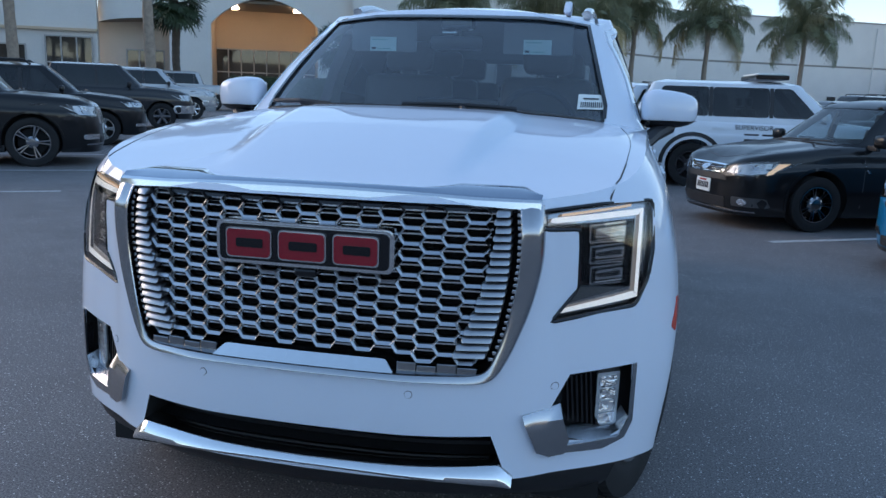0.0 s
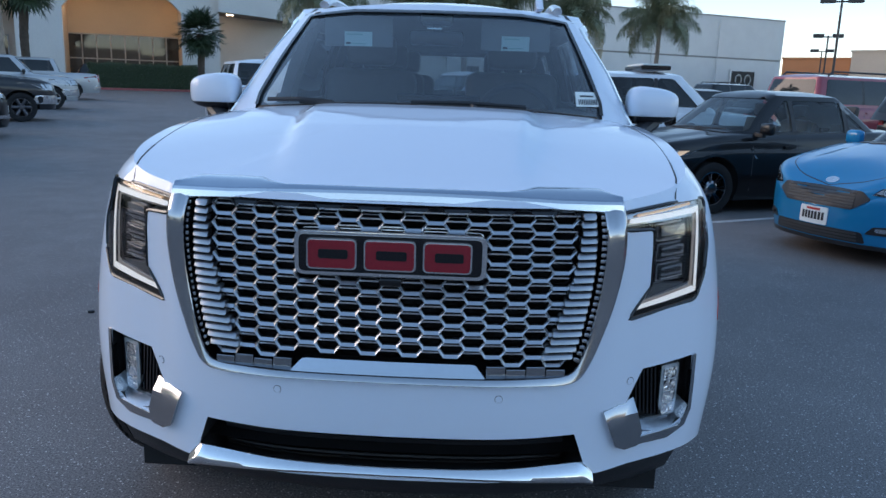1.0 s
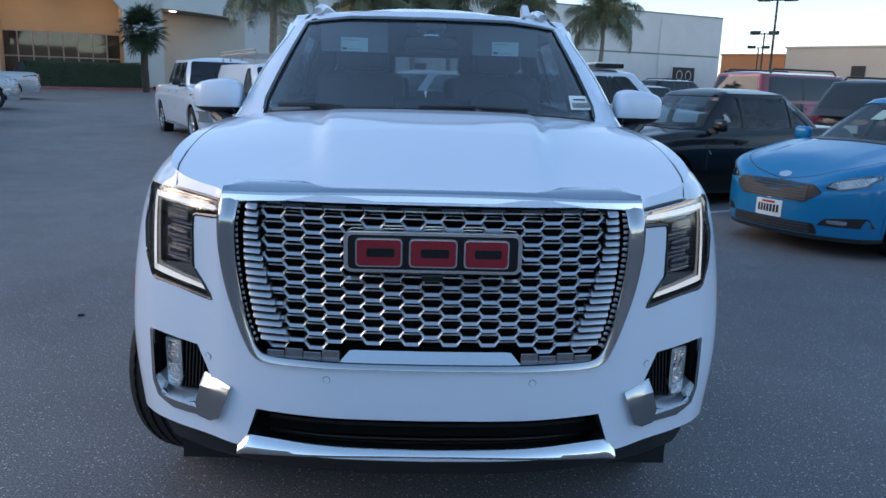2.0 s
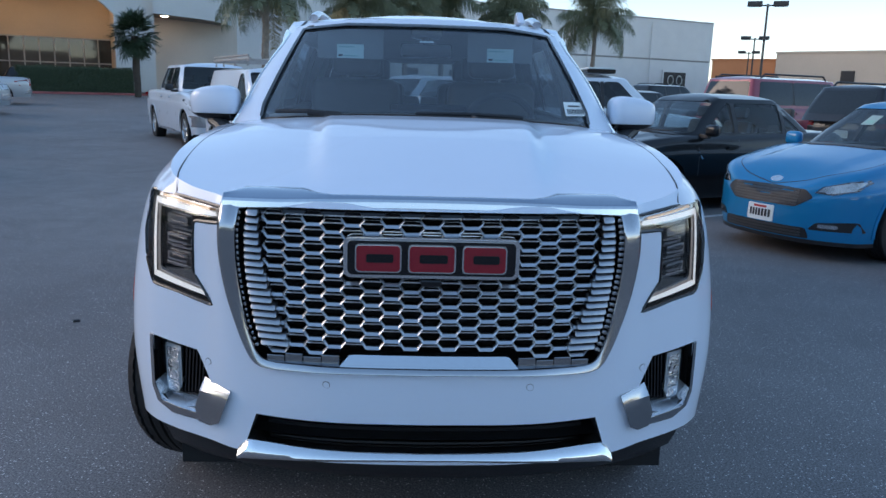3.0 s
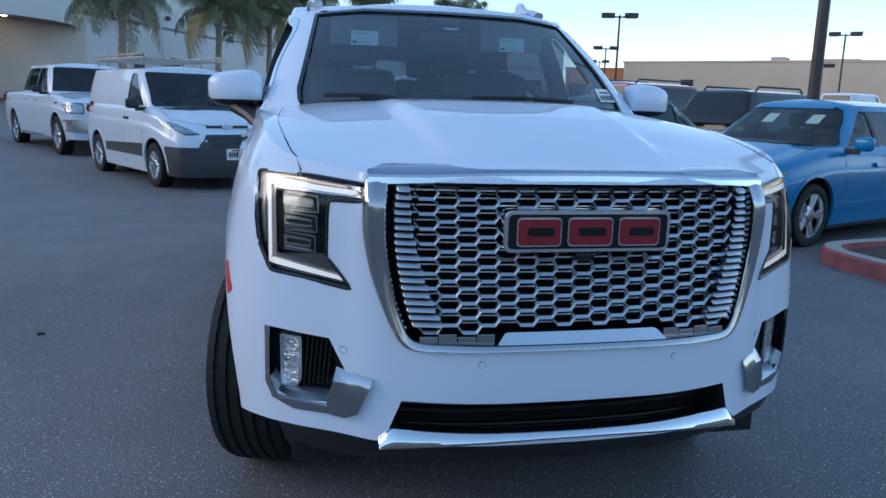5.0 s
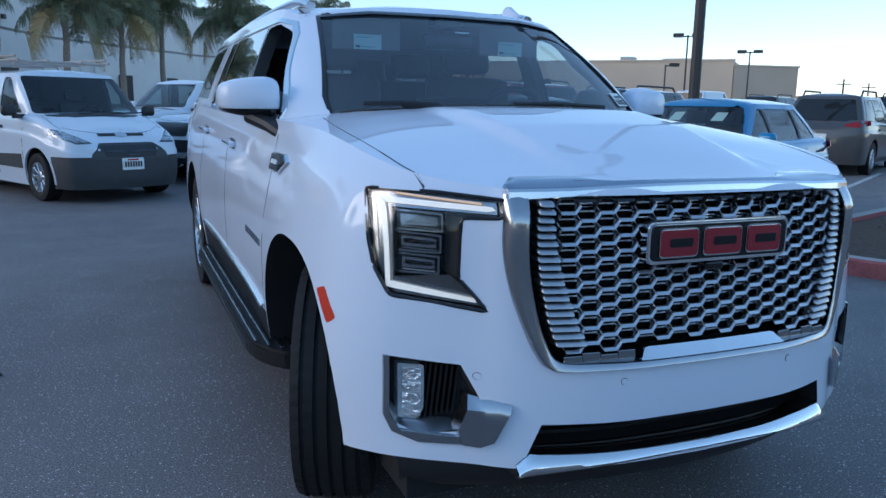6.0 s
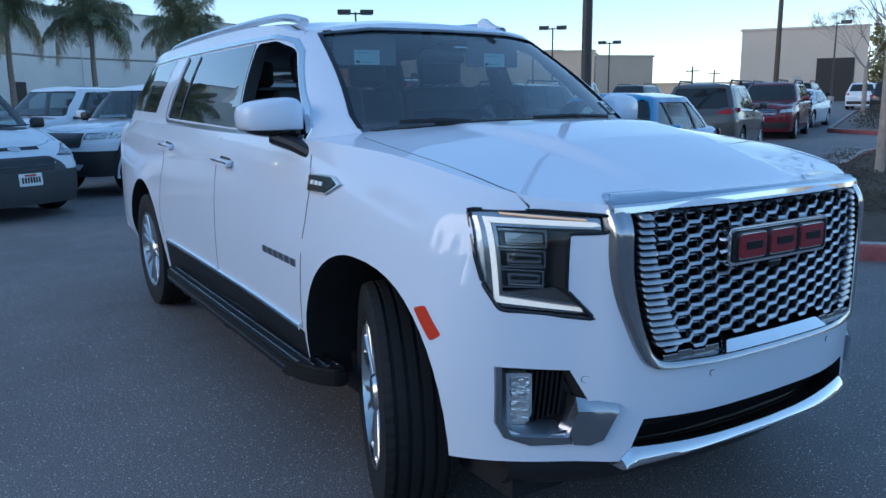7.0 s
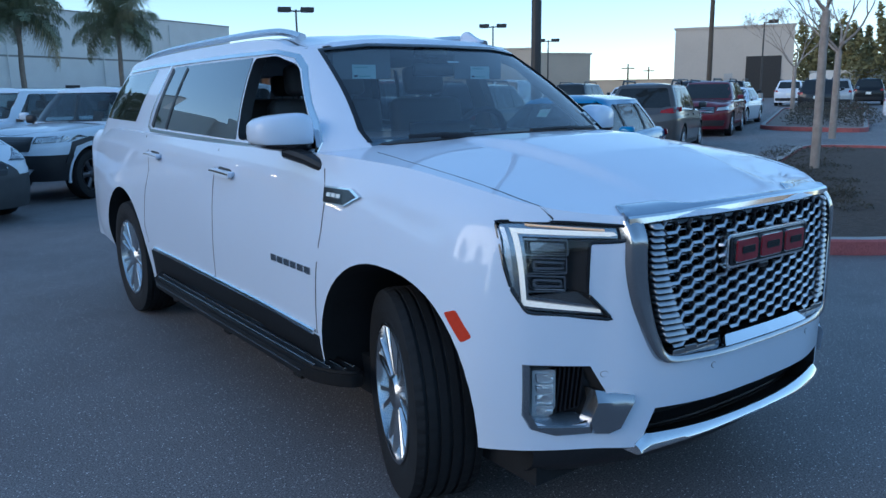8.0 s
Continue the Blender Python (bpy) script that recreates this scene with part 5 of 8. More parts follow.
# white pickup and van, noses toward the lane
vehicle("white_pickup", "white crew-cab pickup truck with chrome bumper", "truck", spec("pickup", "van_white", clear=True), park(-5.20, 15.65, -62, (-0.99, 0.95)))
van, vtree, vcab = vehicle("white_cargo_van", "white compact cargo van with grey bumper and roof rack", "van", spec("van", "van_white", clear=True, no_rear=True), park(-2.54, 10.2, -62.5, (-0.90, 0.88)))
rack = part("roof_rack", merged(*[tube([(-0.66, y, 1.80), (-0.66, y, 1.90), (0.66, y, 1.90), (0.66, y, 1.80)], 0.022, 6) for y in (1.95, 2.75, 3.55, 4.10)]), "rack_paint", van, "weathered metal ladder rack")
for u in (-0.66, -0.25, 0.25, 0.66):
    part("rack_bar", tube([(u, 1.80, 1.915), (u, 4.25, 1.915)], 0.022, 6), "rack_paint", rack)
for u in (-0.66, 0.66):
    part("rack_rail", tube([(u, 1.9, 1.90), (u, 1.9, 1.97), (u, 4.2, 1.97), (u, 4.2, 1.90)], 0.018, 6), "rack_paint", rack)
part("oval_badge", conform(vtree, [(0.085 * math.cos(a), 0.905 + 0.034 * math.sin(a)) for a in [i * math.pi / 10 for i in range(20)]], "y", lift=0.012, thick=0.012), "satin_chrome", van)
vehicle("white_midsize_pickup", "white midsize pickup with black grille and bumper", "truck",
        spec("pickup", "van_white", clear=True, L=5.35, W=1.86, H=1.80, wb=3.22, fo=0.88, r=0.39, bed=(3.85, 5.25),
             top=[(0, 0.98), (0.06, 1.06), (0.3, 1.10), (1.25, 1.17), (2.0, 1.18), (3.7, 1.20), (5.25, 1.22), (5.35, 1.18)],
             cab=dict(belt=1.18, roof_w=1.36, y=(1.22, 1.92, 3.55, 3.80), pillars=(2.55, 3.4)), headlamp=[(0.58, 0.92), (0.93, 0.93), (0.975, 1.03), (0.62, 1.02)],
             front=[("grille", [(-0.52, 0.80), (0.52, 0.80), (0.58, 1.02), (-0.58, 1.02)], "black_plastic", 0.012), ("skid_plate", [(-0.5, 0.44), (0.5, 0.44), (0.6, 0.54), (-0.6, 0.54)], "satin_chrome", 0.03)],
             slats=[("grille_bar", 0.84, 1.0, 0.5, 2, "grey_plastic")], wheel_mat="dark_alloy", skirt=(0.74, 0.50, "black_plastic"), handle="black_plastic", flank=[("arch_flare", [(0.40, 0.60), (0.55, 0.86), (0.88, 0.93), (1.21, 0.86), (1.36, 0.60), (1.42, 0.62), (1.26, 0.93), (0.88, 1.0), (0.50, 0.93), (0.34, 0.62)], "black_plastic", 0.02)]), park(-0.80, 12.2, -143, (0, 0)))
vehicle("white_crossover", "white crossover parked behind the pickup", "car", spec("suv", "van_white", clear=True, L=4.7, H=1.80, rails=None, front=[("grille", [(-0.5, 0.70), (0.5, 0.70), (0.55, 0.90), (-0.55, 0.90)], "black_plastic", 0.004)]), park(-1.97, 15.5, -146, (0, 0)))
vehicle("dark_roof_box_wagon", "dark wagon with a roof box", "car", spec("suv", "charcoal_paint", H=1.75), park(1.5, 22.5, -146, (0.9, 0.95)))

# row along the lane on the other side
vehicle("black_large_suv", "black full-size SUV with bright alloy wheels", "car", spec("suv", "black_paint", L=5.3, fo=1.08, H=1.89, r=0.41, rim=0.28, wb=2.95, top=[(0, 0.95), (0.06, 1.08), (0.3, 1.16), (1.25, 1.23), (2.0, 1.24), (4.8, 1.26), (5.15, 1.2), (5.2, 1.1)], cab=dict(belt=1.23, roof_w=1.46, y=(1.25, 1.98, 4.75, 5.1), pillars=(2.6, 3.65)), wheel_mat="dark_chrome",
             headlamp=[(0.62, 0.84), (0.95, 0.86), (0.97, 1.06), (0.64, 1.04)], front=[("grille", [(-0.56, 0.72), (0.56, 0.72), (0.58, 1.06), (-0.58, 1.06)], "satin_chrome", 0.008), ("bumper", [(-0.5, 0.34), (0.5, 0.34), (0.54, 0.50), (-0.54, 0.50)], "black_plastic", 0.006)] + [("fog_trim", [(k * 0.60, 0.46), (k * 0.90, 0.46), (k * 0.90, 0.55), (k * 0.60, 0.55)], "satin_chrome", 0.008) for k in (-1, 1)] + [("lip_trim", [(-0.86, 0.36), (0.86, 0.36), (0.86, 0.39), (-0.86, 0.39)], "dark_chrome", 0.008)], slats=[("grille_bar", 0.74, 1.05, 0.5, 7, "grey_plastic")], clear=True, clear_glass="dark_cabin_glass", wheel="five"), park(-8.70, 9.55, 34, (-0.98, 1.08)))
vehicle("black_midsize_suv", "black midsize SUV in the row", "car", spec("suv", "black_paint", clear=True, clear_glass="dark_cabin_glass", headlamp=[(0.48, 0.84), (0.95, 0.86), (0.96, 1.00), (0.55, 0.96)], front=[("grille", [(-0.46, 0.70), (0.46, 0.70), (0.50, 0.93), (-0.50, 0.93)], "gloss_black", 0.004), ("bumper", [(-0.8, 0.30), (0.8, 0.30), (0.84, 0.40), (-0.84, 0.40)], "black_plastic", 0.006), ("bumper_trim", [(-0.88, 0.43), (0.88, 0.43), (0.88, 0.50), (-0.88, 0.50)], "satin_chrome", 0.010)]), park(-10.42, 13.82, 34, (-0.98, 0.95)))
vehicle("charcoal_pickup", "dark charcoal pickup truck in the row", "truck", spec("pickup", "charcoal_paint", wheel_mat="dark_alloy"), park(-12.45, 19.5, 34, (-0.98, 0.95)))
vehicle("silver_row_pickup", "silver pickup truck with chrome bumper in the row", "truck", spec("pickup", "silver_paint"), park(-15.1, 25.95, 34, (-0.98, 0.95)))
vehicle("silver_pickup", "silver pickup truck near the hedge", "truck", spec("pickup", "silver_paint"), park(-18.9, 34.6, -150, (0.98, 4.63)))
vehicle("dark_suv_by_showroom", "dark SUV parked at the showroom porch", "car", spec("suv", "charcoal_paint"), park(-27.5, 57.0, 30, (0, 2.5)))
vehicle("red_pickup", "red pickup tail by the hedge", "truck", spec("pickup", "red_paint"), park(-33.5, 52.5, -150, (0.98, 4.63)))

# row behind the blue hatchback
vehicle("grey_compact_suv", "grey compact SUV seen from behind with red tail lamps", "car", spec("suv", "grey_paint", L=4.52, W=1.86, H=1.74, wb=2.69, r=0.35, rim=0.22, rails="black_plastic", back=[("tail_lamp", [(0.50, 1.04), (0.80, 1.02), (0.99, 1.07), (0.985, 1.17), (0.80, 1.15), (0.52, 1.09)], "tail_red", 0.008), ("bumper", [(-0.9, 0.34), (0.9, 0.34), (0.9, 0.60), (-0.9, 0.60)], "grey_plastic", 0.006)],
             top=[(0, 0.80), (0.08, 0.94), (0.3, 1.0), (1.15, 1.10), (2.0, 1.12), (4.1, 1.20), (4.46, 1.18), (4.52, 1.05)], cab=dict(belt=1.12, roof_w=1.30, y=(1.12, 1.95, 4.05, 4.42), pillars=(2.4, 3.3))), park(12.3, 10.66, 27, (0, 4.52)))
vehicle("maroon_large_suv", "maroon full-size SUV with black roof rails", "car", spec("suv", "maroon_paint", L=5.2, H=1.98, W=2.0, top=[(0, 0.95), (0.06, 1.08), (0.3, 1.16), (1.25, 1.25), (2.0, 1.26), (4.8, 1.28), (5.15, 1.2), (5.2, 1.1)], cab=dict(belt=1.26, roof_w=1.52, y=(1.25, 1.98, 4.95, 5.12), pillars=(2.6, 3.65)), wb=3.0), park(8.1, 16.45, 24, (-0.98, 5.1)))
vehicle("dark_sedan", "dark sedan in the far row", "car", spec("sedan", "charcoal_paint"), park(7.6, 19.5, 24, (-0.8, 4.3)))
vehicle("black_coupe_sedan", "black sedan in the far row", "car", spec("sedan", "black_paint"), park(6.3, 23.0, 24, (-0.8, 4.3)))
vehicle("black_crossover", "black crossover with a dark spoiler", "car", spec("suv", "charcoal_paint", L=4.7, H=1.80), park(9.15, 12.8, 24, (-0.90, 4.6)))
vehicle("white_panel_van", "white panel van in the far row", "van", spec("van", "van_white", L=5.0, H=2.05), park(24.5, 28.0, 24, (-0.9, 4.3)))
vehicle("red_midsize_suv", "dark red SUV facing the lane", "car", spec("suv", "red_paint"), park(20.4, 13.4, -154, (0.98, 0.95)))
FAR = [("suv", "charcoal_paint", 24.6, 17.4, 24), ("hatch", "van_white", 27.5, 18.0, 200), ("suv", "black_paint", 33.0, 21.5, 24), ("suv", "charcoal_paint", 41.5, 21.5, 24), ("van", "van_white", 38.0, 27.5, 24), ("suv", "silver_paint", 47.5, 23.5, 24), ("sedan", "silver_paint", 46.0, 33.0, 24),
       ("suv", "charcoal_paint", 28.0, 27.0, 24), ("hatch", "silver_paint", 30.0, 34.0, 24), ("van", "van_white", 35.0, 41.0, 24), ("sedan", "charcoal_paint", 20.0, 31.0, 24), ("suv", "silver_paint", 17.5, 36.0, 24), ("suv", "black_paint", 14.0, 40.0, 24), ("sedan", "van_white", 42.0, 36.0, 24), ("suv", "van_white", 52.0, 29.0, 24), ("suv", "black_paint", 55.0, 25.0, 24), ("sedan", "van_white", 34.5, 12.6, -70)]
NAMES = {"suv": "SUV", "hatch": "hatchback", "van": "van", "sedan": "sedan"}
TINTS = {"charcoal_paint": "dark grey", "van_white": "white", "black_paint": "black", "silver_paint": "silver"}
PAST = {}
for kind, paint, x, y, h in FAR:
    m = park(x, y, h, (0, 2.3))
    if (kind, paint) in PAST:
        copy_thing(PAST[kind, paint], m)
    else:
        PAST[kind, paint] = vehicle("parked_" + NAMES[kind].lower(), TINTS[paint] + " " + NAMES[kind] + " parked in the far lot", "car", spec(kind, paint), m, "cars of the far lot")[0]

# ---- the big white car ----
FRONT = 1.050    # axles along y
REAR = 4.525
R_WHEEL = 0.410


def hero_body():
    side_y = [1.6, 2.2, 2.8, 3.4, 4.0, 4.54, 5.0, 5.4]
    back = [(0.93, 5.66), (0.75, 5.745), (0.4, 5.785), (0, 5.795)]

    def ring(front, zf, xs, zs, inset=0.0):
        row = [(x, y, z) for (x, y), z in zip(front, zf)]
        row += [(x, y, z) for x, y, z in zip(xs, side_y, zs)]
        row += [(x * (1 - inset), y - inset, zs[-1]) for x, y in back]
        return row
    A = ring([(0, .128), (.30, .143), (.54, .195), (.68, .272), (.80, .348), (.895, .435), (.965, .565), (.972, .78), (.985, 1.1)], [.395] * 2 + [.402, .408, .408, .404, .392, .37, .345], [.97, .955, .955, .955, .965, .975, .97, .955], [.33, .33, .33, .33, .34, .36, .42, .45])
    B = ring([(0, .096), (.30, .111), (.55, .19), (.68, .270), (.80, .345), (.905, .43), (.988, .56), (1.012, .77), (1.024, 1.1)], [.64] * 9, [1.003, .99, .99, .992, 1.004, 1.018, 1.012, .985], [.62] * 8)
    C = ring([(0, .112), (.30, .128), (.56, .20), (.67, .272), (.785, .348), (.890, .436), (.974, .575), (1.004, .78), (1.018, 1.1)], [.90] * 9, [1.004, .998, 1.0, 1.0, 1.006, 1.014, 1.004, .975], [.92] * 8)
    D = ring([(0, .136), (.30, .150), (.57, .208), (.65, .262), (.76, .345), (.860, .450), (.926, .59), (.948, .79), (.962, 1.1)], [1.09, 1.09, 1.09, 1.09, 1.10, 1.112, 1.126, 1.142, 1.152], [.955, .965, .97, .972, .972, .97, .96, .94], [1.16, 1.17, 1.18, 1.19, 1.20, 1.21, 1.21, 1.20], 0.01)
    E = ring([(0, .165), (.30, .177), (.57, .24), (.63, .285), (.732, .372), (.810, .475), (.855, .63), (.875, .85), (.885, 1.1)], [1.165, 1.166, 1.164, 1.168, 1.182, 1.204, 1.234, 1.266, 1.288], [.91, .925, .93, .932, .93, .925, .91, .88], [1.306, 1.306, 1.308, 1.316, 1.325, 1.335, 1.335, 1.31], 0.06)
    crown = line([(0.1, 1.165), (0.25, 1.20), (0.45, 1.245), (0.7, 1.292), (1.0, 1.338), (1.2, 1.362), (1.4, 1.374), (2.0, 1.34), (5.8, 1.34)])

    def swell(x, y):
        # raised middle of the bonnet between two creases that run back to the cowl
        edge = 0.325 + 0.085 * min(1, max(0, (y - 0.25) / 0.9))
        t = min(1, max(0, (edge + 0.045 - abs(x)) / 0.065))
        f = min(1, max(0, (y - 0.26) / 0.45)) * min(1, max(0, (1.36 - y) / 0.35))
        return 0.030 * t * t * (3 - 2 * t) * f
    return shell([A, B, C, D, E], crown, per=8, vper=6, rings=40, power=3.3, swell=swell, inset=(0.72, 0.4))


def mirrored(pts):
    return [(-a, b) for a, b in pts][::-1]


HEAD = [(-0.600, 1.136), (-0.610, 1.090), (-0.700, 1.086), (-0.706, 0.928), (-0.638, 0.840), (-0.862, 0.868), (-0.892, 0.94), (-0.900, 1.02), (-0.890, 1.150), (-0.75, 1.150)]
GRILLE = [(-0.565, 1.148), (0.565, 1.148), (0.585, 1.06), (0.578, 0.95), (0.548, 0.82), (0.515, 0.730), (0.46, 0.702), (-0.46, 0.702), (-0.515, 0.730), (-0.548, 0.82), (-0.578, 0.95), (-0.585, 1.06)]
INTAKE = [(-0.505, 0.532), (0.505, 0.532), (0.538, 0.44), (-0.538, 0.44)]
FOG = [(-0.70, 0.69), (-0.865, 0.70), (-0.872, 0.52), (-0.80, 0.485), (-0.70, 0.50), (-0.655, 0.60)]


def hero_cabin():
    sy = [1.75, 2.2, 2.8, 3.4, 4.0, 4.6, 5.05]
    base = [(0, 1.26, 1.30), (.35, 1.285, 1.30), (.62, 1.37, 1.30), (.80, 1.49, 1.28), (.90, 1.60, 1.26)] + [(.925, y, 1.25) for y in sy] + [(.90, 5.45, 1.25), (.72, 5.62, 1.25), (.35, 5.66, 1.25), (0, 5.67, 1.25)]
    ty = [2.42, 2.65, 3.05, 3.5, 4.0, 4.5, 4.85]
    zz = [1.825, 1.842, 1.850, 1.850, 1.845, 1.835, 1.82]
    top = [(0, 2.085, 1.835), (.30, 2.10, 1.828), (.55, 2.135, 1.805), (.655, 2.20, 1.785), (.70, 2.30, 1.795)] + [(.722, y, z) for y, z in zip(ty, zz)] + [(.70, 5.12, 1.78), (.58, 5.24, 1.78), (.3, 5.28, 1.79), (0, 5.29, 1.79)]
    mid = [(0.5 * (a[0] + c[0]) + (0.022 if i > 2 else 0), 0.5 * (a[1] + c[1]) - (0.018 if i < 4 else 0), 0.5 * (a[2] + c[2]) + (0.012 if i < 4 else 0)) for i, (a, c) in enumerate(zip(base, top))]
    crown = line([(2.0, 1.84), (2.4, 1.880), (3.0, 1.905), (4.2, 1.903), (5.0, 1.868), (5.3, 1.81)])
    return [base, mid, top], crown


def hero():
    car = thing("white_suv", "white full-size SUV with a chrome honeycomb grille, front wheels turned", "car")
    body = hero_body()
    tree = skin(body)
    cuts = [prism(GRILLE, -0.5, 0.36, "y", mat_index=1), prism(INTAKE, -0.5, 0.40, "y", mat_index=1)]
    for k in (1, -1):
        hd = HEAD if k > 0 else mirrored(HEAD)
        fg = FOG if k > 0 else mirrored(FOG)
        cuts.append(moved(prism([(a * 1, b) for a, b in hd], -0.5, 0.66, "y", mat_index=1), Matrix()))
        cuts.append(prism(fg, -0.5, 0.52, "y", mat_index=1))
    for y, rw in ((1.048, 0.495), (REAR + 0.01, 0.490)):
        for sd in (-1, 1):
            c = lathe([(0.0, rw), (0.55, rw)], 48, "x")
            for f in c.faces:
                f.material_index = 1
            if y < 2:
                # the front arch is squarer ahead of the wheel
                for v in c.verts:
                    q = math.hypot(v.co.y, v.co.z)
                    if v.co.y < 0 and q > 0.1:
                        v.co.y, v.co.z = -1.04 * q * (-v.co.y / q) ** 0.82, math.copysign(q * abs(v.co.z / q) ** 0.82, v.co.z)
            cuts.append(moved(c, pose(0.55 if sd > 0 else -1.10, y, 0.44)))
    body = cut(body, cuts)
    bo = part("body", body, ("white_paint", "well"), car, smooth=True, angle=32)
    # cabin: hollow, with window openings
    lv, crown = hero_cabin()
    cab = shell(lv, crown, per=6, vper=6, rings=8, power=2.2, inset=(0.45, 0.4))
    ctree = skin(cab)
    inner = [[(p[0] * (0.91 if k == 0 else 0.94), p[1] + ((0.15 if k == 0 and p[1] < 1.8 else 0.05) if p[1] < 3 else -0.05), p[2] - 0.04 + (0.12 if k == 0 else 0)) for p in l] for k, l in enumerate(lv)]
    hollow = shell(inner, lambda y: crown(y) - 0.05, per=5, vper=4, rings=5, power=2.2, inset=(0.45, 0.4))
    for f in hollow.faces:
        f.material_index = 1
    WS = [(-0.735, 1.335), (0.735, 1.335), (0.738, 1.40), (0.625, 1.775), (0.40, 1.795), (-0.40, 1.795), (-0.625, 1.775), (-0.738, 1.40)]
    SIDE = [[(1.70, 1.325), (2.56, 1.335), (2.60, 1.748), (2.33, 1.748), (2.14, 1.695)],
            [(2.72, 1.335), (4.02, 1.365), (3.86, 1.750), (2.72, 1.750)],
            [(4.44, 1.395), (5.27, 1.41), (5.05, 1.725), (4.22, 1.748)]]
    cutters = [hollow, prism(WS, 0.5, 2.35, "y", mat_index=2)]
    for w in SIDE:
        for sd in (-1, 1):
            cutters.append(prism(rounded(w, 0.05, 3), sd * 0.45, sd * 1.3, "x", mat_index=2))
    cutters.append(prism([(-0.62, 1.42), (0.62, 1.42), (0.55, 1.72), (-0.55, 1.72)], 5.0, 6.2, "y", mat_index=2))
    cab = cut(cab, cutters, strict=True)
    part("cabin", cab, ("white_paint", "headliner", "black_plastic"), car, smooth=True, angle=32)
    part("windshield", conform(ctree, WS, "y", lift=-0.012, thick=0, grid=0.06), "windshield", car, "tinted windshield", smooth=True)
    for k, w in enumerate(SIDE):
        for sd in (-1, 1):
            if k == 0 and sd < 0:
                continue      # lowered window
            part("side_window", conform(ctree, w, "x", lift=-0.012 if k == 0 else 0.002, thick=0, grid=0.1, side=sd), "side_glass" if k == 0 else ("privacy_glass" if sd < 0 else "rear_glass"), car, smooth=True)
    pane = bmesh.new()
    pane.faces.new([pane.verts.new(p) for p in ((-0.63, 5.55, 1.41), (0.63, 5.55, 1.41), (0.56, 5.335, 1.73), (-0.56, 5.335, 1.73))])
    part("rear_window", pane, "rear_glass", car)
    return car, tree, ctree, bo


suv, suv_tree, suv_cab, suv_body = hero()
for sd in (-1, 1):
    wheel(suv, sd * 0.826, FRONT, R_WHEEL, 0.268, 0.262, "multi", sd, steer=-20, metal="chrome")
    wheel(suv, sd * 0.868, REAR, R_WHEEL, 0.268, 0.262, "multi", sd, metal="chrome")


def both(pts):
    """The outline and its twin on the other side."""
    return ((1, pts), (-1, mirrored(pts)))


def grille_y(x, z):
    return 0.150 + 0.17 * x * x - 0.035 * (1.14 - z) / 0.41


def grille_half(z):
    """Half the width of the honeycomb at height z."""
    return 0.519 - 0.052 * (1.13 - z) / 0.37


# inner and outer edge of the chrome grille surround, one half, from the bonnet down to the middle
SURROUND_IN = [(0.546, 1.150), (0.556, 1.074), (0.555, 0.991), (0.546, 0.916), (0.528, 0.825), (0.511, 0.772), (0.490, 0.729), (0.455, 0.713), (0.36, 0.712), (0.18, 0.712), (0, 0.712)]
SURROUND_OUT = [(0.608, 1.152), (0.614, 1.080), (0.612, 0.996), (0.592, 0.892), (0.560, 0.797), (0.533, 0.735), (0.505, 0.697), (0.460, 0.685), (0.36, 0.688), (0.18, 0.691), (0, 0.691)]


def front_skin(x, z, lift=0.0):
    """The place on the car's nose at x, z, lift proud of it."""
    h, _, _, _ = suv_tree.ray_cast(Vector((x, -4, z)), Vector((0, 1, 0)))
    return h + Vector((0, -lift, 0))


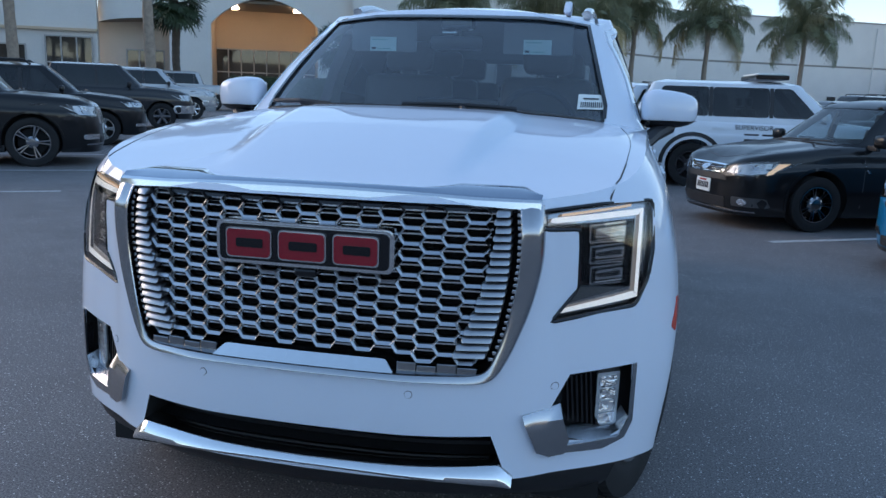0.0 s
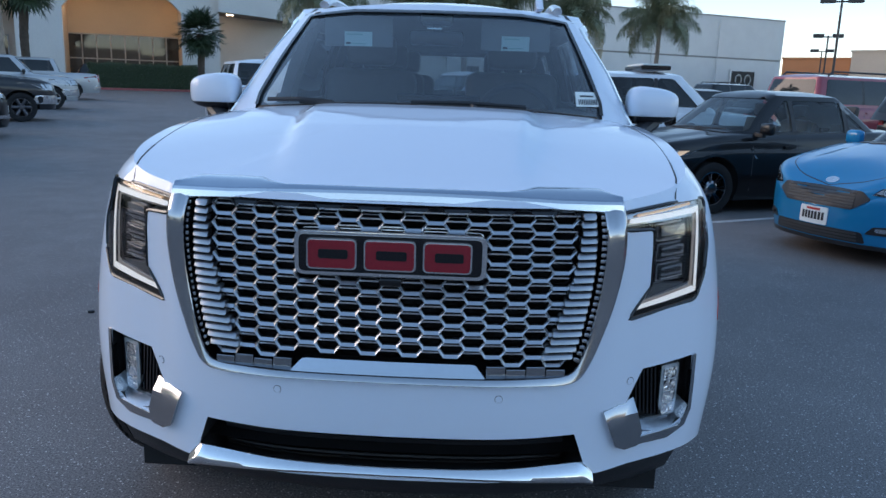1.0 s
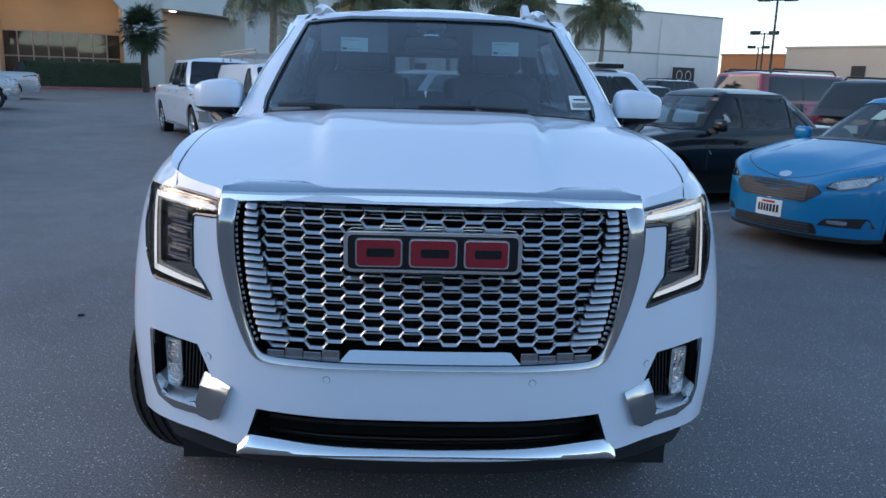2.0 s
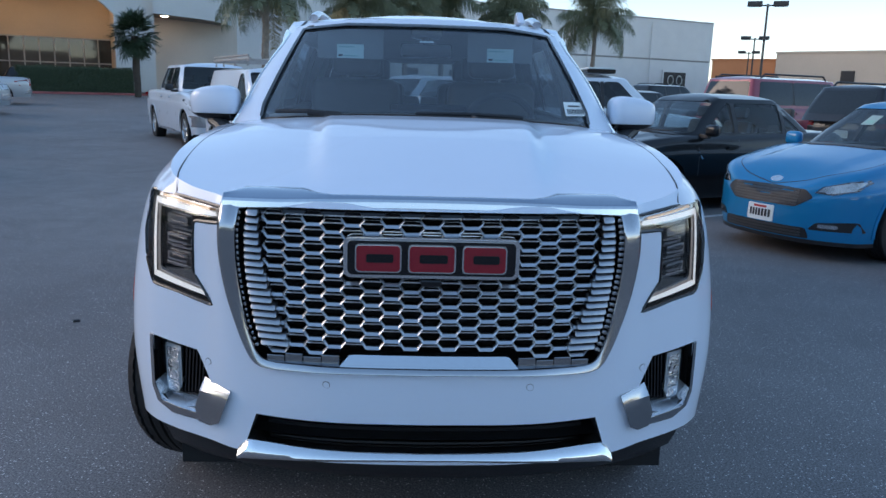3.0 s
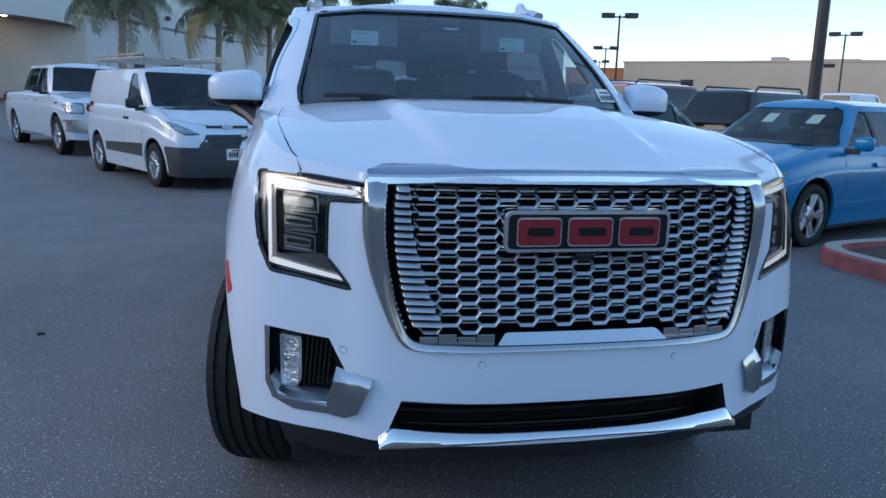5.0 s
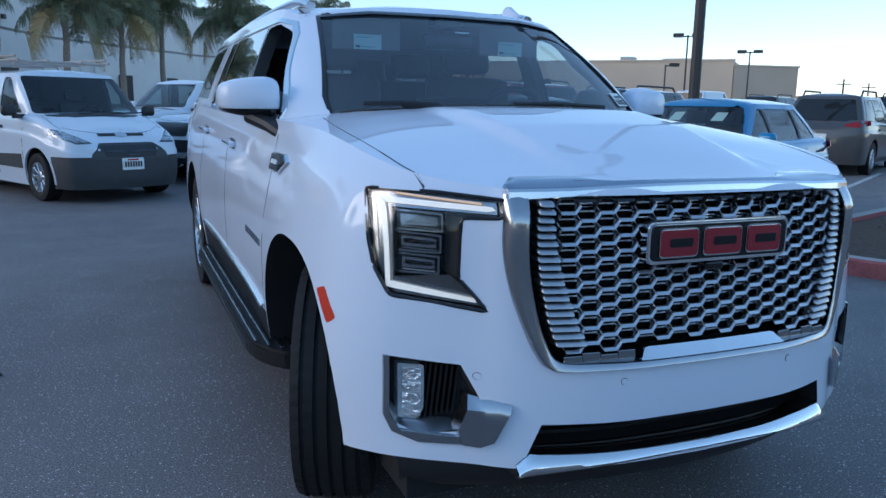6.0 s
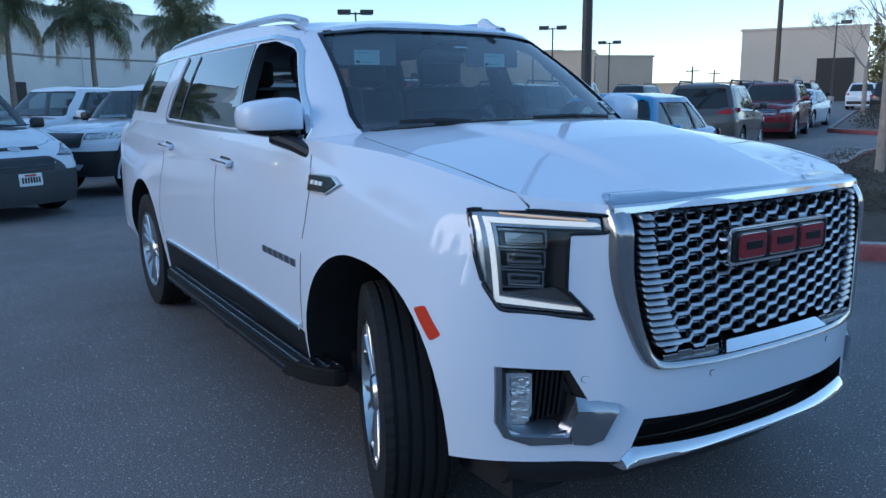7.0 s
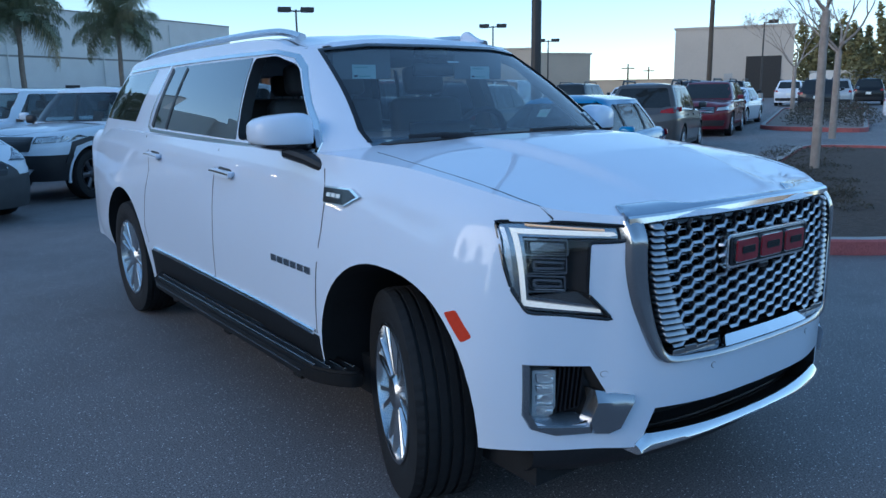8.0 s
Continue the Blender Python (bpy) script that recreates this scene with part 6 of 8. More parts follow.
def dress_front():
    # honeycomb: flat hexagonal holes in two half-dropped sets of columns, broad rounded bars between the holes of a column, thin slanting webs between columns
    bm = bmesh.new()
    px, pz = 0.0558, 0.0408

    def bow(x, z):
        return x * (1 - 0.030 * max(0.0, (1.13 - z) / 0.37) ** 1.5)
    for i in range(-9, 10):
        for j in range(-1, 11):
            cx, cz = i * px, 1.126 - j * pz - (pz / 2 if i % 2 else 0)
            if cz < 0.748 or cz > 1.136 or abs(cx) > grille_half(cz) - 0.014 or (abs(cx) < 0.255 and 0.966 < cz < 1.080) or (cz < 0.768 and abs(cx) < 0.28):
                continue
            rings = []
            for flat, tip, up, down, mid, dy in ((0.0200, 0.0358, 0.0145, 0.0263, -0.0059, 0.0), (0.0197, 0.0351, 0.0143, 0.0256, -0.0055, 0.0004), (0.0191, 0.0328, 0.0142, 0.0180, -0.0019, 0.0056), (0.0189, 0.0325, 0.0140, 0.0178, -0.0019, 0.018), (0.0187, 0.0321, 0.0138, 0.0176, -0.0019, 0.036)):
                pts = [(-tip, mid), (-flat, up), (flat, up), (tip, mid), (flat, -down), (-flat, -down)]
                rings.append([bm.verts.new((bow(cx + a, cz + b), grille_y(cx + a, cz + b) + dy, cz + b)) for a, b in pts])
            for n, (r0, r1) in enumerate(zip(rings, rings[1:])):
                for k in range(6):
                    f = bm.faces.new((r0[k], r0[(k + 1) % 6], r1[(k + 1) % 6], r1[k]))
                    # slanting webs and the deepest walls take darker chrome as painted-in shade
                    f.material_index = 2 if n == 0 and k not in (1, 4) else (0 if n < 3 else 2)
    bmesh.ops.recalc_face_normals(bm, faces=bm.faces)
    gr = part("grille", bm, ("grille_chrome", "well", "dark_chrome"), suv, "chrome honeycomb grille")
    bars = []
    for j in range(20):
        z = 1.126 - j * pz / 2
        if z > 0.75:
            e = grille_half(z) - 0.03
            bar = boxed(-e, e, 0.212, 0.218, z - 0.0022, z + 0.0022)
            bmesh.ops.bisect_plane(bar, geom=list(bar.verts) + list(bar.edges) + list(bar.faces), plane_co=(0, 0, 0), plane_no=(1, 0, 0))
            for u in (-0.33, -0.17, 0.17, 0.33):
                bmesh.ops.bisect_plane(bar, geom=list(bar.verts) + list(bar.edges) + list(bar.faces), plane_co=(u, 0, 0), plane_no=(1, 0, 0))
            for v in bar.verts:
                v.co.y = grille_y(v.co.x, z) + 0.026 + (0.006 if v.co.y > 0.215 else 0)
            bars.append(bar)
    part("grille_slat", merged(*bars), "satin_chrome", gr, "thin slats inside the honeycomb")
    part("grille_back", moved(prism([(-0.56, 0.70), (0.56, 0.70), (0.60, 1.15), (-0.60, 1.15)], 0.285, 0.295, "y"), Matrix()), "well", gr)
    for sd in (-1, 1):
        ribs = []
        for j in range(19):
            z = 1.130 - j * pz / 2
            # ribs run from a slanting line, lower down further in, almost to the surround
            u1 = float(np.interp(-z, [-q[1] for q in SURROUND_IN[:7]], [q[0] for q in SURROUND_IN[:7]])) - 0.022
            u0 = u1 - 0.036 - 0.050 * (1.13 - z) / 0.38 - (0.004 if j % 2 else 0.0)
            rib = boxed(u0, u1, -0.010, 0.030, -0.0088, 0.0070, bevel=0.005)
            for v in rib.verts:
                v.co = Vector((sd * v.co.x, v.co.y + grille_y(v.co.x, z) + 0.7 * v.co.z + 0.25 * max(0.0, v.co.x - u1 + 0.03), z + v.co.z))
            if sd < 0:
                bmesh.ops.reverse_faces(rib, faces=rib.faces)
            ribs.append(rib)
        part("grille_rib", merged(*ribs), "rib_metal", gr, "stack of short chrome ribs", smooth=True, angle=50)
        teeth = []
        for j in range(24):
            z = 1.125 - j * 0.0165
            u = float(np.interp(-z, [-q[1] for q in SURROUND_IN[:7]], [q[0] for q in SURROUND_IN[:7]]))
            teeth.append(moved(boxed(-0.009, 0.004, -0.004, 0.03, -0.005, 0.005, bevel=0.002), pose(sd * u, front_skin(sd * u, z).y + 0.010, z)))
        part("frame_tooth", merged(*teeth), "satin_chrome", gr, "row of small chrome teeth")
    # surround: one swept chrome frame, rounded at the lower corners
    inn, out = spline(SURROUND_IN, 6), spline(SURROUND_OUT, 6)
    bm = bmesh.new()
    rows = []
    path = [(1, a, b) for a, b in zip(inn, out)] + [(-1, a, b) for a, b in list(zip(inn, out))[-2::-1]]
    for sg, a, b in path:
        row = []
        for t, lift in ((1.04, -0.012), (1.0, 0.010), (0.93, 0.019), (0.80, 0.023), (0.45, 0.021), (0.16, 0.016), (0.07, 0.017), (0.02, 0.014), (0.0, 0.006), (-0.03, -0.06)):
            x, z = a[0] + (b[0] - a[0]) * t, a[1] + (b[1] - a[1]) * t
            y = front_skin(sg * min(x, 0.63), z, lift).y + 0.20 * max(0.0, z - 1.095)
            row.append(bm.verts.new((sg * x, y, z)))
        rows.append(row)
    for r0, r1 in zip(rows, rows[1:]):
        for k in range(9):
            bm.faces.new((r0[k], r0[k + 1], r1[k + 1], r1[k]))
    bmesh.ops.recalc_face_normals(bm, faces=bm.faces)
    if sum(f.normal.y * f.calc_area() for f in bm.faces if abs(f.normal.y) > 0.5) > 0:
        bmesh.ops.reverse_faces(bm, faces=bm.faces)
    part("grille_surround", bm, "surround_chrome", suv, "broad chrome grille surround", smooth=True, angle=28)
    # bright lower blade, set into the surround, and the stepped feet beside it
    bm = bmesh.new()
    rows = []
    for x in np.linspace(-0.252, 0.252, 43):
        a = abs(x)
        zt = 0.714 + 0.026 * min(1.0, max(0.0, (0.252 - a) / 0.026))
        y = front_skin(x, 0.712, 0.014).y
        rows.append([bm.verts.new(p) for p in ((x, y + 0.05, 0.700), (x, y, 0.7115), (x, y + 0.002, 0.7135), (x, y + 0.002 + 0.95 * (zt - 0.7135), zt), (x, y + 0.08, zt - 0.006))])
    for r0, r1 in zip(rows, rows[1:]):
        for k in range(4):
            bm.faces.new((r0[k], r0[k + 1], r1[k + 1], r1[k]))
    bmesh.ops.recalc_face_normals(bm, faces=bm.faces)
    part("grille_blade", bm, "chrome", suv, "bright chrome lower blade", smooth=True, angle=24)
    for sd in (-1, 1):
        feet = []
        for k in range(4):
            u0, u1 = 0.256 + k * 0.0525, 0.256 + (k + 1) * 0.0525 - 0.002
            zt = 0.735 - (0.007 if k % 2 else 0.0)
            b = boxed(u0, u1, 0.0, 0.04, 0.708, zt, bevel=0.002)
            for v in b.verts:
                v.co = Vector((sd * v.co.x, v.co.y + grille_y(v.co.x, 0.72) - 0.008 + 0.12 * (v.co.z - 0.71), v.co.z))
            if sd < 0:
                bmesh.ops.reverse_faces(b, faces=b.faces)
            feet.append(b)
        part("grille_foot", merged(*feet), "dark_chrome", suv, "stepped satin metal foot of the grille")
    # chrome bar along the bonnet's lip
    bm = bmesh.new()
    rows = []
    for x in np.linspace(-0.600, 0.600, 97):
        a = abs(x)
        f = 0.158 + 0.185 * x * x
        back = float(np.interp(a, [0, 0.285, 0.335, 0.372, 0.548, 0.600], [0.215, 0.222, 0.262, 0.300, 0.330, 0.262]))
        zb = suv_tree.ray_cast(Vector((x, back, 3.0)), Vector((0, 0, -1)))[0].z
        zf = max(1.178 - 0.062 * x * x, suv_tree.ray_cast(Vector((x, f + 0.04, 3.0)), Vector((0, 0, -1)))[0].z - 0.002)
        top = [(x, back + (f + 0.020 - back) * k / 5, zb + 0.007 + (zf + 0.005 - zb - 0.007) * k / 5 + 0.006 * math.sin(math.pi * k / 5)) for k in range(6)]
        low = 1.152 - 0.050 * x * x
        rows.append([bm.verts.new(p) for p in [(x, back + 0.003, zb - 0.006)] + top + [(x, f + 0.010, zf + 0.001), (x, f + 0.003, zf - 0.006), (x, f, low + 0.004), (x, f + 0.004, low), (x, f + 0.03, low - 0.004)]])
    for r0, r1 in zip(rows, rows[1:]):
        for k in range(11):
            bm.faces.new((r0[k], r0[k + 1], r1[k + 1], r1[k])).material_index = 1 if k > 6 else 0
    bm.faces.new(rows[0])
    bm.faces.new(rows[-1])
    bmesh.ops.recalc_face_normals(bm, faces=bm.faces)
    part("bonnet_lip", bm, ("lip_sky_chrome", "chrome"), suv, "stepped chrome bar along the bonnet lip", smooth=True, angle=24)
    part("grille_header", conform(suv_tree, [(-0.60, 1.130), (0.60, 1.130), (0.60, 1.160), (-0.60, 1.160)], "y", lift=-0.016, thick=0.05, grid=0.06), "gloss_black", suv, smooth=True)
    # badge
    bz, bw, bh = 1.024, 0.245, 0.058
    rim = part("badge", moved(prism(rounded([(-bw, -bh), (bw, -bh), (bw, bh), (-bw, bh)], 0.022), 0.0, 0.05, "y", bevel=0.004), pose(0, 0.112, bz)), "chrome", suv, "chrome-rimmed badge with red blocks", smooth=True)
    part("badge_field", moved(prism(rounded([(-bw + .012, -bh + .010), (bw - .012, -bh + .010), (bw - .012, bh - .010), (-bw + .012, bh - .010)], 0.016), -0.0035, 0.02, "y"), pose(0, 0.112, bz)), "gloss_black", rim)
    for cx, w in ((-0.148, 0.060), (0.0, 0.062), (0.146, 0.058)):
        edge = part("badge_block", moved(prism(rounded([(-w - .004, -.040), (w + .004, -.040), (w + .004, .040), (-w - .004, .040)], 0.014), -0.009, 0.012, "y"), pose(cx, 0.112, bz)), "chrome", rim)
        part("badge_inlay", moved(prism(rounded([(-w, -.036), (w, -.036), (w, .036), (-w, .036)], 0.012), -0.0125, 0.01, "y"), pose(cx, 0.112, bz)), "badge_red", edge, "red enamel block")
        part("badge_slot", moved(prism(rounded([(-w * .55, -.011), (w * .7, -.011), (w * .7, .013), (-w * .55, .013)], 0.006), -0.0145, 0.01, "y"), pose(cx, 0.112, bz)), "gloss_black", edge)
    part("front_camera", boxed(-0.03, 0.03, 0.125, 0.16, 0.938, 0.960, bevel=0.006), "gloss_black", suv)
    # headlamps
    top_strip = [(-0.622, 1.107), (-0.628, 1.116), (-0.80, 1.127), (-0.865, 1.130), (-0.852, 1.114), (-0.80, 1.112), (-0.64, 1.103)]
    upright = [(-0.865, 1.130), (-0.855, 1.115), (-0.855, 0.904), (-0.865, 0.888)]
    low_strip = [(-0.865, 0.889), (-0.852, 0.905), (-0.664, 0.871), (-0.660, 0.859), (-0.845, 0.885)]
    for sd, pts in both(HEAD):
        def on(p, lift, thick=0.012, grid=0.03):
            return conform(suv_tree, p if sd > 0 else mirrored(p), "y", lift=lift, thick=thick, grid=grid)
        lamp = part("headlamp", conform(suv_tree, pts, "y", lift=-0.10, thick=0.012, grid=0.05), "gloss_black", suv, "headlamp with a glowing C-shaped strip", smooth=True)
        part("light_guide", on([(-0.616, 1.096), (-0.616, 1.126), (-0.80, 1.143), (-0.876, 1.145), (-0.880, 1.105), (-0.878, 0.91), (-0.866, 0.876), (-0.648, 0.849), (-0.654, 0.878), (-0.842, 0.918), (-0.842, 1.104)], -0.026), "dark_chrome", lamp, "grey reflector behind the strip", smooth=True)
        for p in (top_strip, upright, low_strip):
            part("led_strip", on(p, -0.014, 0.004), "led", lamp, "glowing white strip", smooth=True)
        part("indicator", on([(-0.650, 1.120), (-0.650, 1.1255), (-0.83, 1.143), (-0.83, 1.138)], -0.010), "amber_strip", lamp, "pale amber strip")
        for k in range(3):
            z1 = 1.090 - k * 0.058
            u0, u1 = 0.712 + 0.004 * k, 0.834
            def quad(a, c, t, d):
                return rounded([(-u0 - a, z1 - t), (-u1 + c, z1 + 0.006 - t), (-u1 + c, z1 - 0.050 + d), (-u0 - a, z1 - 0.052 + d)], 0.006, 2)
            cell = part("lamp_cell", on(quad(0.012, 0, 0, 0), -0.052, 0.02), "dark_chrome", lamp)
            part("cell_well", on(quad(0.017, 0.005, 0.005, 0.005), -0.0505, 0.004), "gloss_black", cell)
            part("lamp_lens", on(quad(0.027, 0.014, 0.011, 0.016), -0.044, 0.006), "dark_chrome", cell)
            part("lamp_prism", on(quad(0.032, 0.020, 0.018 if k else 0.030, 0.024), -0.041, 0.004), "gloss_black", cell)
            part("cell_edge", on([(-u0 - .026, z1 - .040), (-u1 + .014, z1 - .036), (-u1 + .014, z1 - .0395), (-u0 - .026, z1 - .0435)], -0.040, 0.004), "satin_chrome" if k == 2 else "dark_chrome", cell)
        floor = [(-0.655, 0.872), (-0.712, 0.925), (-0.838, 0.912), (-0.838, 0.905)]
        part("lamp_floor", conform(suv_tree, floor if sd > 0 else mirrored(floor), "y", lift=-0.030, thick=0.02, grid=0.04), "grey_plastic", lamp)
        cheek = [(-0.872, 1.130), (-0.896, 1.135), (-0.905, 1.00), (-0.885, 0.93), (-0.876, 0.95)]
        part("side_reflector", conform(suv_tree, cheek if sd > 0 else mirrored(cheek), "y", lift=-0.022, thick=0.02, grid=0.03), "satin_chrome", lamp)
        part("cover", conform(suv_tree, pts, "y", lift=0.001, thick=0, grid=0.05), "lens", lamp, "clear lamp cover", smooth=True)
        rimp = rounded(pts, 0.012, 2)
        loop = []
        for a, b in rimp:
            h, _, _, _ = suv_tree.ray_cast(Vector((a, -4, b)), Vector((0, 1, 0)))
            if h is not None:
                loop.append(h + Vector((0, 0.002, 0)))
        part("gasket", tube(loop, 0.0055, 6, closed=True), "gloss_black", lamp)
    # fog lamp corners
    band = [(-0.880, 0.702), (-0.867, 0.702), (-0.867, 0.537), (-0.842, 0.490), (-0.70, 0.486), (-0.665, 0.484), (-0.662, 0.467), (-0.80, 0.462), (-0.860, 0.484), (-0.880, 0.530)]
    ledge = [((-0.866, 0.545), (-0.846, 0.560)), ((-0.842, 0.491), (-0.828, 0.520)), ((-0.77, 0.489), (-0.775, 0.520)), ((-0.69, 0.487), (-0.705, 0.520))]
    wedge = [(-0.679, 0.606), (-0.584, 0.590), (-0.626, 0.482), (-0.658, 0.465), (-0.698, 0.468), (-0.710, 0.508)]
    for sd, pts in both(FOG):
        fog = part("fog_lamp_bay", conform(suv_tree, pts, "y", lift=-0.07, thick=0.01, grid=0.05), "black_plastic", suv, "black fog lamp bay")
        part("fog_frame", conform(suv_tree, band if sd > 0 else mirrored(band), "y", lift=0.010, thick=0.04, grid=0.04), "surround_chrome", fog, "satin silver frame beside and below the fog lamp", smooth=True)
        bm = bmesh.new()
        rows = [[bm.verts.new(front_skin(sd * a[0], a[1], 0.008)), bm.verts.new(front_skin(sd * b[0], b[1], -0.055)), bm.verts.new(front_skin(sd * b[0], b[1] - 0.02, -0.055)), bm.verts.new(front_skin(sd * a[0], a[1] - 0.012, 0.004))] for a, b in ledge]
        for r0, r1 in zip(rows, rows[1:]):
            for k in range(4):
                bm.faces.new((r0[k], r0[(k + 1) % 4], r1[(k + 1) % 4], r1[k]))
        bm.faces.new(rows[0])
        bm.faces.new(rows[-1])
        bmesh.ops.recalc_face_normals(bm, faces=bm.faces)
        part("fog_shelf", bm, "satin_chrome", fog, "silver ledge sloping into the fog lamp bay")
        lens = rounded([(-0.836, 0.672), (-0.774, 0.672), (-0.774, 0.545), (-0.790, 0.514), (-0.834, 0.514)], 0.006, 2)
        part("fog_lens", conform(suv_tree, lens if sd > 0 else mirrored(lens), "y", lift=-0.036, thick=0.03, grid=0.03), "lamp_pale", fog, "pale fog lamp backing")
        sheet = conform(suv_tree, wedge if sd > 0 else mirrored(wedge), "y", lift=0.022, thick=0.05, grid=0.03)
        for v in sheet.verts:
            v.co.y += 1.2 * max(0.0, v.co.z - 0.580)
        part("fog_blade", sheet, "surround_chrome", fog, "satin silver wedge blade", smooth=True)
        for k in range(4):
            z0 = 0.662 - k * 0.036
            p = rounded([(-0.828, z0), (-0.782, z0), (-0.784, z0 - 0.032), (-0.826, z0 - 0.032)], 0.006, 2)
            part("fog_lamp", conform(suv_tree, p if sd > 0 else mirrored(p), "y", lift=-0.030, thick=0.03, grid=0.02), "faceted", fog, "clear fog lamp cell")
        for k in range(7):
            u = 0.770 - k * 0.013
            p = [(-u, 0.675), (-u + 0.005, 0.675), (-u + 0.012 - 0.02, 0.515 + 0.004 * k), (-u - 0.005 - 0.008, 0.515 + 0.004 * k)]
            part("fog_rib", conform(suv_tree, p if sd > 0 else mirrored(p), "y", lift=-0.045, thick=0.02, grid=0.05), "gloss_black", fog)
    # lower intake, chin and air dam
    for z, mt in ((0.512, "black_plastic"), (0.487, "black_plastic"), (0.462, "black_plastic")):
        part("intake_slat", conform(suv_tree, [(-0.49, z - 0.006), (0.49, z - 0.006), (0.49, z + 0.006), (-0.49, z + 0.006)], "y", lift=-0.11, thick=0.02, grid=0.08), mt, suv)
    bm = bmesh.new()
    rows = []
    for x in np.linspace(-0.566, 0.566, 65):
        a = abs(x)
        top = 0.449 - 0.034 * max(0.0, (a - 0.535) / 0.031)
        low = 0.415 - 0.035 * (a / 0.566) ** 2
        y = front_skin(x, 0.430).y
        h = top - low
        rows.append([bm.verts.new((x, y + dy, low + h * t)) for t, dy in ((1.0, 0.06), (1.0, 0.006), (0.93, -0.004), (0.75, -0.016), (0.52, -0.025), (0.34, -0.028), (0.16, -0.024), (0.0, -0.008), (-0.05, 0.05))])
    for r0, r1 in zip(rows, rows[1:]):
        for k in range(8):
            bm.faces.new((r0[k], r0[k + 1], r1[k + 1], r1[k]))
    bm.faces.new(rows[0])
    bm.faces.new(rows[-1])
    bmesh.ops.recalc_face_normals(bm, faces=bm.faces)
    part("chin_blade", bm, "chrome", suv, "bright chrome chin blade", smooth=True, angle=40)
    dam = []
    for k in range(41):
        u = -0.85 + 1.70 * k / 40
        dam.append((u, 0.20 + 0.30 * abs(u) ** 2.4 + 0.12 * max(0, abs(u) - 0.75)))
    bm = bmesh.new()
    rows = [[bm.verts.new((u * s, y + d - (0.014 if z == 0.412 and abs(u) < 0.56 else 0), z + (0.019 if z == 0.412 and abs(u) < 0.56 else 0))) for u, y in dam] for s, d, z in ((1.0, -0.012, 0.412), (0.985, -0.02, 0.385), (0.97, 0.00, 0.335), (0.95, 0.05, 0.290), (0.92, 0.12, 0.285), (0.96, 0.12, 0.412))]
    for r0, r1 in zip(rows, rows[1:] + rows[:1]):
        for a, b, c, d in zip(r0, r0[1:], r1[1:], r1):
            bm.faces.new((a, b, c, d))
    bmesh.ops.recalc_face_normals(bm, faces=bm.faces)
    part("air_dam", bm, "black_plastic", suv, "black plastic air dam", smooth=True)
    part("underbody", boxed(-0.80, 0.80, 0.42, 5.3, 0.25, 0.42), "well", suv)
    for u, z in ((-0.292, 0.651), (0.292, 0.651), (-0.662, 0.662), (0.662, 0.662)):
        ring = [(u + 0.0108 * math.cos(a), z + 0.0108 * math.sin(a)) for a in [i * math.pi / 8 for i in range(16)]]
        sens = part("parking_sensor", conform(suv_tree, ring, "y", lift=0.001, thick=0.006), "ink", suv)
        ring = [(u + 0.0095 * math.cos(a), z + 0.0095 * math.sin(a)) for a in [i * math.pi / 8 for i in range(16)]]
        part("sensor_face", conform(suv_tree, ring, "y", lift=0.003, thick=0.004), "white_paint", sens)


dress_front()


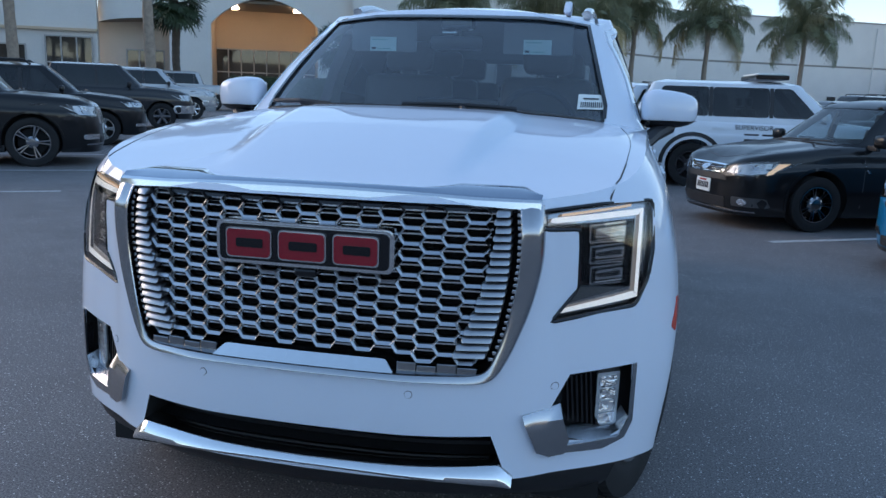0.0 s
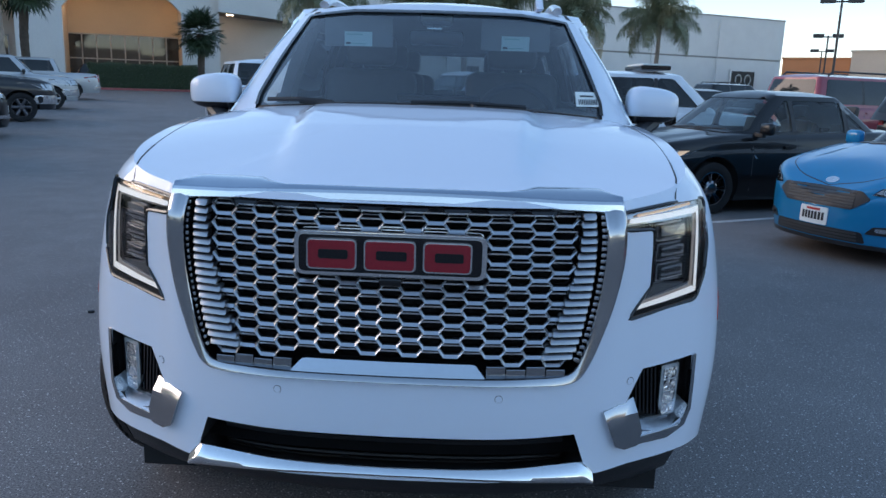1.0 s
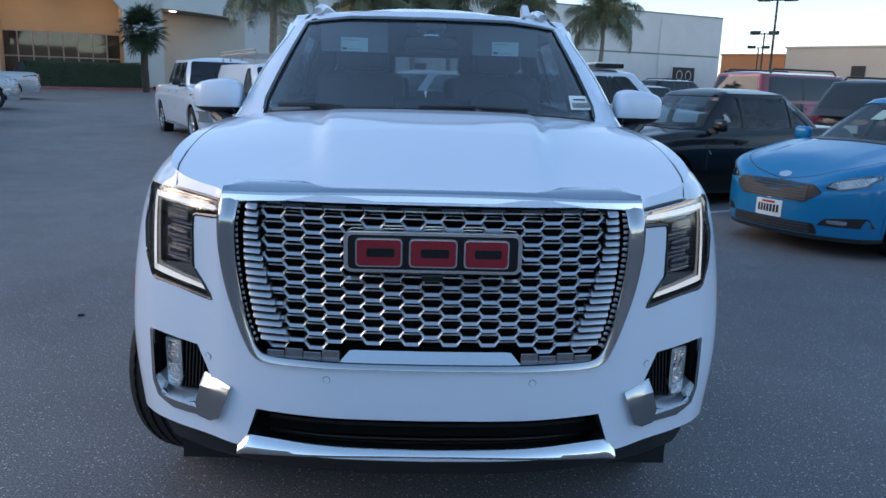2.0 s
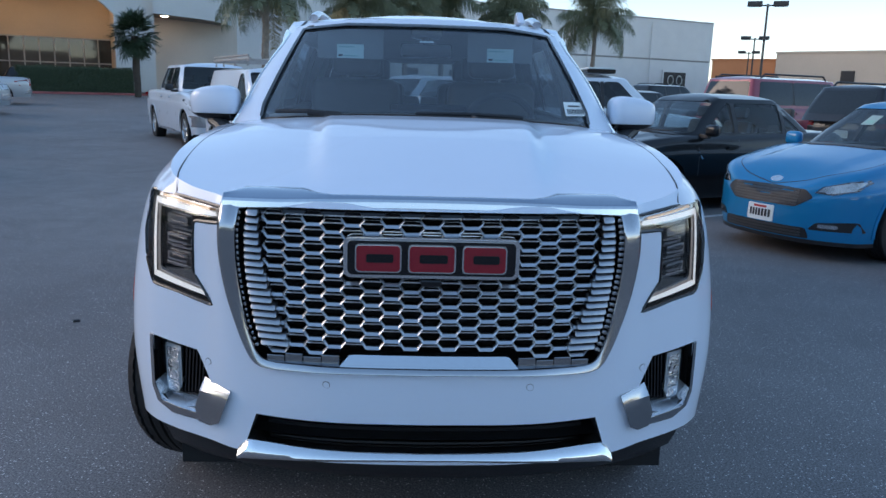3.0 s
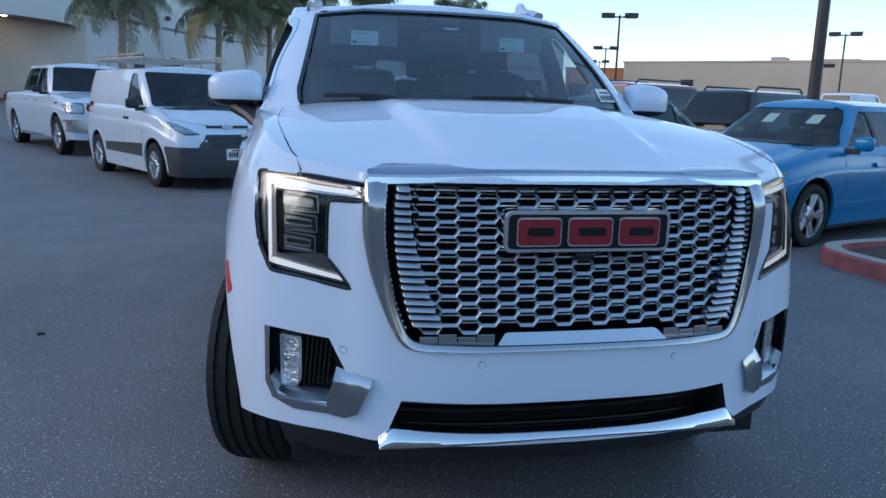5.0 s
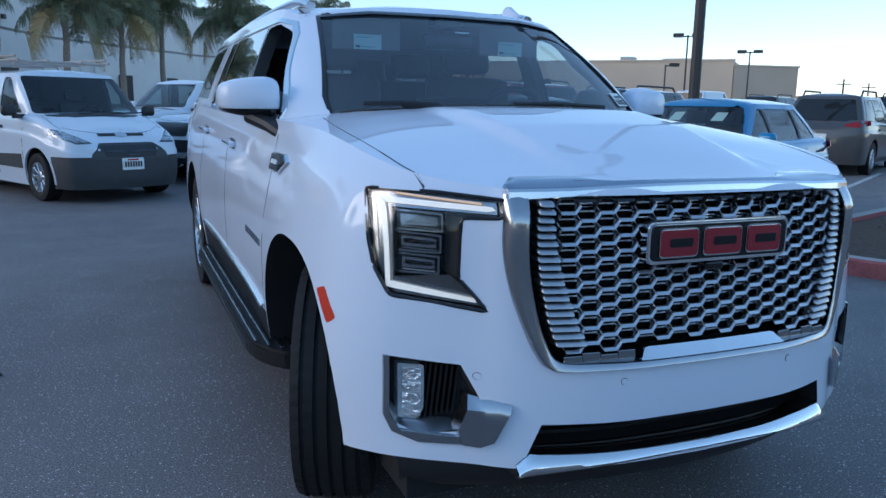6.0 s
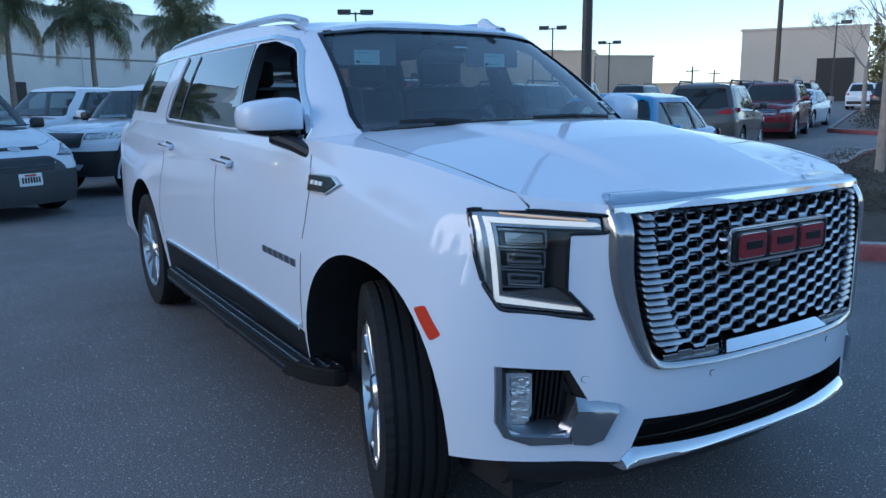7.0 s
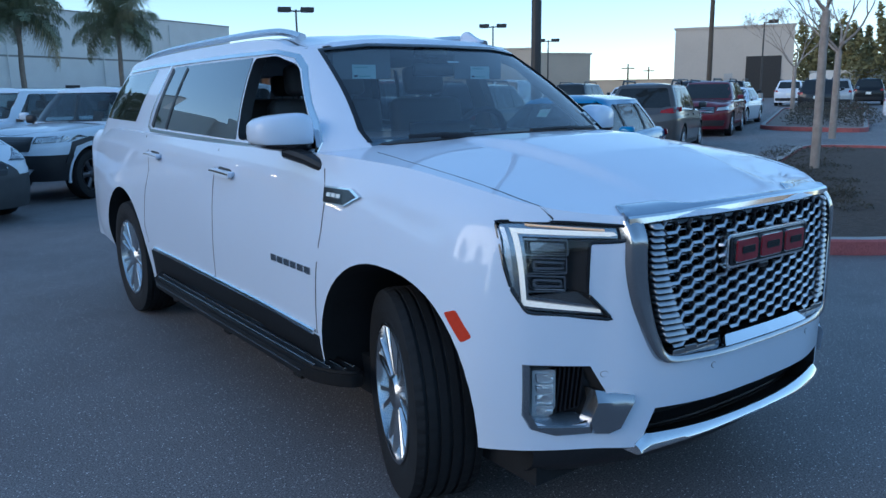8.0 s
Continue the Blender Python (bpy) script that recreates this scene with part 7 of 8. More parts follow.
def dress_side():
    # shut lines
    for sd in (-1, 1):
        for path in ([(1.575, 0.545), (1.535, 0.83), (1.505, 1.0), (1.515, 1.13), (1.57, 1.25)], [(2.80, 0.545), (2.745, 0.9), (2.74, 1.1), (2.73, 1.28)], [(3.98, 0.60), (4.02, 0.71), (3.96, 0.95), (3.885, 1.10), (3.93, 1.22), (4.05, 1.31)]):
            part("door_gap", conform(suv_tree, strip_pts(path, 0.007), "x", lift=0.001, thick=0.004, side=sd, grid=0.1), "ink", suv_body)
        for path in ([(sd * 0.772, 0.385), (sd * 0.783, 0.435), (sd * 0.797, 0.50), (sd * 0.812, 0.64)], [(sd * 0.812, 0.64), (sd * 0.828, 0.9), (sd * 0.825, 1.1), (sd * 0.81, 1.26), (sd * 0.800, 1.36)]):
            part("bonnet_gap", conform(suv_tree, strip_pts([tuple(q) for q in spline(path, 4)], 0.0045 if path[0][1] < 0.5 else 0.0018), "z", lift=0.001, thick=0.004, grid=0.06), "ink", suv_body)
        for y, z in ((2.595, 1.165), (3.775, 1.195)):
            part("door_handle", conform(suv_tree, rounded([(y - 0.135, z - 0.020), (y + 0.135, z - 0.010), (y + 0.135, z + 0.020), (y - 0.135, z + 0.012)], 0.016, 3), "x", lift=0.036, thick=0.022, side=sd, grid=0.05), "white_paint", suv, smooth=True)
            part("handle_trim", conform(suv_tree, rounded([(y - 0.13, z - 0.004), (y + 0.13, z + 0.004), (y + 0.13, z + 0.013), (y - 0.13, z + 0.004)], 0.004, 2), "x", lift=0.038, thick=0.010, side=sd, grid=0.08), "chrome", suv)
            for u in (-0.11, 0.11):
                part("handle_foot", conform(suv_tree, [(y + u - 0.015, z - 0.012), (y + u + 0.015, z - 0.012), (y + u + 0.015, z + 0.012), (y + u - 0.015, z + 0.012)], "x", lift=0.020, thick=0.03, side=sd), "white_paint", suv)
            part("handle_cup", conform(suv_tree, rounded([(y - 0.09, z - 0.028), (y + 0.09, z - 0.022), (y + 0.09, z + 0.028), (y - 0.09, z + 0.02)], 0.02, 3), "x", lift=0.0015, thick=0.003, side=sd), "grey_plastic", suv)
        # lower trim and step
        part("sill_panel", conform(suv_tree, [(1.55, 0.335), (3.97, 0.345), (3.95, 0.555), (1.56, 0.535)], "x", lift=0.004, thick=0.01, side=sd, grid=0.12), "step_black", suv, "black lower sill panel")
        for y0, y1 in ((1.585, 2.792), (2.80, 3.86)):
            pts = []
            for y in np.linspace(y0, y1, 9):
                z = 0.548 + (y - 1.6) * 0.012
                h, _, _, _ = suv_tree.ray_cast(Vector((4 * sd, y, z)), Vector((-sd, 0, 0)))
                pts.append(tuple(h + Vector((sd * 0.004, 0, 0))))
            part("door_moulding", tube(pts, 0.015, 10), "chrome", suv, "bright chrome door moulding", smooth=True)
        plan = [(0.90, 1.34), (0.955, 1.34), (1.015, 1.41), (1.062, 1.52), (1.072, 1.62), (1.072, 3.62), (1.055, 3.74), (0.97, 3.86), (0.90, 3.86)]
        plan = rounded([(sd * a, b) for a, b in plan], 0.05, 3)
        step = part("running_board", prism(plan if sd > 0 else plan[::-1], 0.350, 0.422, "z", bevel=0.012), "step_black", suv, "black ribbed running board", smooth=True)
        for k in range(4):
            y0 = (1.40, 1.40, 1.45, 1.52)[k]
            part("step_rib", moved(boxed(-0.0065, 0.0065, y0, 3.76 - 0.03 * k, 0.420, 0.431, bevel=0.003), pose(sd * (0.925 + 0.040 * k), 0, 0)), "dark_chrome", step, "dark shiny raised rib")
        part("step_edge", moved(boxed(-0.003, 0.004, 1.60, 3.64, 0.385, 0.392), pose(sd * 1.072, 0, 0)), "dark_chrome", step)
        for y in (1.75, 2.6, 3.45):
            part("step_bracket", moved(boxed(-0.12, 0.05, y - 0.04, y + 0.04, 0.30, 0.325), pose(sd * 0.90, 0, 0)), "well", step)
        # window trim
        belt = [(1.70, 1.300), (1.80, 1.303), (2.0, 1.306), (2.7, 1.318), (3.4, 1.330), (4.04, 1.345)]
        part("belt_trim", conform(suv_cab, strip_pts(belt, 0.020), "x", lift=0.010, thick=0.02, side=sd, grid=0.12), "chrome", suv, "bright chrome belt trim")
        arc = [(1.695, 1.300), (1.70, 1.345), (1.79, 1.432), (1.885, 1.505), (2.09, 1.682), (2.20, 1.742), (2.35, 1.770), (2.9, 1.774), (3.5, 1.774), (4.3, 1.770), (4.9, 1.755)]
        part("window_trim", conform(suv_cab, strip_pts(arc, 0.020), "x", lift=0.008, thick=0.02, side=sd, grid=0.06), "chrome", suv)
        part("window_trim", conform(suv_cab, strip_pts([(4.04, 1.345), (4.10, 1.37), (4.085, 1.45), (3.93, 1.765)], 0.018), "x", lift=0.008, thick=0.02, side=sd, grid=0.06), "chrome", suv)
        for pts in ([(2.575, 1.335), (2.715, 1.335), (2.715, 1.750), (2.615, 1.750)], ):
            part("pillar_cover", conform(suv_cab, pts, "x", lift=0.004, thick=0.01, side=sd, grid=0.1), "privacy_glass", suv, "gloss black pillar cover")
        part("window_bar", conform(suv_cab, strip_pts([(3.735, 1.36), (3.60, 1.735)], 0.035), "x", lift=0.006, thick=0.01, side=sd, grid=0.1), "black_plastic", suv)
        part("window_seal", conform(suv_cab, strip_pts([(4.03, 1.37), (3.87, 1.735)], 0.05), "x", lift=0.005, thick=0.01, side=sd, grid=0.1), "black_plastic", suv)
        part("roof_gap", conform(suv_cab, strip_pts([(sd * 0.665, 2.20), (sd * 0.648, 2.45), (sd * 0.640, 3.0), (sd * 0.640, 4.2), (sd * 0.640, 4.9)], 0.016), "z", lift=0.001, thick=0.006, grid=0.1), "ink", suv)
        # roof rail
        rail = [(sd * 0.605, 2.36, 1.845), (sd * 0.607, 2.50, 1.872), (sd * 0.61, 2.66, 1.890), (sd * 0.615, 3.0, 1.898), (sd * 0.62, 3.6, 1.898), (sd * 0.62, 4.3, 1.890), (sd * 0.615, 4.8, 1.870), (sd * 0.61, 5.05, 1.830)]
        part("roof_rail", tube([tuple(p) for p in spline(rail, 5)], 0.026, 8, flat=0.75), "satin_chrome", suv, "silver roof rail", smooth=True)
        # mirror
        def pod(half, mid, power, z_low, z_high):
            """A rounded mirror pod: a swollen block, swept back at its outer end, cut flat below and above."""
            bm = bmesh.new()
            rings = []

            def soft(c):
                return math.copysign(abs(c) ** power, c)
            for i in range(13):
                th = -math.pi / 2 + math.pi * i / 12
                ring = []
                for k in range(28):
                    ph = 2 * math.pi * k / 28
                    x, y, z = soft(math.cos(th)) * soft(math.cos(ph)), soft(math.cos(th)) * soft(math.sin(ph)), soft(math.sin(th))
                    out = (x + 1) / 2
                    zz = min(z_high, max(z_low, mid[2] + half[2] * z * (1 - 0.32 * out ** 2)))
                    ring.append(bm.verts.new((sd * (mid[0] + half[0] * x), mid[1] + half[1] * y + 0.075 * out ** 2, zz)))
                rings.append(ring)
            for r0, r1 in zip(rings, rings[1:]):
                for k in range(28):
                    bm.faces.new((r0[k], r0[(k + 1) % 28], r1[(k + 1) % 28], r1[k]))
            bmesh.ops.remove_doubles(bm, verts=bm.verts, dist=0.0005)
            bmesh.ops.recalc_face_normals(bm, faces=bm.faces)
            return bm
        mir = part("wing_mirror", pod((0.122, 0.085, 0.088), (1.006, 1.785, 1.394), 0.5, 1.345, 1.6), "white_paint", suv, "white wing mirror with black foot", smooth=True, angle=50)
        part("mirror_base", pod((0.124, 0.087, 0.086), (1.006, 1.785, 1.392), 0.5, 1.2, 1.347), "gloss_black", mir, smooth=True, angle=50)
        part("mirror_arm", tube([(sd * 0.885, 1.60, 1.232), (sd * 0.905, 1.63, 1.255), (sd * 0.94, 1.70, 1.285), (sd * 1.00, 1.78, 1.316)], 0.036, 10, r_end=0.042, flat=0.75), "black_plastic", mir, smooth=True)
        part("mirror_glass", moved(boxed(-0.100, 0.100, 0, 0.006, -0.055, 0.055, bevel=0.002), pose(sd * 1.005, 1.867, 1.401)), "chrome", mir)
        part("sail_panel", conform(suv_cab, [(1.705, 1.325), (1.83, 1.325), (1.83, 1.42)], "x", lift=0.004, thick=0.01, side=sd), "gloss_black", suv)
        # fender ornament
        orn = [(1.515, 1.185), (1.30, 1.190), (1.225, 1.165), (1.335, 1.120), (1.500, 1.118)]
        fb = part("fender_vent", conform(suv_tree, orn, "x", lift=0.014, thick=0.02, side=sd, grid=0.04), "chrome", suv, "chrome-edged fender vent", smooth=True)
        part("vent_insert", conform(suv_tree, [(1.512, 1.180), (1.318, 1.184), (1.256, 1.164), (1.342, 1.126), (1.498, 1.123)], "x", lift=0.018, thick=0.01, side=sd, grid=0.04), "gloss_black", fb)
        for k in range(3):
            y = 1.475 - k * 0.040
            part("vent_bar", conform(suv_tree, [(y, 1.163), (y - 0.030, 1.163), (y - 0.030, 1.148), (y, 1.148)], "x", lift=0.021, thick=0.004, side=sd), "paper", fb)
        # script on the door as plain bars
        for k in range(6):
            y = 1.995 - k * 0.070
            outer = [(y, 0.802), (y - 0.055, 0.802), (y - 0.055, 0.832), (y, 0.832)]
            part("script_bar", conform(suv_tree, outer, "x", lift=0.005, thick=0.006, side=sd), "dark_chrome", suv)
        part("side_marker", conform(suv_tree, rounded([(0.658, 0.840), (0.608, 0.857), (0.540, 0.777), (0.578, 0.753)], 0.01, 2), "x", lift=0.002, thick=0.010, side=sd, grid=0.02), "marker_red", suv, "orange-red side marker", smooth=True)
    part("antenna_fin", moved(prism([(-0.10, 0), (0.10, 0), (0.09, 0.055), (0.045, 0.07), (-0.02, 0.035)], -0.018, 0.018, "x", bevel=0.006), pose(0.51, 2.36, 1.845)), "white_paint", suv, smooth=True)


dress_side()


def dress_cabin():
    part("cowl", conform(suv_tree, [(-0.70, 1.43), (-0.60, 1.345), (-0.30, 1.255), (0, 1.23), (0.30, 1.255), (0.60, 1.345), (0.70, 1.43), (0.70, 1.50), (-0.70, 1.50)], "z", lift=0.006, thick=0.01, grid=0.08), "black_plastic", suv, "black cowl panel", smooth=True)
    for a, b, c in (((-0.64, 1.365, 1.376), (-0.36, 1.285, 1.374), (-0.30, 1.255, 1.362)), ((0.40, 1.29, 1.378), (-0.05, 1.255, 1.383), (0.20, 1.24, 1.370))):
        wip = part("wiper", tube([a, tuple((Vector(a) + Vector(b)) / 2 + Vector((0, -0.012, 0.006))), b], 0.010, 6), "black_plastic", suv)
        part("wiper_arm", tube([tuple((Vector(a) + Vector(b)) / 2), c, tuple(Vector(c) + Vector((0, -0.03, -0.02)))], 0.012, 6), "black_plastic", wip)
    part("dashboard", boxed(-0.70, 0.70, 1.62, 2.02, 1.22, 1.325, bevel=0.05), "cabin", suv, smooth=True)
    part("screen", moved(boxed(-0.20, 0.20, -0.01, 0.01, -0.06, 0.08, bevel=0.008), pose(0.02, 2.03, 1.33)), "gloss_black", suv)
    ring = [(0.40 + 0.185 * math.cos(a), 2.17 - 0.06 * math.sin(a), 1.30 + 0.165 * math.sin(a)) for a in [i * math.pi / 12 for i in range(24)]]
    sw = part("steering_wheel", tube(ring, 0.018, 8, closed=True), "cabin", suv, smooth=True)
    part("steering_hub", boxed(0.33, 0.47, 2.14, 2.20, 1.25, 1.35, bevel=0.02), "cabin", sw)
    for y, us in ((2.66, (-0.40, 0.40)), (3.66, (-0.42, 0.42)), (4.60, (-0.40, 0.40))):
        for u in us:
            seat = part("seat_back", moved(boxed(-0.26, 0.26, -0.07, 0.07, -0.25, 0.27, bevel=0.06, seg=3), pose(u, y, 1.27, -10)), "seat", suv, "dark leather seat", smooth=True)
            part("headrest", moved(boxed(-0.14, 0.14, -0.05, 0.05, -0.085, 0.085, bevel=0.04, seg=3), pose(u, y + 0.06, 1.64, -8)), "seat", seat, smooth=True)
            for k in (-0.05, 0.05):
                part("headrest_post", tube([(u + k, y + 0.05, 1.52), (u + k, y + 0.06, 1.58)], 0.008, 6), "satin_chrome", seat)
    mir = part("rear_view_mirror", moved(boxed(-0.13, 0.13, -0.02, 0.02, -0.035, 0.035, bevel=0.015), pose(0.0, 2.06, 1.675)), "gloss_black", suv, smooth=True)
    part("mirror_stem", tube([(0, 2.07, 1.69), (0, 2.09, 1.76)], 0.02, 6), "cabin", mir)
    part("sensor_housing", boxed(-0.08, 0.08, 2.03, 2.14, 1.735, 1.80, bevel=0.02), "gloss_black", suv)
    part("sensor_window", conform(suv_cab, [(-0.035, 1.706), (0.035, 1.706), (0.035, 1.713), (-0.035, 1.713)], "y", lift=-0.016, thick=0.002), "paper", suv)
    for x0, y in ((-0.457, 2.120), (0.318, 2.140)):
        # price cards clipped to the sun visors, a little behind the glass
        card = part("visor_card", boxed(x0, x0 + 0.137, y, y + 0.002, 1.632, 1.701), "card", suv, "pale green card clipped to the sun visor")
        part("card_bar", boxed(x0 + 0.008, x0 + 0.030, y - 0.001, y, 1.640, 1.650), "ink", card)
        part("card_bar", boxed(x0 + 0.036, x0 + 0.105, y - 0.001, y, 1.641, 1.646), "paper_green", card)
        part("card_bar", boxed(x0 + 0.010, x0 + 0.090, y - 0.001, y, 1.685, 1.690), "paper_green", card)
        u = x0 + 0.068
        part("sun_visor", boxed(u - 0.17, u + 0.17, y + 0.012, y + 0.030, 1.63, 1.775, bevel=0.008), "headliner", suv, "grey sun visor folded down", smooth=True)
    x0, x1, z0, z1 = 0.622, 0.735, 1.385, 1.445
    card = part("window_card", conform(suv_cab, [(x0, z0), (x1, z0), (x1, z1), (x0, z1)], "y", lift=0.0003, thick=0.001), "paper", suv, "white printed label stuck to the windshield corner")
    for k in range(11):
        u = x0 + 0.012 + k * 0.0082
        part("card_bar", conform(suv_cab, [(u, z0 + .008), (u + .004, z0 + .008), (u + .004, z0 + .030), (u, z0 + .030)], "y", lift=0.0012, thick=0.0005), "ink", card)
    part("card_bar", conform(suv_cab, [(x0 + .02, z1 - .020), (x1 - .03, z1 - .020), (x1 - .03, z1 - .014), (x0 + .02, z1 - .014)], "y", lift=0.0012, thick=0.0005), "ink", card)
    part("windshield_band", conform(suv_cab, strip_pts([(-0.733, 1.35), (-0.735, 1.40), (-0.627, 1.770), (-0.40, 1.795), (0.40, 1.795), (0.627, 1.770), (0.735, 1.40), (0.733, 1.35)], 0.016), "y", lift=0.006, thick=0.010, grid=0.04), "gloss_black", suv, "black windshield edge band", smooth=True)


dress_cabin()

# ---- planting ----
rng = random.Random(7)


def frond(length, droop, leaf, seed):
    """A feather palm leaf: arching rib with hanging leaflets, along +x."""
    r = random.Random(seed)
    bm = bmesh.new()
    n = 26
    ribs = []
    for i in range(n + 1):
        t = i / n
        ribs.append(Vector((length * (t - 0.12 * t * t), 0.0, length * (0.78 * t - droop * t * t))))
    for a, b in zip(ribs, ribs[1:]):
        w = 0.03 * (1 - ribs.index(a) / n) + 0.006
        q = [bm.verts.new(p + Vector((0, s * w, d))) for p in (a, b) for s, d in ((-1, 0), (0, 0.02), (1, 0))]
        bm.faces.new((q[0], q[1], q[4], q[3]))
        bm.faces.new((q[1], q[2], q[5], q[4]))
    for i in range(3, n * 3):
        t = i / (n * 3)
        k = min(n - 1, int(t * n))
        p = ribs[k].lerp(ribs[k + 1], t * n - k)
        d = (ribs[k + 1] - ribs[k]).normalized()
        ln = leaf * (0.35 + 0.65 * math.sin(math.pi * min(1, t * 0.9 + 0.12))) * r.uniform(0.8, 1.15)
        for s in (-1, 1):
            out = (Vector((0, s, 0)) * r.uniform(0.55, 0.9) + d * 0.45 + Vector((0, 0, r.uniform(-0.30, 0.20)))).normalized()
            tip = p + out * ln * 0.42
            end = tip + (out * 0.22 + Vector((r.uniform(-.15, .15), 0, -0.95))).normalized() * ln * 0.72
            w = d * 0.016
            v = [bm.verts.new(c) for c in (p - w, p + w, tip + w * 1.2, tip - w * 1.2, end)]
            bm.faces.new((v[0], v[1], v[2], v[3]))
            bm.faces.new((v[3], v[2], v[4]))
    return bm


def mesh_of(name, bm, mat):
    ob = part(name, bm, mat)
    me = ob.data
    bpy.data.objects.remove(ob)
    return me


FRONDS = [mesh_of("frond", frond(3.0, d, 1.35, i), m) for i, (d, m) in enumerate(((0.50, "palm_leaf"), (0.72, "palm_leaf"), (0.95, "palm_leaf"), (1.20, "palm_dry")))]


def trunk_mesh(h, r0, r1, rings=26, seed=1, boot=0.0):
    r = random.Random(seed)
    pts = [(0, 0, 0)] + [(0.05 * math.sin(k * 0.4) * k / rings, 0.04 * math.cos(k * 0.3) * k / rings, h * k / rings) for k in range(1, rings + 1)]
    bm = bmesh.new()
    lay = []
    sides = 14
    for k, p in enumerate(pts):
        rad = r0 + (r1 - r0) * (k / rings) ** 0.7 + (0.02 if k % 2 else 0.0) + (boot if k > rings - 4 else 0)
        lay.append([bm.verts.new((p[0] + math.cos(2 * math.pi * j / sides) * rad * r.uniform(0.95, 1.05), p[1] + math.sin(2 * math.pi * j / sides) * rad * r.uniform(0.95, 1.05), p[2])) for j in range(sides)])
    for a, b in zip(lay, lay[1:]):
        for j in range(sides):
            bm.faces.new((a[j], a[(j + 1) % sides], b[(j + 1) % sides], b[j]))
    bm.faces.new(lay[-1])
    return bm


def queen_palm(x, y, h, size, seed, label="tall feather palm with drooping green and yellowed fronds"):
    r = random.Random(seed)
    top = thing("palm_tree", label, "tree", "palm trees", at=pose(x, y, rise(x, y) - 0.1))
    part("trunk", trunk_mesh(h, 0.26, 0.17, seed=seed, boot=0.07), "palm_trunk", top, "grey ringed trunk", smooth=True)
    n = 23
    for k in range(n):
        ob = new("frond", FRONDS[min(3, int(4 * (k / n) * r.uniform(0.75, 1.1)))])
        ob.parent = top
        tilt = 62 - 105 * (k / n) + r.uniform(-8, 8)
        ob.matrix_basis = pose(0, 0, h - 0.05 + 0.25 * (1 - k / n), 0, -tilt * 0.75, k * 137.5 + r.uniform(-15, 15)) @ Matrix.Diagonal((size * r.uniform(0.85, 1.1),) * 3 + (1,))
    return top


for i, (az, d, h, s) in enumerate(((13.2, 80, 7.5, 1.5), (7.2, 74, 7.6, 1.5), (2.3, 72, 7.8, 1.45), (-0.3, 66, 6.9, 1.3), (-3.8, 56, 6.4, 1.25), (-10.1, 47, 6.0, 1.15))):
    p = polar(az, d)
    queen_palm(p.x, p.y, h, s, 20 + i)
for i, (az, d, h) in enumerate(((-39.3, 38, 10.5), (-30.9, 37, 10.5))):
    p = polar(az, d)
    top = queen_palm(p.x, p.y, h, 1.2, 40 + i, "tall palm with a thick grey trunk")


def fan_leaf(seed):
    r = random.Random(seed)
    bm = bmesh.new()
    stem = 0.55
    a = [bm.verts.new(v) for v in ((0, -0.015, 0), (0, 0.015, 0), (stem, 0.012, 0.05), (stem, -0.012, 0.05))]
    bm.faces.new(a)
    n = 23
    for k in range(n):
        ang = radians(-125 + 250 * k / (n - 1))
        ln = 0.62 * r.uniform(0.85, 1.1) * (1 - 0.25 * abs(k / (n - 1) - 0.5))
        d = Vector((math.cos(ang), math.sin(ang), 0.0))
        sdir = Vector((-d.y, d.x, 0)) * 0.035
        c = Vector((stem, 0, 0.05))
        m = c + d * ln * 0.6 + Vector((0, 0, r.uniform(-0.02, 0.05)))
        e = c + d * ln + Vector((0, 0, -0.12 * r.random()))
        v = [bm.verts.new(q) for q in (c, m - sdir, e, m + sdir)]
        bm.faces.new(v)
    return bm


FANS = [mesh_of("fan_leaf", fan_leaf(i), "fan_leaf") for i in range(3)]


def fan_palm(x, y, h, size, seed):
    r = random.Random(seed)
    top = thing("fan_palm", "small dark green fan palm with a shaggy trunk", "tree", "palm trees", at=pose(x, y, rise(x, y)))
    part("trunk", trunk_mesh(h, 0.20, 0.24, seed=seed), "fan_trunk", top, "shaggy brown trunk", smooth=True)
    for k in range(46):
        ob = new("fan_leaf", FANS[k % 3])
        ob.parent = top
        t = k / 46
        ob.matrix_basis = pose(0, 0, h + 0.15 - 0.25 * t, r.uniform(-25, 25), -(75 - 150 * t), k * 137.5) @ Matrix.Diagonal((size * r.uniform(0.85, 1.15),) * 3 + (1,))


p = polar(-18.8, 56.0)
fan_palm(p.x, p.y, 4.0, 1.55, 3)
p = polar(-29.6, 50.0)
fan_palm(p.x, p.y, 6.2, 1.9, 4)


def clump(bm, c, rx, ry, rz, count, leaf, r):
    """Small leaves scattered through an uneven lump."""
    for _ in range(count):
        while True:
            q = Vector((r.uniform(-1, 1), r.uniform(-1, 1), r.uniform(-1, 1)))
            if 0.35 < q.length < 1.0:
                break
        p = Vector((c[0] + q.x * rx, c[1] + q.y * ry, c[2] + q.z * rz))
        u = Vector((r.uniform(-1, 1), r.uniform(-1, 1), r.uniform(-1, 1))).normalized()
        w = u.orthogonal().normalized()
        s = leaf * r.uniform(0.6, 1.3)
        bm.faces.new([bm.verts.new(p + v) for v in (u * s, w * s * 0.5, -u * s, -w * s * 0.5)])


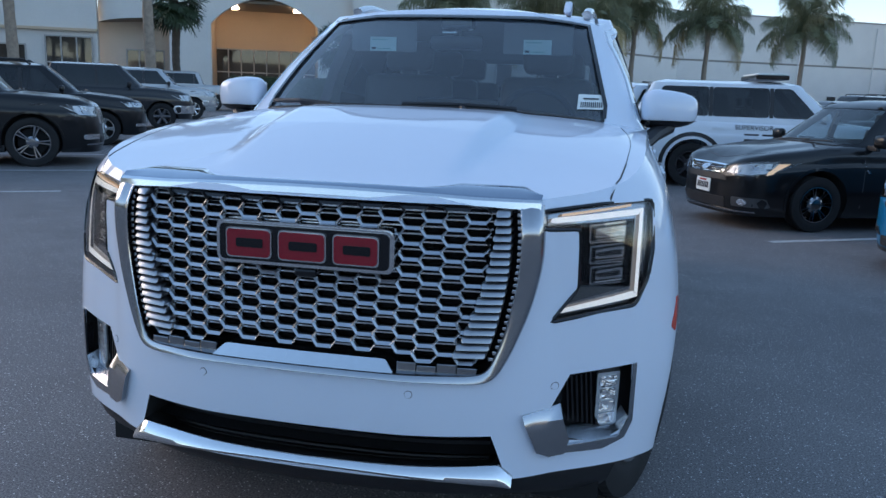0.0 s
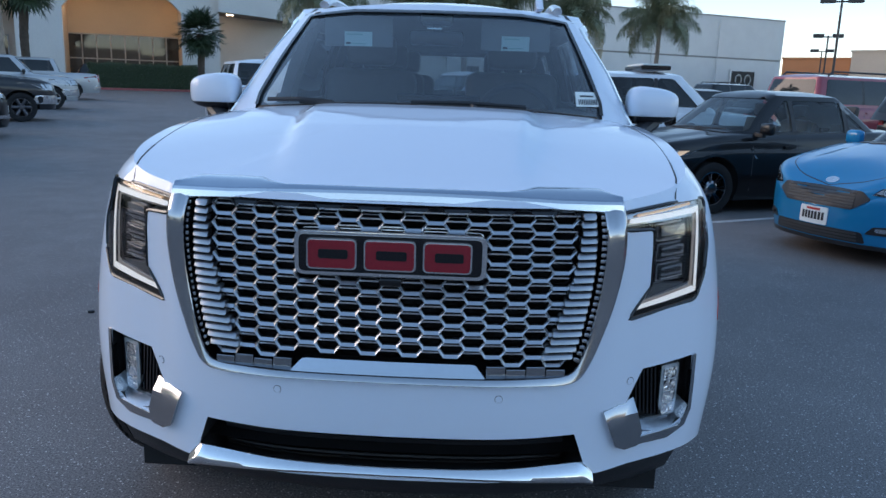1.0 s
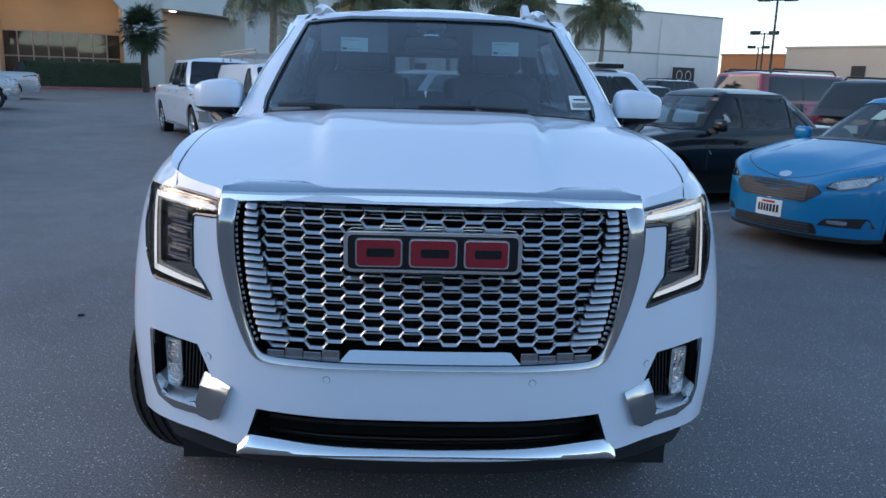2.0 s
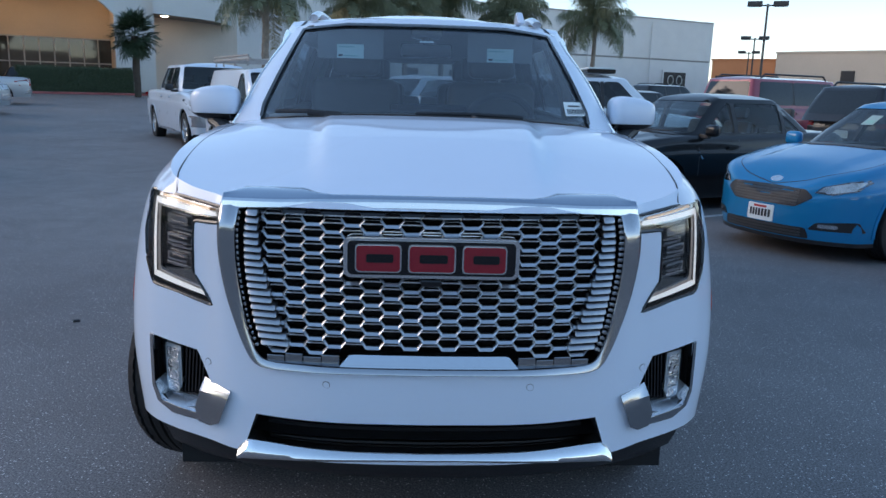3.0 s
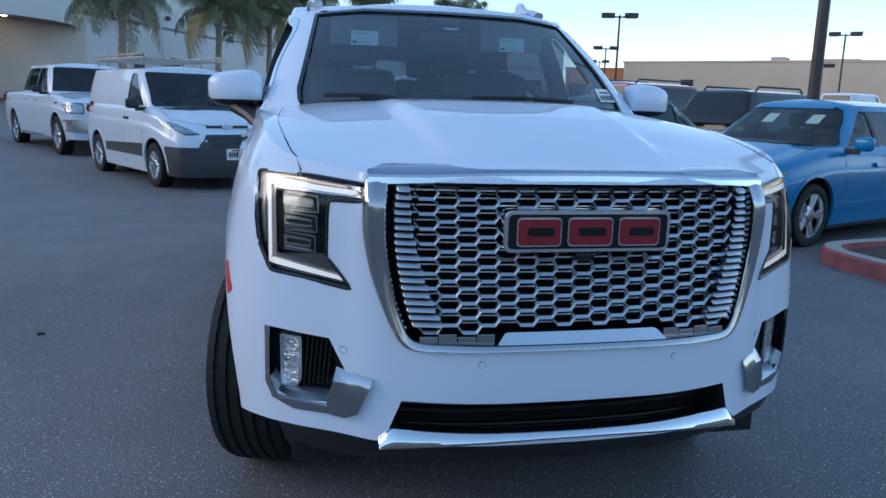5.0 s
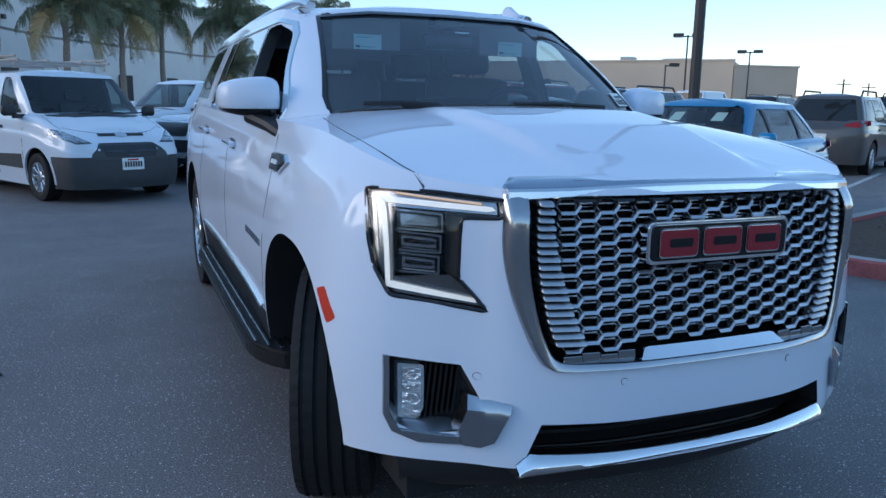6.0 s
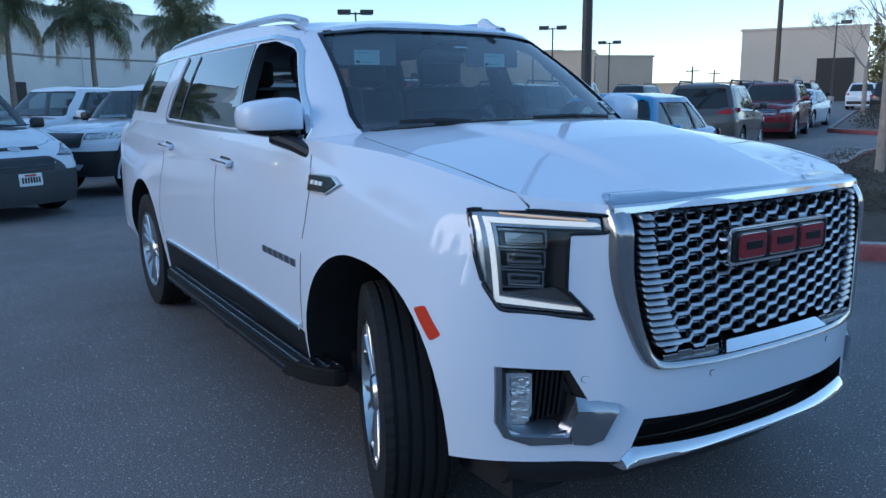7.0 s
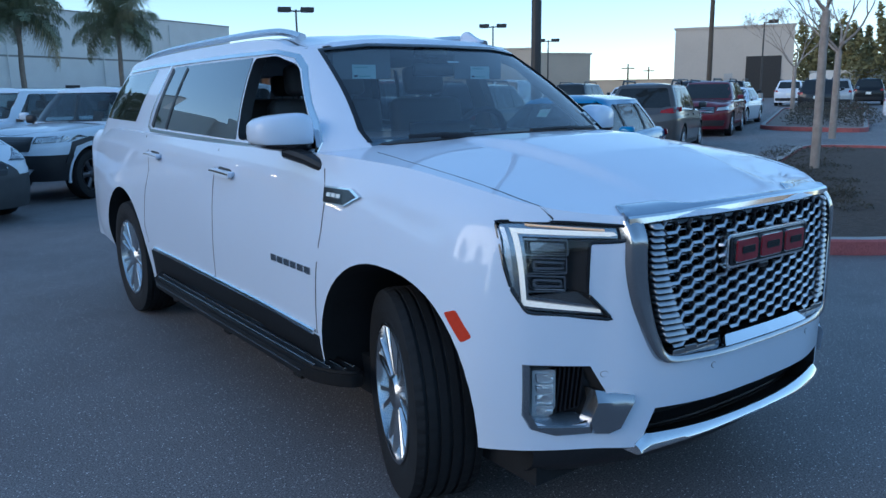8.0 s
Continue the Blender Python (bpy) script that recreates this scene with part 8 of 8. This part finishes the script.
def hedge():
    r = random.Random(11)
    bm = bmesh.new()
    m = []
    for u in np.arange(-6.6, 0.9, 0.16):
        for v in np.arange(0.5, 2.2, 0.28):
            for z in np.arange(0.2, 1.95, 0.2):
                if v > 0.9 and z < 1.6:
                    continue
                x, y = along(-20.9, 55.0, 25, u, v)
                clump(bm, (x, y, rise(x, y) + z + 0.05 * math.sin(u * 2.3)), 0.16, 0.16, 0.14, 5, 0.075, r)
    top = part("hedge", bm, "hedge")
    tagged(top, "clipped dark green hedge in front of the showroom", "hedge", kind="stuff")
    cx, cy = along(-20.9, 55.0, 25, -2.85, 1.3)
    core = moved(boxed(-3.7, 3.7, -0.72, 0.72, 0, 1.85, bevel=0.12), pose(cx, cy, rise(cx, cy), 0, 0, 25))
    part("hedge_core", core, "hedge", top, "dense inner leaves")


hedge()


def branches(bm, leaves, p, d, length, rad, depth, r):
    """Limbs that fork outwards and upwards."""
    steps = 4
    pts = [p.copy()]
    for k in range(steps):
        d = (d + Vector((r.uniform(-0.16, 0.16), r.uniform(-0.16, 0.16), r.uniform(-0.02, 0.16)))).normalized()
        p = p + d * length / steps
        pts.append(p.copy())
    bm.append(tube([tuple(q) for q in pts], rad, 8 if rad > 0.03 else 5, r_end=rad * 0.62))
    if depth == 0:
        for q in pts[1:]:
            for _ in range(2):
                leaves.append((q + Vector((r.gauss(0, 0.06), r.gauss(0, 0.06), r.gauss(0, 0.06))), r.random()))
        return
    for k in range(r.choice((2, 2, 3)) if depth > 1 else 3):
        a = 2 * math.pi * (k / 3 + r.random() * 0.3)
        side = Vector((math.cos(a), math.sin(a), 0.0))
        branches(bm, leaves, p, (d * 0.95 + side * r.uniform(0.35, 0.7)).normalized(), length * r.uniform(0.62, 0.82), max(0.005, rad * 0.58), depth - 1, r)


def bare_tree(x, y, trunk_h, rad, reach, seed, fill, leaf_mat="dry_leaf"):
    r = random.Random(seed)
    top = thing("bare_tree", "young bare tree with a pale trunk and sparse reddish leaves", "tree", "island trees", at=pose(x, y, rise(x, y) + 0.1))
    part("trunk", tube([(0, 0, 0), (0.02, 0.01, trunk_h * 0.4), (-0.02, 0.0, trunk_h * 0.75), (0.03, 0.02, trunk_h)], rad, 12, r_end=rad * 0.8), "bark", top, "smooth pale trunk", smooth=True)
    limbs, leaves = [], []
    for k in range(5):
        a = 2 * math.pi * k / 5 + r.random() * 0.5
        branches(limbs, leaves, Vector((0.02, 0.01, trunk_h - 0.1 + 0.05 * k)), Vector((math.cos(a) * 0.75, math.sin(a) * 0.75, 0.75)).normalized(), reach, rad * 0.36, 5, r)
    part("branch", merged(*limbs), "bark", top, "forking grey limbs and twigs", smooth=True)
    bm = bmesh.new()
    for q, w in leaves:
        if w < fill:
            u = Vector((r.uniform(-1, 1), r.uniform(-1, 1), r.uniform(-1, 1))).normalized() * r.uniform(0.015, 0.035)
            v = u.orthogonal().normalized() * u.length * 0.55
            bm.faces.new([bm.verts.new(q + s) for s in (u, v, -u, -v)])
    tagged(part("foliage", bm, leaf_mat, top, "sparse dry leaves"), kind="stuff")


bare_tree(10.65, 5.50, 2.75, 0.078, 0.85, 5, 0.55)
bare_tree(19.4, 9.6, 2.4, 0.10, 1.05, 6, 0.6)
bare_tree(30.5, 17.0, 2.2, 0.10, 1.0, 8, 0.7)


def shrubs(name, label, spots, mat, leaf, count, kind="stuff"):
    r = random.Random(len(name) + 3)
    bm = bmesh.new()
    for x, y, rx, rz in spots:
        clump(bm, (x, y, rise(x, y) + 0.16 + rz * 0.55), rx, rx, rz, count, leaf, r)
    tagged(part(name, bm, mat), label, "shrub", kind=kind)


low = []
for k in range(34):
    u, v = rng.uniform(0.0, 10.0), rng.uniform(-0.7, 0.7)
    x, y = along(6.0, 3.4, 27, u, v)
    low.append((x, y, rng.uniform(0.3, 0.6), rng.uniform(0.05, 0.13)))
shrubs("low_shrubs", "low dark shrubs and twigs in the mulch bed", low, "shrub", 0.025, 200)
shrubs("far_shrubs", "low dry shrubs on the far island", [(*along(26.0, 12.8, 27, u, v), 1.0, 0.42) for u in (0, 2, 4.5, 7, 9.5, 12) for v in (-0.6, 0.9)], "shrub", 0.05, 420)
shrubs("showroom_shrubs", "low shrubs along the showroom kerb", [(*along(-20.9, 55.0, 25, u, 0.9), 0.6, 0.4) for u in (3.4, 4.4, 5.6, 6.8, 8.0, 9.2)], "hedge", 0.07, 180)


def woods():
    r = random.Random(21)
    bm = bmesh.new()
    for k in range(46):
        az = 60.8 + 9.0 * k / 46
        p = polar(az, 135 + r.uniform(-8, 20))
        h = r.uniform(7, 12.5)
        for j in range(7):
            t = j / 7
            clump(bm, (p.x + r.gauss(0, 0.5), p.y + r.gauss(0, 0.5), rise(110, 0) + 1.0 + h * t), 2.3 * (1.05 - t), 2.3 * (1.05 - t), h / 8, 60, 0.42, r)
    tagged(part("far_woods", bm, "conifer"), "far olive-green conifers behind the lot", "trees", kind="stuff")


woods()

# ---- what closes the place on the other sides ----
for i, (x, y, w, h, rz) in enumerate(((-52, 12, 40, 7.6, 84), (-50, -26, 26, 7.0, 96), (-46, 38, 18, 8.0, 80), (-30, -52, 40, 6.5, 140), (20, -60, 50, 6.5, 185), (62, -30, 40, 6.0, 250))):
    b = thing("lot_side_building", "plain tan building closing the lot", "building", "buildings round the lot", at=pose(x, y, rise(x, y) - 0.3, 0, 0, rz))
    part("wall", boxed(-w / 2, w / 2, 0, 9, 0, h), "stucco_tan", b)
    part("parapet", boxed(-w * 0.18, w * 0.12, -0.2, 4, h, h + 1.1), "stucco_tan", b)
    part("window", boxed(-w * 0.3, w * 0.3, -0.06, 0.02, 1.0, 3.2), "window_far", b)
for i, (x, y) in enumerate(((-34, 16), (-37, 4), (-33, 26), (-36, -9))):
    queen_palm(x, y, 7.0, 1.3, 60 + i)
